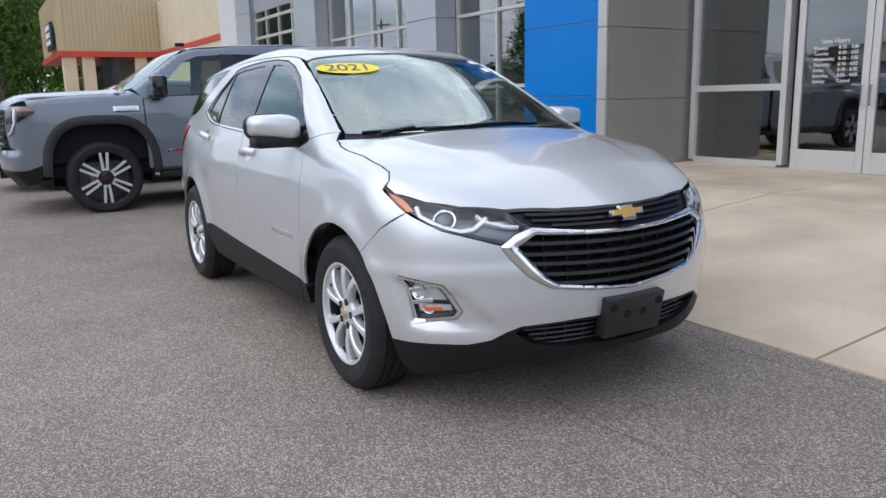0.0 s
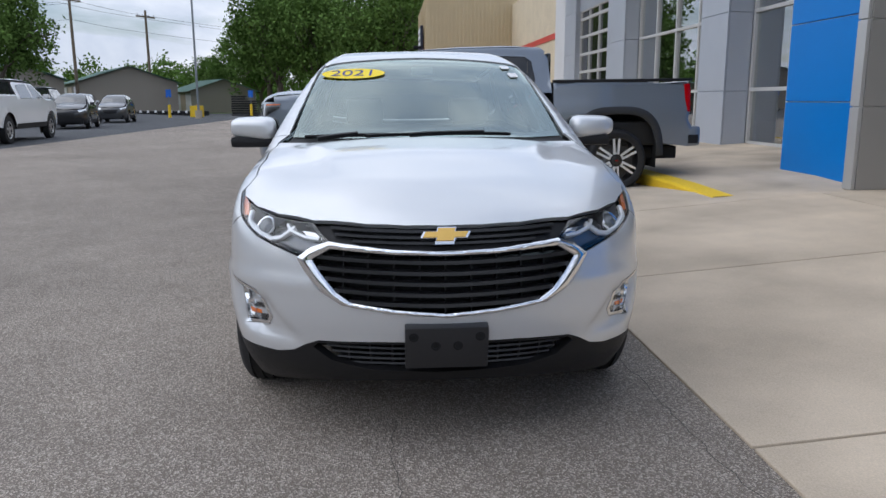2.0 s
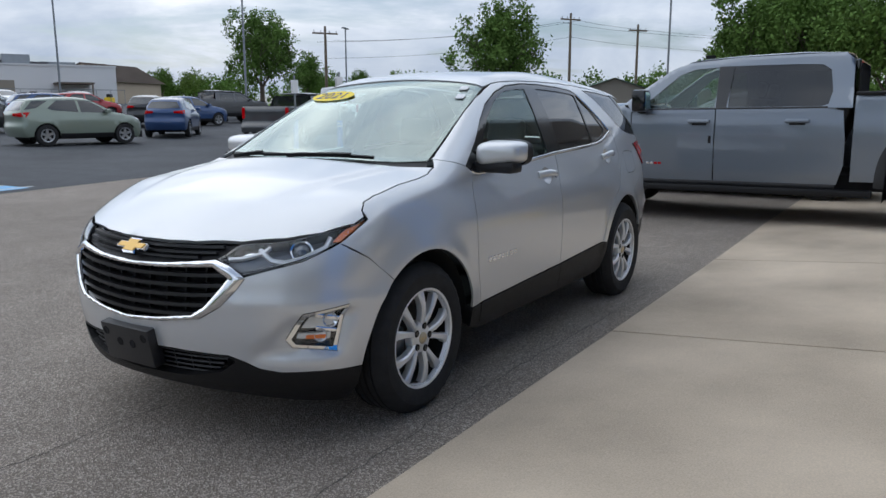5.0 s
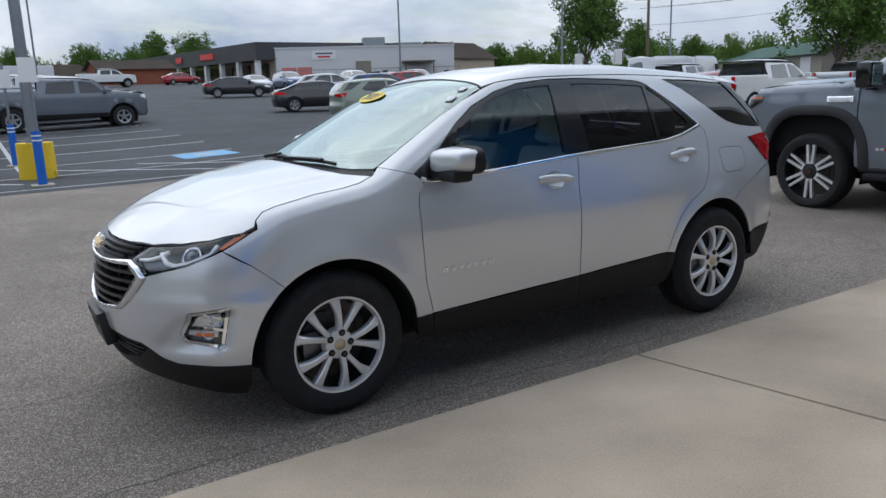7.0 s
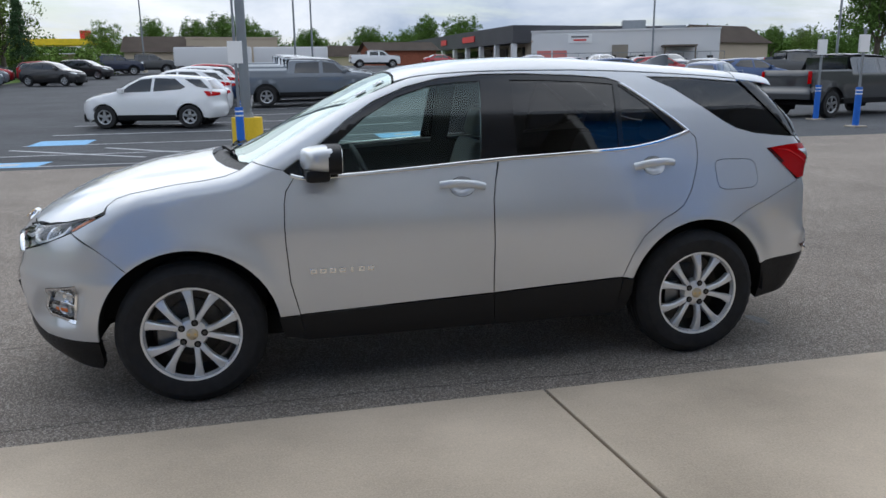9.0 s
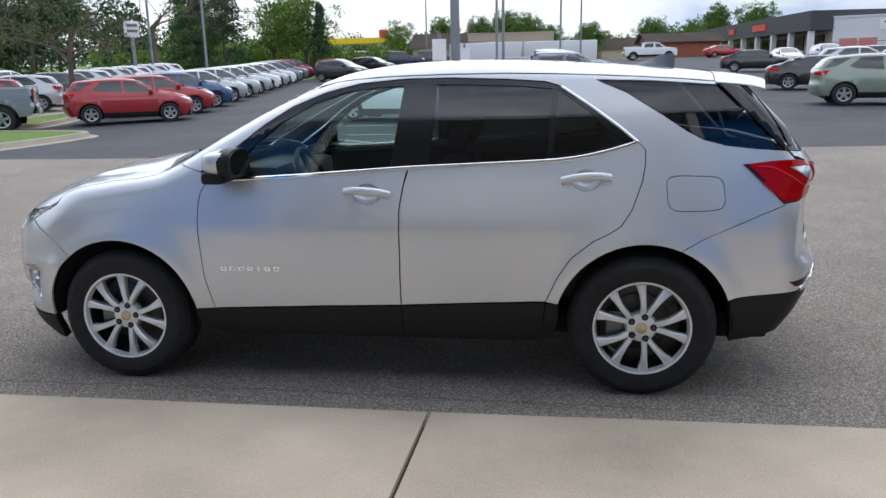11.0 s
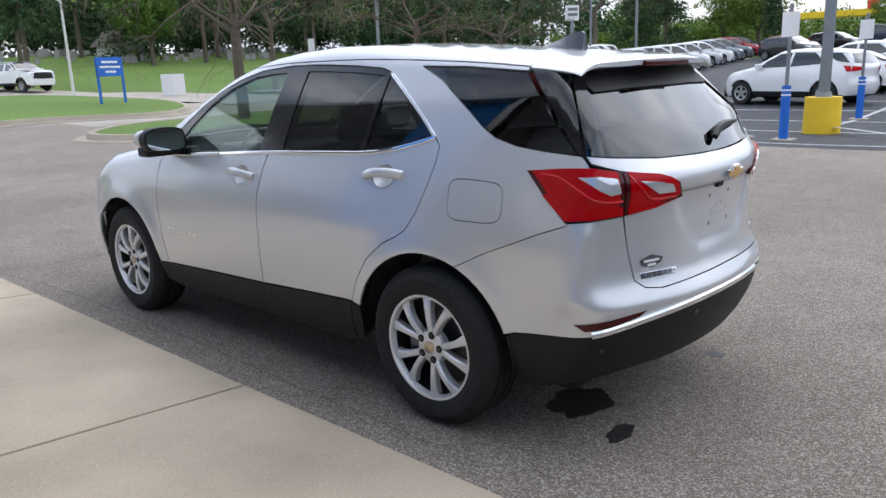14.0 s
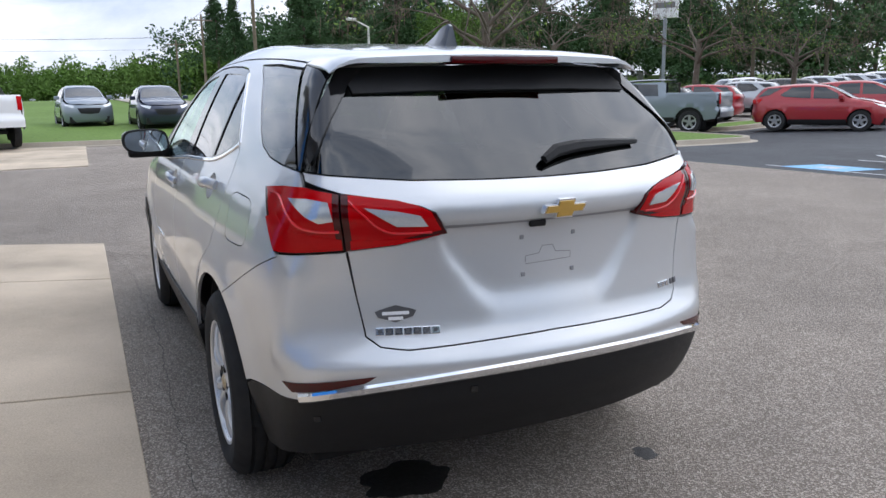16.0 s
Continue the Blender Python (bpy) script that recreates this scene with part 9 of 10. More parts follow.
# angled row on the east side of the car park
ROW = ["red", "red", "blue", "silver", "silver", "silver", "white", "silver", "white", "slate", "grey", "red", "charcoal"]
for i, c in enumerate(ROW):
    park("suv", c, 15.0 + 0.62 * i, -22.85 - 3.4 * i, -149, f"{c} suv in the angled row of parked cars")
for i, c in enumerate(["charcoal", "red", "silver", "charcoal", "silver", "silver", "white", "silver", "white"]):
    park("suv", c, 22.4 + 0.62 * i, -21.0 - 3.3 * i, -149 + 180, f"{c} suv in the second row of parked cars")
# rows by the lamp post
park("suv", "white", 4.45, -22.15, -14, "large white suv parked beside the lamp post")
for i, c in enumerate(["white", "white", "blue", "white", "red", "red", "white"]):
    park("suv" if i % 2 else "sedan", c, 4.6, -26.2 - 2.9 * i, 0, f"{c} car in the row behind the lamp post")
park("pickup", "grey", -1.05, -29.95, 180, "grey pickup at the end of a parked row")
for i, c in enumerate(["silver", "grey", "silver", "white", "grey", "silver"]):
    park("pickup", c, -1.2 + 0.1 * i, -33.4 - 3.4 * i, 180, f"{c} pickup in the parked row")
# west side of the car park
park("suv", "sage", -11.9, -23.2, 172, "sage green suv parked in the open lot")
park("sedan", "black", -12.6, -31.2, 165, "black sedan parked in the open lot")
park("sedan", "black", -14.6, -50.5, 165, "black sedan crossing the far lot")
for kind, c, x, y, h in (("suv", "silver", -17.5, -40.5, 165), ("suv", "blue", -19.5, -37.5, 165), ("suv", "black", -22.6, -33.5, 225), ("suv", "blue", -18.0, -25.6, 222), ("suv", "blue", -25.0, -33.2, 172), ("suv", "red", -25.5, -44.0, 165), ("pickup", "charcoal", -30.0, -36.0, 170), ("suv", "charcoal", -34.0, -40.0, 165), ("suv", "navy", -36.0, -33.0, 160),
                         ("sedan", "navy", -24.0, -55.0, 165), ("pickup", "navy", -38.0, -46.0, 165), ("suv", "black", -42.0, -40.0, 160)):
    park(kind, c, x, y, h, f"{c} {'pickup' if kind == 'pickup' else 'car'} in the far lot")
for kind, c, x, y, h in (("sedan", "silver", -18.5, -58.0, 90), ("suv", "blue", -21.6, -58.4, 90), ("sedan", "red", -24.8, -58.0, 90), ("suv", "white", -28.0, -58.6, 90), ("sedan", "black", -31.2, -58.0, 90), ("suv", "navy", -34.4, -58.5, 90)):
    park(kind, c, x, y, h, f"{c} car in the row before the store")
# beyond the grey pickup
park("pickup", "white", -21.3, -13.0, 186, "white pickup by the orange posts")
park("pickup", "charcoal", -18.2, -18.0, 196, "dark grey pickup beside the blue posts")
park("suv", "black", -34.0, -15.6, 12, "black suv facing the showroom")
for kind, c, x, y, h in (("van", "white", -33.0, -27.5, 190), ("suv", "black", -31.0, -21.5, 185), ("suv", "red", -27.5, -19.5, 185), ("pickup", "silver", -38.0, -19.0, 190), ("van", "white", -40.0, -31.0, 200), ("suv", "charcoal", -44.0, -17.0, 10), ("pickup", "white", -30.0, -24.0, 190), ("suv", "silver", -48.0, -20.5, 15)):
    park(kind, c, x, y, h, f"{c} {'van' if kind == 'van' else 'pickup' if kind == 'pickup' else 'car'} in the service yard")
park("suv", "black", -9.3, 0.1, -90, "black suv parked beyond the grey pickup")
for kind, c, x, y, h in (("suv", "black", 15.5, -55.0, 160), ("suv", "red", 17.2, -60.5, 160), ("suv", "black", 15.9, -67.5, 165), ("pickup", "navy", 15.6, -77.5, 190), ("pickup", "charcoal", 12.9, -81.0, 190)):
    park(kind, c, x, y, h, f"{'dark red' if c == 'red' else c} {'pickup' if kind == 'pickup' else 'suv'} at the far end of the angled row")
# by the lawn
park("pickup", "slate", 19.7, -18.9, 30, "slate blue pickup parked on the drive")
park("pickup", "red", 47.5, -35.5, -12, "red pickup on the far lawn road")
park("suv", "slate", 30.2, 1.15, 186, "slate suv parked on the lawn edge")
park("suv", "navy", 27.8, -1.5, 183, "dark minivan parked on the lawn edge")
park("pickup", "white", 23.2, 4.4, 15, "white pickup parked by the lawn")
park("pickup", "white", 53.3, -16.5, 195, "white pickup on the entrance road")
park("pickup", "white", -12.0, -88.0, 180, "white pickup by the far shops")
park("sedan", "red", -21.0, -92.0, 190, "red car by the far shops")
park("suv", "silver", 28.6, -34.0, -100, "silver suv on the far drive")

# ---- trees ----
def foliage(name, rgb):
    m = material(name, rgb, rough=0.85, grain=0.5, grain_size=1.3, stain=0.3, stain_size=0.25, spec=0.2)
    nt = m.node_tree
    return m


LEAF = foliage("broad_leaves", (0.098, 0.172, 0.036))
LEAF_LIGHT = foliage("young_leaves", (0.14, 0.215, 0.045))
NEEDLE = foliage("dark_needles", (0.055, 0.104, 0.044))
BARK = material("grey_brown_bark", (0.105, 0.085, 0.065), rough=0.95, grain=0.4, grain_size=9, stain=0.2, bump=0.8, bump_size=22)
TWIG = material("bare_twigs", (0.15, 0.105, 0.085), rough=0.95)


def leaves(centres, spread, per, size, rng, flat=0.0):
    """Many small leaf cards round given centres, as verts and faces."""
    n = len(centres) * per
    c = np.repeat(np.asarray(centres, float), per, 0) + rng.normal(0, 1, (n, 3)) * spread
    a = rng.normal(0, 1, (n, 3))
    a[:, 2] *= 1 - flat
    a /= np.linalg.norm(a, axis=1, keepdims=True)
    b = np.cross(a, rng.normal(0, 1, (n, 3)))
    b /= np.maximum(np.linalg.norm(b, axis=1, keepdims=True), 1e-6)
    s = size * rng.uniform(0.6, 1.3, (n, 1))
    v = np.stack([c - a * s, c + b * s * 0.55, c + a * s, c - b * s * 0.55], 1).reshape(-1, 3)
    f = np.arange(4 * n).reshape(-1, 4)
    return v, f


def limb(v, f, a, b, r0, r1, n=6):
    """One tapered limb added to verts and faces."""
    a, b = np.array(a, float), np.array(b, float)
    d = (b - a) / max(np.linalg.norm(b - a), 1e-6)
    s = np.cross(d, (0.3, 0.9, 0.2))
    s /= np.linalg.norm(s)
    t = np.cross(d, s)
    k = len(v)
    for p, r in ((a, r0), (b, r1)):
        for i in range(n):
            w = 2 * math.pi * i / n
            v.append(p + r * (math.cos(w) * s + math.sin(w) * t))
    for i in range(n):
        j = (i + 1) % n
        f.append((k + i, k + j, k + n + j, k + n + i))


def branching(rng, start, way, length, radius, depth, v, f, tips, spread=0.55, droop=0.0, kids=3, n=6):
    """A limb that forks again and again; tips collects its ends."""
    p, d = np.array(start, float), np.array(way, float)
    for step in range(3):
        q = p + d * length / 3
        limb(v, f, p, q, radius * (1 - 0.22 * step), radius * (1 - 0.22 * (step + 1)), n)
        p = q
        d = d + rng.normal(0, 0.10, 3) + np.array((0, 0, -droop))
        d /= np.linalg.norm(d)
    if depth == 0:
        tips.append(p)
        return
    for _ in range(kids):
        e = d + rng.normal(0, spread, 3)
        e[2] += 0.10 - droop
        e /= np.linalg.norm(e)
        tips.append(p)
        branching(rng, p, e, length * rng.uniform(0.62, 0.82), radius * 0.40, depth - 1, v, f, tips, spread, droop, kids, max(3, n - 1))


def broad_tree(h, seed, mat=LEAF, crown_w=0.38, count=14000, label="tall leafy green tree"):
    rng = np.random.default_rng(seed)
    ob = thing("leafy_tree", label, "tree", group="trees")
    v, f, tips = [], [], []
    limb(v, f, (0, 0, -0.2), (0, 0, h * 0.22), h * 0.028, h * 0.022, 9)
    for i in range(6):
        a = 2 * math.pi * i / 6 + rng.uniform(-0.4, 0.4)
        branching(rng, (0, 0, h * rng.uniform(0.17, 0.30)), np.array((math.cos(a) * 0.6, math.sin(a) * 0.6, 1.0)) / 1.25, h * 0.27, h * 0.012, 2, v, f, tips)
    raw("trunk", v, f, BARK, ob, "grey-brown trunk and limbs", smooth=True)
    # clumps fill an uneven egg of several lobes
    lobes = [(rng.uniform(-0.5, 0.5) * crown_w * h, rng.uniform(-0.5, 0.5) * crown_w * h, h * rng.uniform(0.38, 0.82), h * rng.uniform(0.13, 0.22)) for _ in range(15)]
    lobes.append((0, 0, h * 0.86, h * 0.13))
    cs = []
    for x, y, z, r in lobes:
        m = int(26 * (r / (0.17 * h)) ** 2)
        d = rng.normal(0, 1, (m, 3))
        d /= np.linalg.norm(d, axis=1, keepdims=True)
        cs.append(np.array((x, y, z)) + d * r * rng.uniform(0.55, 1.0, (m, 1)))
    cs = np.concatenate(cs + [np.array(tips)[:: max(1, len(tips) // 60)]])
    per = max(6, count // len(cs))
    lv, lf = leaves(cs, h * 0.024, per, h * 0.0145, rng)
    raw("crown", lv, lf, mat, ob, "crown of many small leaves")
    return ob


def conifer(h, seed, wide=0.22, bare=0.12, count=34, label="tall dark green conifer"):
    rng = np.random.default_rng(seed)
    ob = thing("conifer", label, "tree", group="trees")
    v, f = [], []
    limb(v, f, (0, 0, -0.2), (0, 0, h), h * 0.018, 0.02, 8)
    cs = []
    for i in range(count * 5):
        t = rng.uniform(bare, 0.99)
        a = rng.uniform(0, 2 * math.pi)
        ln = h * wide * (1 - t) ** 0.75 * rng.uniform(0.6, 1.1) + 0.15
        z = h * t
        end = (ln * math.cos(a), ln * math.sin(a), z - 0.18 * ln)
        if i % 2 == 0:
            limb(v, f, (0, 0, z), end, 0.035, 0.01, 3)
        for s in (0.35, 0.6, 0.8, 1.0):
            cs.append((end[0] * s, end[1] * s, z + (end[2] - z) * s * s - 0.05))
    raw("trunk", v, f, BARK, ob, "dark straight trunk and boughs", smooth=True)
    lv, lf = leaves(cs, h * 0.013, 15, h * 0.0115, rng, 0.5)
    raw("crown", lv, lf, NEEDLE, ob, "layered dark needle boughs")
    return ob


def bare_tree(h, seed, label, leafy=0, droop=0.045):
    rng = np.random.default_rng(seed)
    ob = thing("bare_tree", label, "tree", group="trees")
    v, f, tips = [], [], []
    limb(v, f, (0, 0, -0.2), (0.05, 0, h * 0.2), h * 0.023, h * 0.019, 10)
    limb(v, f, (0.05, 0, h * 0.2), (0.0, 0.1, h * 0.46), h * 0.019, h * 0.013, 10)
    fine, ff = [], []
    for i in range(8):
        a = 2 * math.pi * i / 8 + rng.uniform(-0.4, 0.4)
        z = h * rng.uniform(0.30, 0.46)
        branching(rng, (0, 0.05, z), np.array((math.cos(a), math.sin(a), rng.uniform(0.35, 1.0))) / 1.3, h * 0.24, h * 0.009, 4, v, f, tips, 0.5, droop, 3, 6)
    raw("trunk", v, f, BARK, ob, "thick grey-brown trunk and limbs", smooth=True)
    tp = np.array(tips)
    tp = tp[tp[:, 2] > 0.40 * h]
    for p in tp[:: max(1, len(tp) // 1300)]:
        q = p + np.array((rng.normal(0, 0.15), rng.normal(0, 0.15), -abs(rng.normal(0.25, 0.3)))) * h * 0.07
        limb(fine, ff, p, q, 0.010, 0.004, 3)
    tagged(raw("twig_tangle", fine, ff, TWIG, ob, "fine drooping twigs"), kind="stuff")
    if leafy:
        lv, lf = leaves(tp[rng.integers(0, len(tp), leafy // 6)], h * 0.03, 6, h * 0.0065, rng)
        raw("crown", lv, lf, LEAF_LIGHT, ob, "sparse young leaves")
    return ob


def stand(ob, x, y, size=1.0, turn=0.0):
    ob.matrix_world = pose(x, y, float(rise_at(x, y)), 0, 0, turn) @ Matrix.Diagonal((size, size, size, 1))
    return ob


def again(ob, x, y, size=1.0, turn=0.0):
    c = copy_thing(ob, pose(0, 0, 0))
    c.matrix_basis = pose(x, y, float(rise_at(x, y)), 0, 0, turn) @ Matrix.Diagonal((size, size, size, 1))
    return c


big1, big2, big3 = broad_tree(12, 1), broad_tree(12, 2), broad_tree(12, 3, crown_w=0.46, count=14000)
young = broad_tree(9, 4, LEAF_LIGHT, 0.42, 9000, "leafy tree in fresh light green")
stand(big1, -46.8, -25.2, 0.78)
stand(big2, -69.7, -7.0, 1.05, 40)
stand(big3, -65.0, -0.5, 1.1, 80)
stand(young, 22.1, -66.9, 0.95)
for src, x, y, s in ((big3, -74, -11, 1.15), (big1, -84.3, -13.6, 1.1), (big2, -79.9, -7.2, 1.15), (big3, -80.1, 0.1, 1.1), (big1, -85.4, 3.5, 1.15), (big2, -95, 8, 1.2), (big1, -88, -19.6, 0.55), (big2, -102, -24.2, 0.6), (big3, -93, -16, 0.8),
                     (big2, -60.5, -63.8, 0.98), (big1, -76.8, -71.9, 0.62), (big3, -74.6, -100.4, 0.45), (young, -78.3, -97.5, 0.6), (big1, -82.0, -66.0, 0.45), (young, -77.7, -57.0, 0.6), (big1, -36, -175, 1.0), (big3, -44, -172, 1.0), (big2, -24, -190, 0.9), (big1, 8.9, -170, 1.0), (big2, 0, -182, 0.8),
                     (young, 26.5, -70, 0.9), (big1, 19.0, -140.0, 0.75), (young, 30.5, -62.5, 0.8), (big3, 72.3, -36.5, 0.75), (young, 36, -72, 0.9), (young, 25.0, -125, 0.85), (big3, 4.0, -150, 0.85), (big2, -9.0, -160, 0.7), (big1, 13, -150, 0.8), (big3, -30.0, -165, 0.7)):
    again(src, x, y, s, (x * 37 + y * 11) % 360)
con1, con2 = conifer(13, 21), conifer(14, 22, 0.26, 0.05)
pine = conifer(13, 23, 0.30, 0.34, 30, "tall pine with a bare lower trunk")
stand(con1, 25.5, -56.0, 0.80)
stand(con2, 29.0, -57.5, 0.74)
stand(pine, 57.6, -19.0, 0.95)
for src, x, y, s in ((con1, 19.8, -64.0, 0.50), (con2, 66.5, -66.1, 1.23), (pine, 79.3, -61.8, 1.30), (pine, 71.8, -57.2, 1.17), (pine, 62.5, -70.5, 1.23), (pine, 57.9, -77.1, 1.23), (pine, 63.4, -17.3, 0.90), (pine, 70.0, -23.0, 1.00), (con2, 75.0, -20.5, 0.90), (pine, 80.0, -22.0, 1.00), (pine, 82.5, -50.5, 1.30), (pine, 87.8, -57.2, 1.30), (pine, 74.5, -43.9, 1.23), (con2, 79.8, -38.6, 1.17), (pine, 97.1, -39.9, 1.37), (pine, 111.7, -39.9, 1.43), (pine, 119.7, -34.6, 1.30), (pine, 103.7, -59.9, 1.43), (con2, 93.1, -73.2, 1.43), (pine, 82.5, -79.8, 1.37), (pine, 71.8, -87.8, 1.30), (pine, 65.2, -95.8, 1.30), (con2, 114.4, -69.2, 1.43), (pine, 126.4, -55.9, 1.43), (pine, 87.8, -35.9, 1.23), (con1, 100.0, -18.0, 0.90), (pine, 92.0, -14.5, 0.90), (con2, 110.0, -17.0, 0.80), (pine, 59.9, -85.1, 1.17)):
    again(src, x, y, s, (x * 53 + y * 29) % 360)
near_bare = stand(bare_tree(8.5, 31, "bare drooping tree on the grass island", 900), 16.5, -10.05, 1.0, 20)
again(near_bare, 24.2, -25.6, 0.95, 130)
tall_bare = stand(bare_tree(11, 32, "tall leafless tree with thin grey limbs", 0, 0.0), 27.3, -48.2, 0.85)
again(near_bare, 21.0, -28.5, 0.8, 70)
again(tall_bare, 37.0, -26.0, 0.8, 50)


def woods(name, label, line, depth, h, count, mat, seed, size=0.55):
    """A far belt of trees along a line: uneven clumps of leaf cards."""
    rng = np.random.default_rng(seed)
    line = np.array(line, float)
    seg = np.linalg.norm(np.diff(line, axis=0), axis=1)
    cs = []
    for _ in range(count):
        d = rng.uniform(0, seg.sum())
        i = int(np.searchsorted(np.cumsum(seg), d))
        t = (d - (np.cumsum(seg)[i] - seg[i])) / seg[i]
        p = line[i] + (line[i + 1] - line[i]) * t + rng.normal(0, 1, 2) * depth
        tall = h * (0.62 + 0.38 * noise.noise(Vector((p[0] * 0.11, p[1] * 0.11, seed)))) * rng.uniform(0.75, 1.1)
        k = 20
        d3 = rng.normal(0, 1, (k, 3))
        d3 /= np.linalg.norm(d3, axis=1, keepdims=True)
        z0 = float(rise_at(*p))
        cs.append(np.array((p[0], p[1], z0 + tall * 0.50)) + d3 * rng.uniform(0.45, 1.0, (k, 1)) * np.array((tall * 0.36, tall * 0.36, tall * 0.46)))
    v, f = leaves(np.concatenate(cs), size * 0.75, 20, size * 0.42, rng)
    return tagged(raw(name, v, f, mat), label, "woods", kind="stuff")


woods("woods_south", "far belt of leafy trees", [(120, -190), (40, -200), (-60, -205), (-140, -150)], 8, 13, 300, LEAF, 41, 0.9)
woods("woods_west", "far belt of leafy trees behind the sheds", [(-130, -120), (-120, -60), (-118, 0), (-112, 40)], 6, 10, 200, LEAF, 42, 0.7)
woods("woods_east", "dark wood along the hill", [(112, -24), (128, -12), (160, 10), (165, 70)], 6, 10, 170, LEAF, 43, 0.7)
woods("woods_cemetery", "dark wood behind the cemetery", [(60, -95), (90, -75), (110, -40), (118, -22)], 8, 17, 260, NEEDLE, 44, 0.7)
woods("hedge_lot", "low green shrubs beyond the lot", [(22, -78), (34, -80), (46, -84)], 2.5, 4.5, 70, LEAF_LIGHT, 45, 0.4)

# ---- yard goods beyond the pickup ----
STONE = material("pale_field_stone", (0.38, 0.34, 0.29), rough=0.9, grain=0.3, grain_size=6, stain=0.3, stain_size=1.5)
RED_WRAP = material("red_wrapped_bags", (0.42, 0.16, 0.14), rough=0.5, stain=0.3, stain_size=2)
POT_LEAF = material("potted_leaves", (0.13, 0.24, 0.04), rough=0.8, grain=0.4, grain_size=5)
rnd = random.Random(21)
for x, y in ((-56.0, -17.1), (-62.0, -11.9)):
    ob = thing("sign_post", "yellow guard post with a small blue sign on top", "post", (x, y, 0), group="yellow yard posts")
    part("post", tube(bmesh.new(), (0, 0, 0), (0, 0, 1.05), 0.12, 0.11, 12), YELLOW, ob, smooth=True, angle=40)
    part("sign_stem", box(bmesh.new(), (-0.03, -0.03, 1.05), (0.03, 0.03, 1.7)), POLE_GREY, ob)
    part("sign_plate", box(bmesh.new(), (-0.02, -0.2, 1.6), (0.02, 0.2, 2.2), 0.005), BLUE_SLEEVE, ob, "small blue and white sign")
ob = thing("concrete_base", "yellow painted concrete lamp base", "base", (-58.4, -15.6, 0))
part("block", box(bmesh.new(), (-0.45, -0.45, 0), (0.45, 0.45, 0.95), 0.05), YELLOW, ob)
ob = thing("hydrant", "red fire hydrant at the lawn edge", "hydrant", (-66.0, -17.4, 0.0))
part("barrel", tube(bmesh.new(), (0, 0, 0), (0, 0, 0.75), 0.17, 0.15, 14), RED_SIGN, ob, smooth=True, angle=40)
part("bonnet", tube(bmesh.new(), (0, 0, 0.75), (0, 0, 1.0), 0.19, 0.06, 14), RED_SIGN, ob, smooth=True, angle=60)
for s in (1, -1):
    part("nozzle", tube(bmesh.new(), (0, 0, 0.6), (0, 0.3 * s, 0.6), 0.08, 0.08, 10), RED_SIGN, ob, smooth=True, angle=40)
for x, y, n in ((-63.8, -13.2, 9), (-63.2, -12.0, 7)):
    ob = thing("pallet_stack", "dark stack of plastic pallets in the yard", "pallets", (x, y, 0), group="pallet stacks")
    for k in range(n):
        part("pallet", box(bmesh.new(), (-0.6, -0.6, 0.2 * k), (0.6, 0.6, 0.2 * k + 0.15), 0.01), BLACK_TRIM, ob, at=pose(0, 0, 0, 0, 0, rnd.uniform(-3, 3)))
for k in range(9):
    ob = thing("stock_tank", "low black trough laid out for sale", "trough", (-66.5 + 0.3 * k, -22.4 + 0.75 * k, 0), group="black troughs")
    part("trough", box(bmesh.new(), (-0.6, -0.33, 0), (0.6, 0.33, 0.45), 0.06), BLACK_TRIM, ob)
    part("tag", box(bmesh.new(), (0.61, -0.1, 0.3), (0.62, 0.1, 0.5)), WHITE_PRINT, ob)
for k in range(22):
    ob = thing("boulder", "pale field stone in a pile", "stone", (-67.0 + rnd.uniform(-1.2, 1.2), -9.6 + rnd.uniform(-1.6, 1.6), rnd.uniform(0.0, 0.35)), rnd.uniform(0, 360), group="stone pile")
    bm = bmesh.new()
    bmesh.ops.create_icosphere(bm, subdivisions=2, radius=rnd.uniform(0.25, 0.45))
    for v in bm.verts:
        v.co *= 1 + 0.22 * noise.noise(v.co * 3 + Vector((k, 0, 0)))
        v.co.z *= 0.75
    part("rock", bm, STONE, ob)
for k in range(14):
    x, y = -60.0 + rnd.uniform(-3, 3), -4.6 + 0.42 * k
    ob = thing("potted_plant", "potted garden plant on the yard edge", "plant", (x, y, 0), rnd.uniform(0, 360), group="garden plants")
    h = rnd.uniform(0.5, 1.3)
    part("pot", tube(bmesh.new(), (0, 0, 0), (0, 0, 0.38), 0.16, 0.22, 12), rnd.choice((BLACK_TRIM, KERB, BROWN_ROOF)), ob, smooth=True, angle=40)
    v, f = leaves(np.random.default_rng(k).normal(0, 1, (26, 3)) * (0.2, 0.2, 0.22) + (0, 0, 0.4 + h * 0.5), 0.09, 9, 0.075, np.random.default_rng(k + 50))
    raw("foliage", v, f, POT_LEAF if k % 3 else LEAF, ob, "leafy top")
for k in range(3):
    ob = thing("wrapped_pallet", "pallet of red wrapped bags", "goods", (-63.0 - 0.4 * k, -6.8 + 1.5 * k * 0.9, 0), 8 * k, group="wrapped bags")
    part("pallet", box(bmesh.new(), (-0.6, -0.55, 0), (0.6, 0.55, 0.14), 0.01), WOOD_POLE, ob)
    for j in range(4):
        part("bag_layer", box(bmesh.new(), (-0.57, -0.52, 0.15 + 0.21 * j), (0.57, 0.52, 0.35 + 0.21 * j), 0.06), RED_WRAP, ob, smooth=True, angle=50)
ob = thing("garden_tractor", "small yellow garden tractor by the plants", "tractor", (-58.5, 2.0, 0), 200)
part("bonnet", box(bmesh.new(), (0.1, -0.35, 0.55), (1.0, 0.35, 1.1), 0.09), YELLOW, ob, smooth=True, angle=50)
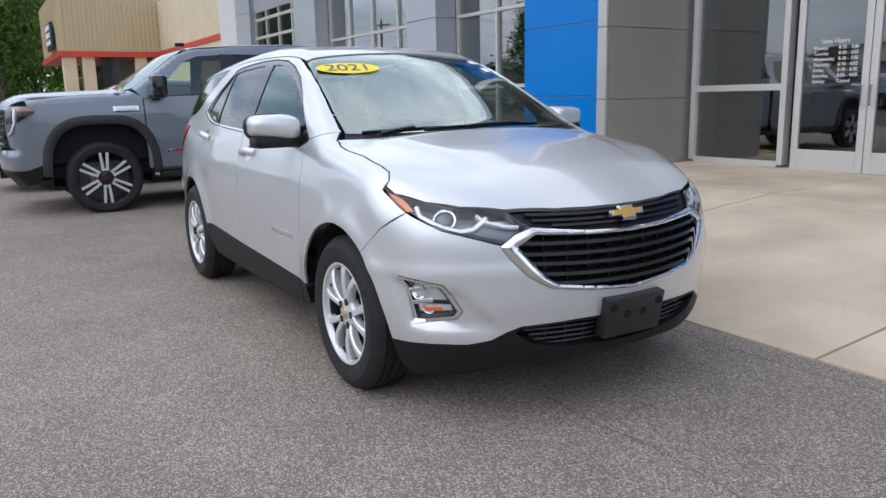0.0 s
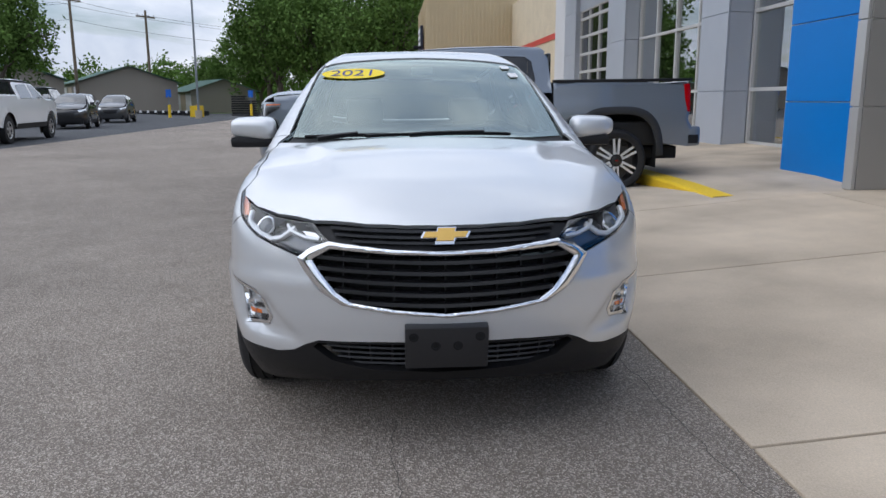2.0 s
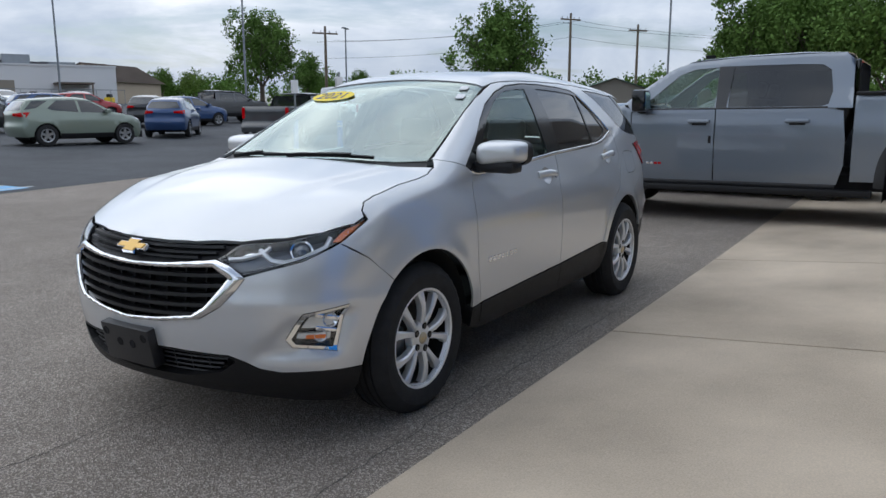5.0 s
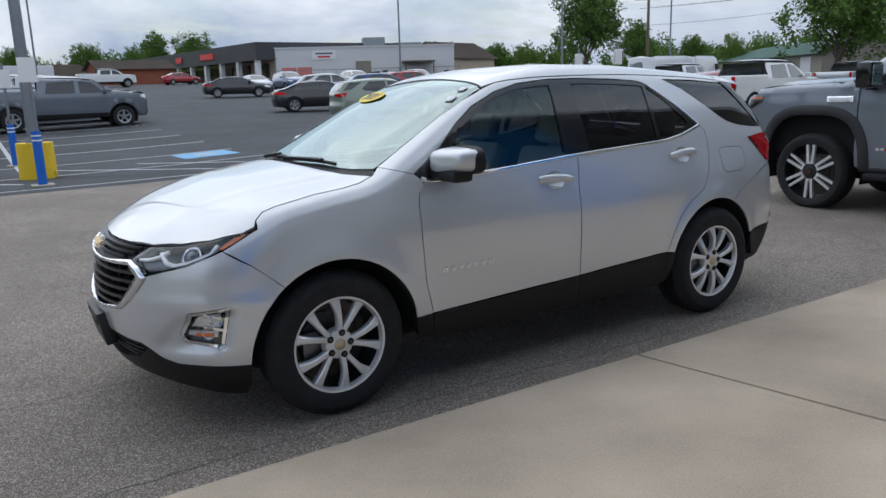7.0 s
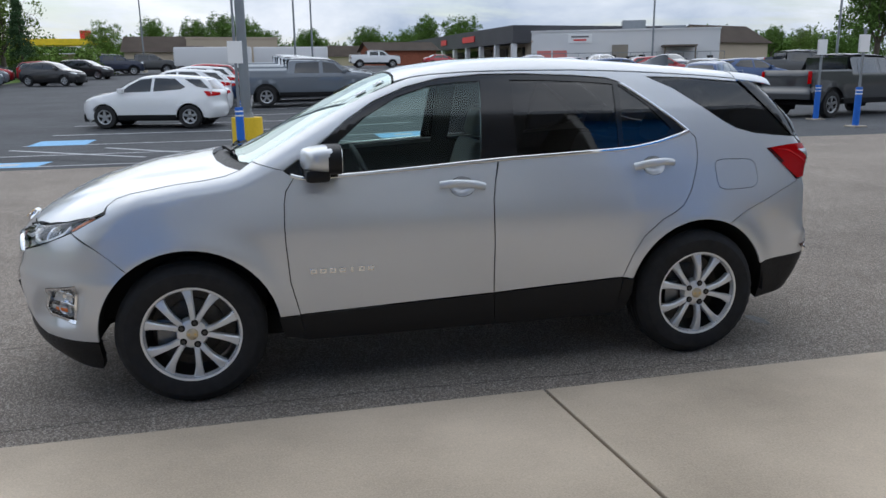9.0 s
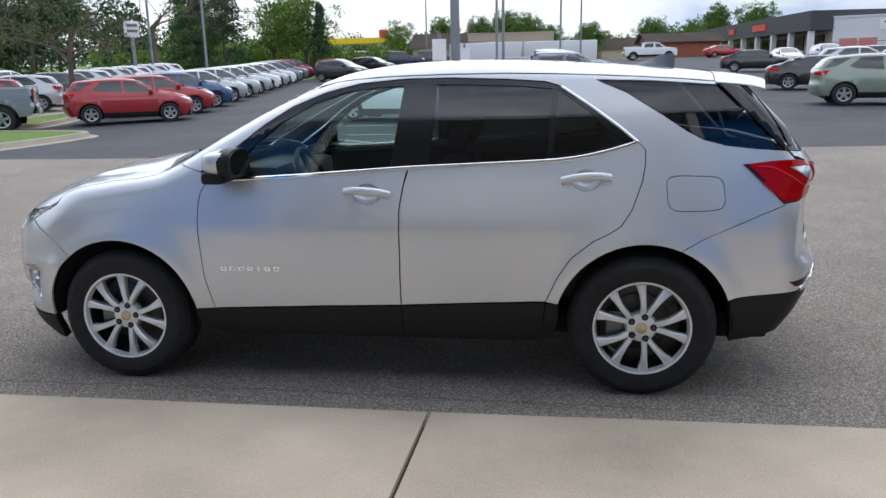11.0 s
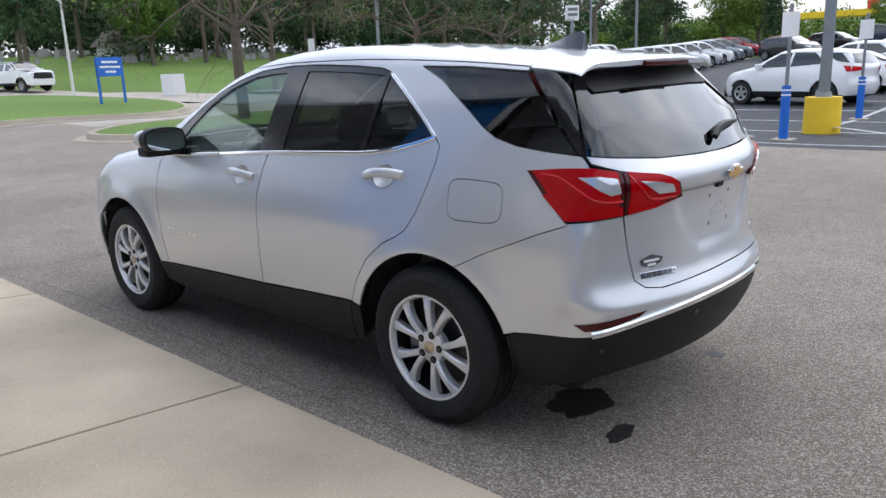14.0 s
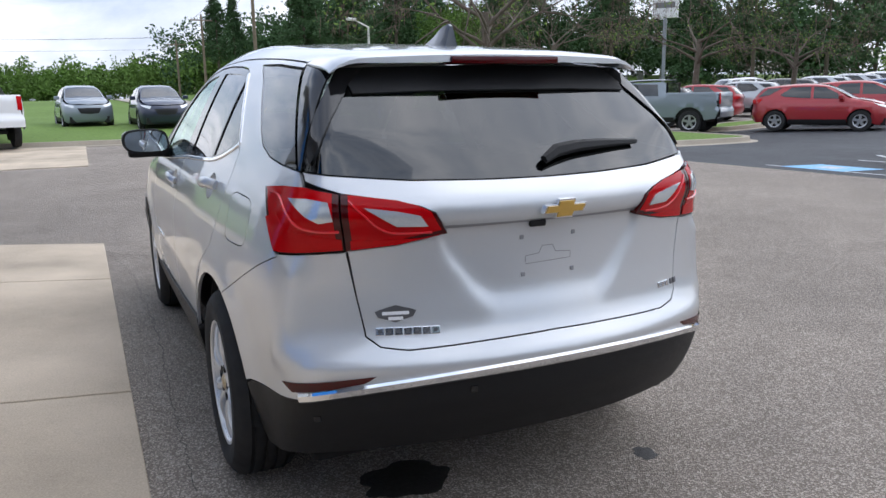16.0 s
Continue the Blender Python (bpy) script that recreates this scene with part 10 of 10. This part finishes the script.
part("seat", box(bmesh.new(), (-0.75, -0.25, 0.75), (-0.3, 0.25, 1.25), 0.06), BLACK_TRIM, ob, smooth=True, angle=50)
part("chassis", box(bmesh.new(), (-0.8, -0.3, 0.35), (1.0, 0.3, 0.6), 0.04), BLACK_TRIM, ob)
for x, r in ((-0.55, 0.5), (0.75, 0.32)):
    for s in (1, -1):
        part("wheel", tube(bmesh.new(), (x, s * 0.4, r), (x, s * 0.68, r), r, r, 20), RUBBER, ob, smooth=True, angle=40)
for s in (1, -1):
    part("roll_bar", tube(bmesh.new(), (-0.8, s * 0.4, 0.6), (-0.8, s * 0.4, 2.0), 0.035, 0.035, 8), BLACK_TRIM, ob)
part("roll_bar", tube(bmesh.new(), (-0.8, -0.4, 2.0), (-0.8, 0.4, 2.0), 0.035, 0.035, 8), BLACK_TRIM, ob)
# by the entrance road
ob = thing("street_lamp", "pale steel street lamp with a curved arm", "street lamp", (40.8, -15.1, float(rise_at(40.8, -15.1))), 120)
part("pole", tube(bmesh.new(), (0, 0, 0), (0, 0, 5.2), 0.09, 0.06, 10), ALUMINIUM, ob, smooth=True, angle=40)
part("arm", tube(bmesh.new(), (0, 0, 5.15), (1.3, 0, 5.5), 0.05, 0.04, 8), ALUMINIUM, ob, smooth=True, angle=40)
part("lamp_head", box(bmesh.new(), (1.2, -0.13, 5.42), (1.85, 0.13, 5.58), 0.05), ALUMINIUM, ob, "cobra lamp head", smooth=True, angle=50)
ob = thing("guard_post", "yellow guard post with an orange whip marker", "post", (24.3, -4.9, float(rise_at(24.3, -4.9))))
part("post", tube(bmesh.new(), (0, 0, 0), (0, 0, 0.95), 0.09, 0.09, 12), YELLOW, ob, smooth=True, angle=40)
part("marker", tube(bmesh.new(), (0.12, 0.1, 0), (0.12, 0.1, 2.2), 0.012, 0.008, 6), ORANGE, ob)
ob = thing("utility_box", "pale green utility cabinet on the lawn", "cabinet", (36.5, -18.8, float(rise_at(36.5, -18.8)) - 0.05), 20)
part("cabinet", box(bmesh.new(), (-0.4, -0.5, 0), (0.4, 0.5, 1.25), 0.03), WHITE_WALL, ob)
part("plinth", box(bmesh.new(), (-0.5, -0.6, 0), (0.5, 0.6, 0.1), 0.02), KERB, ob)
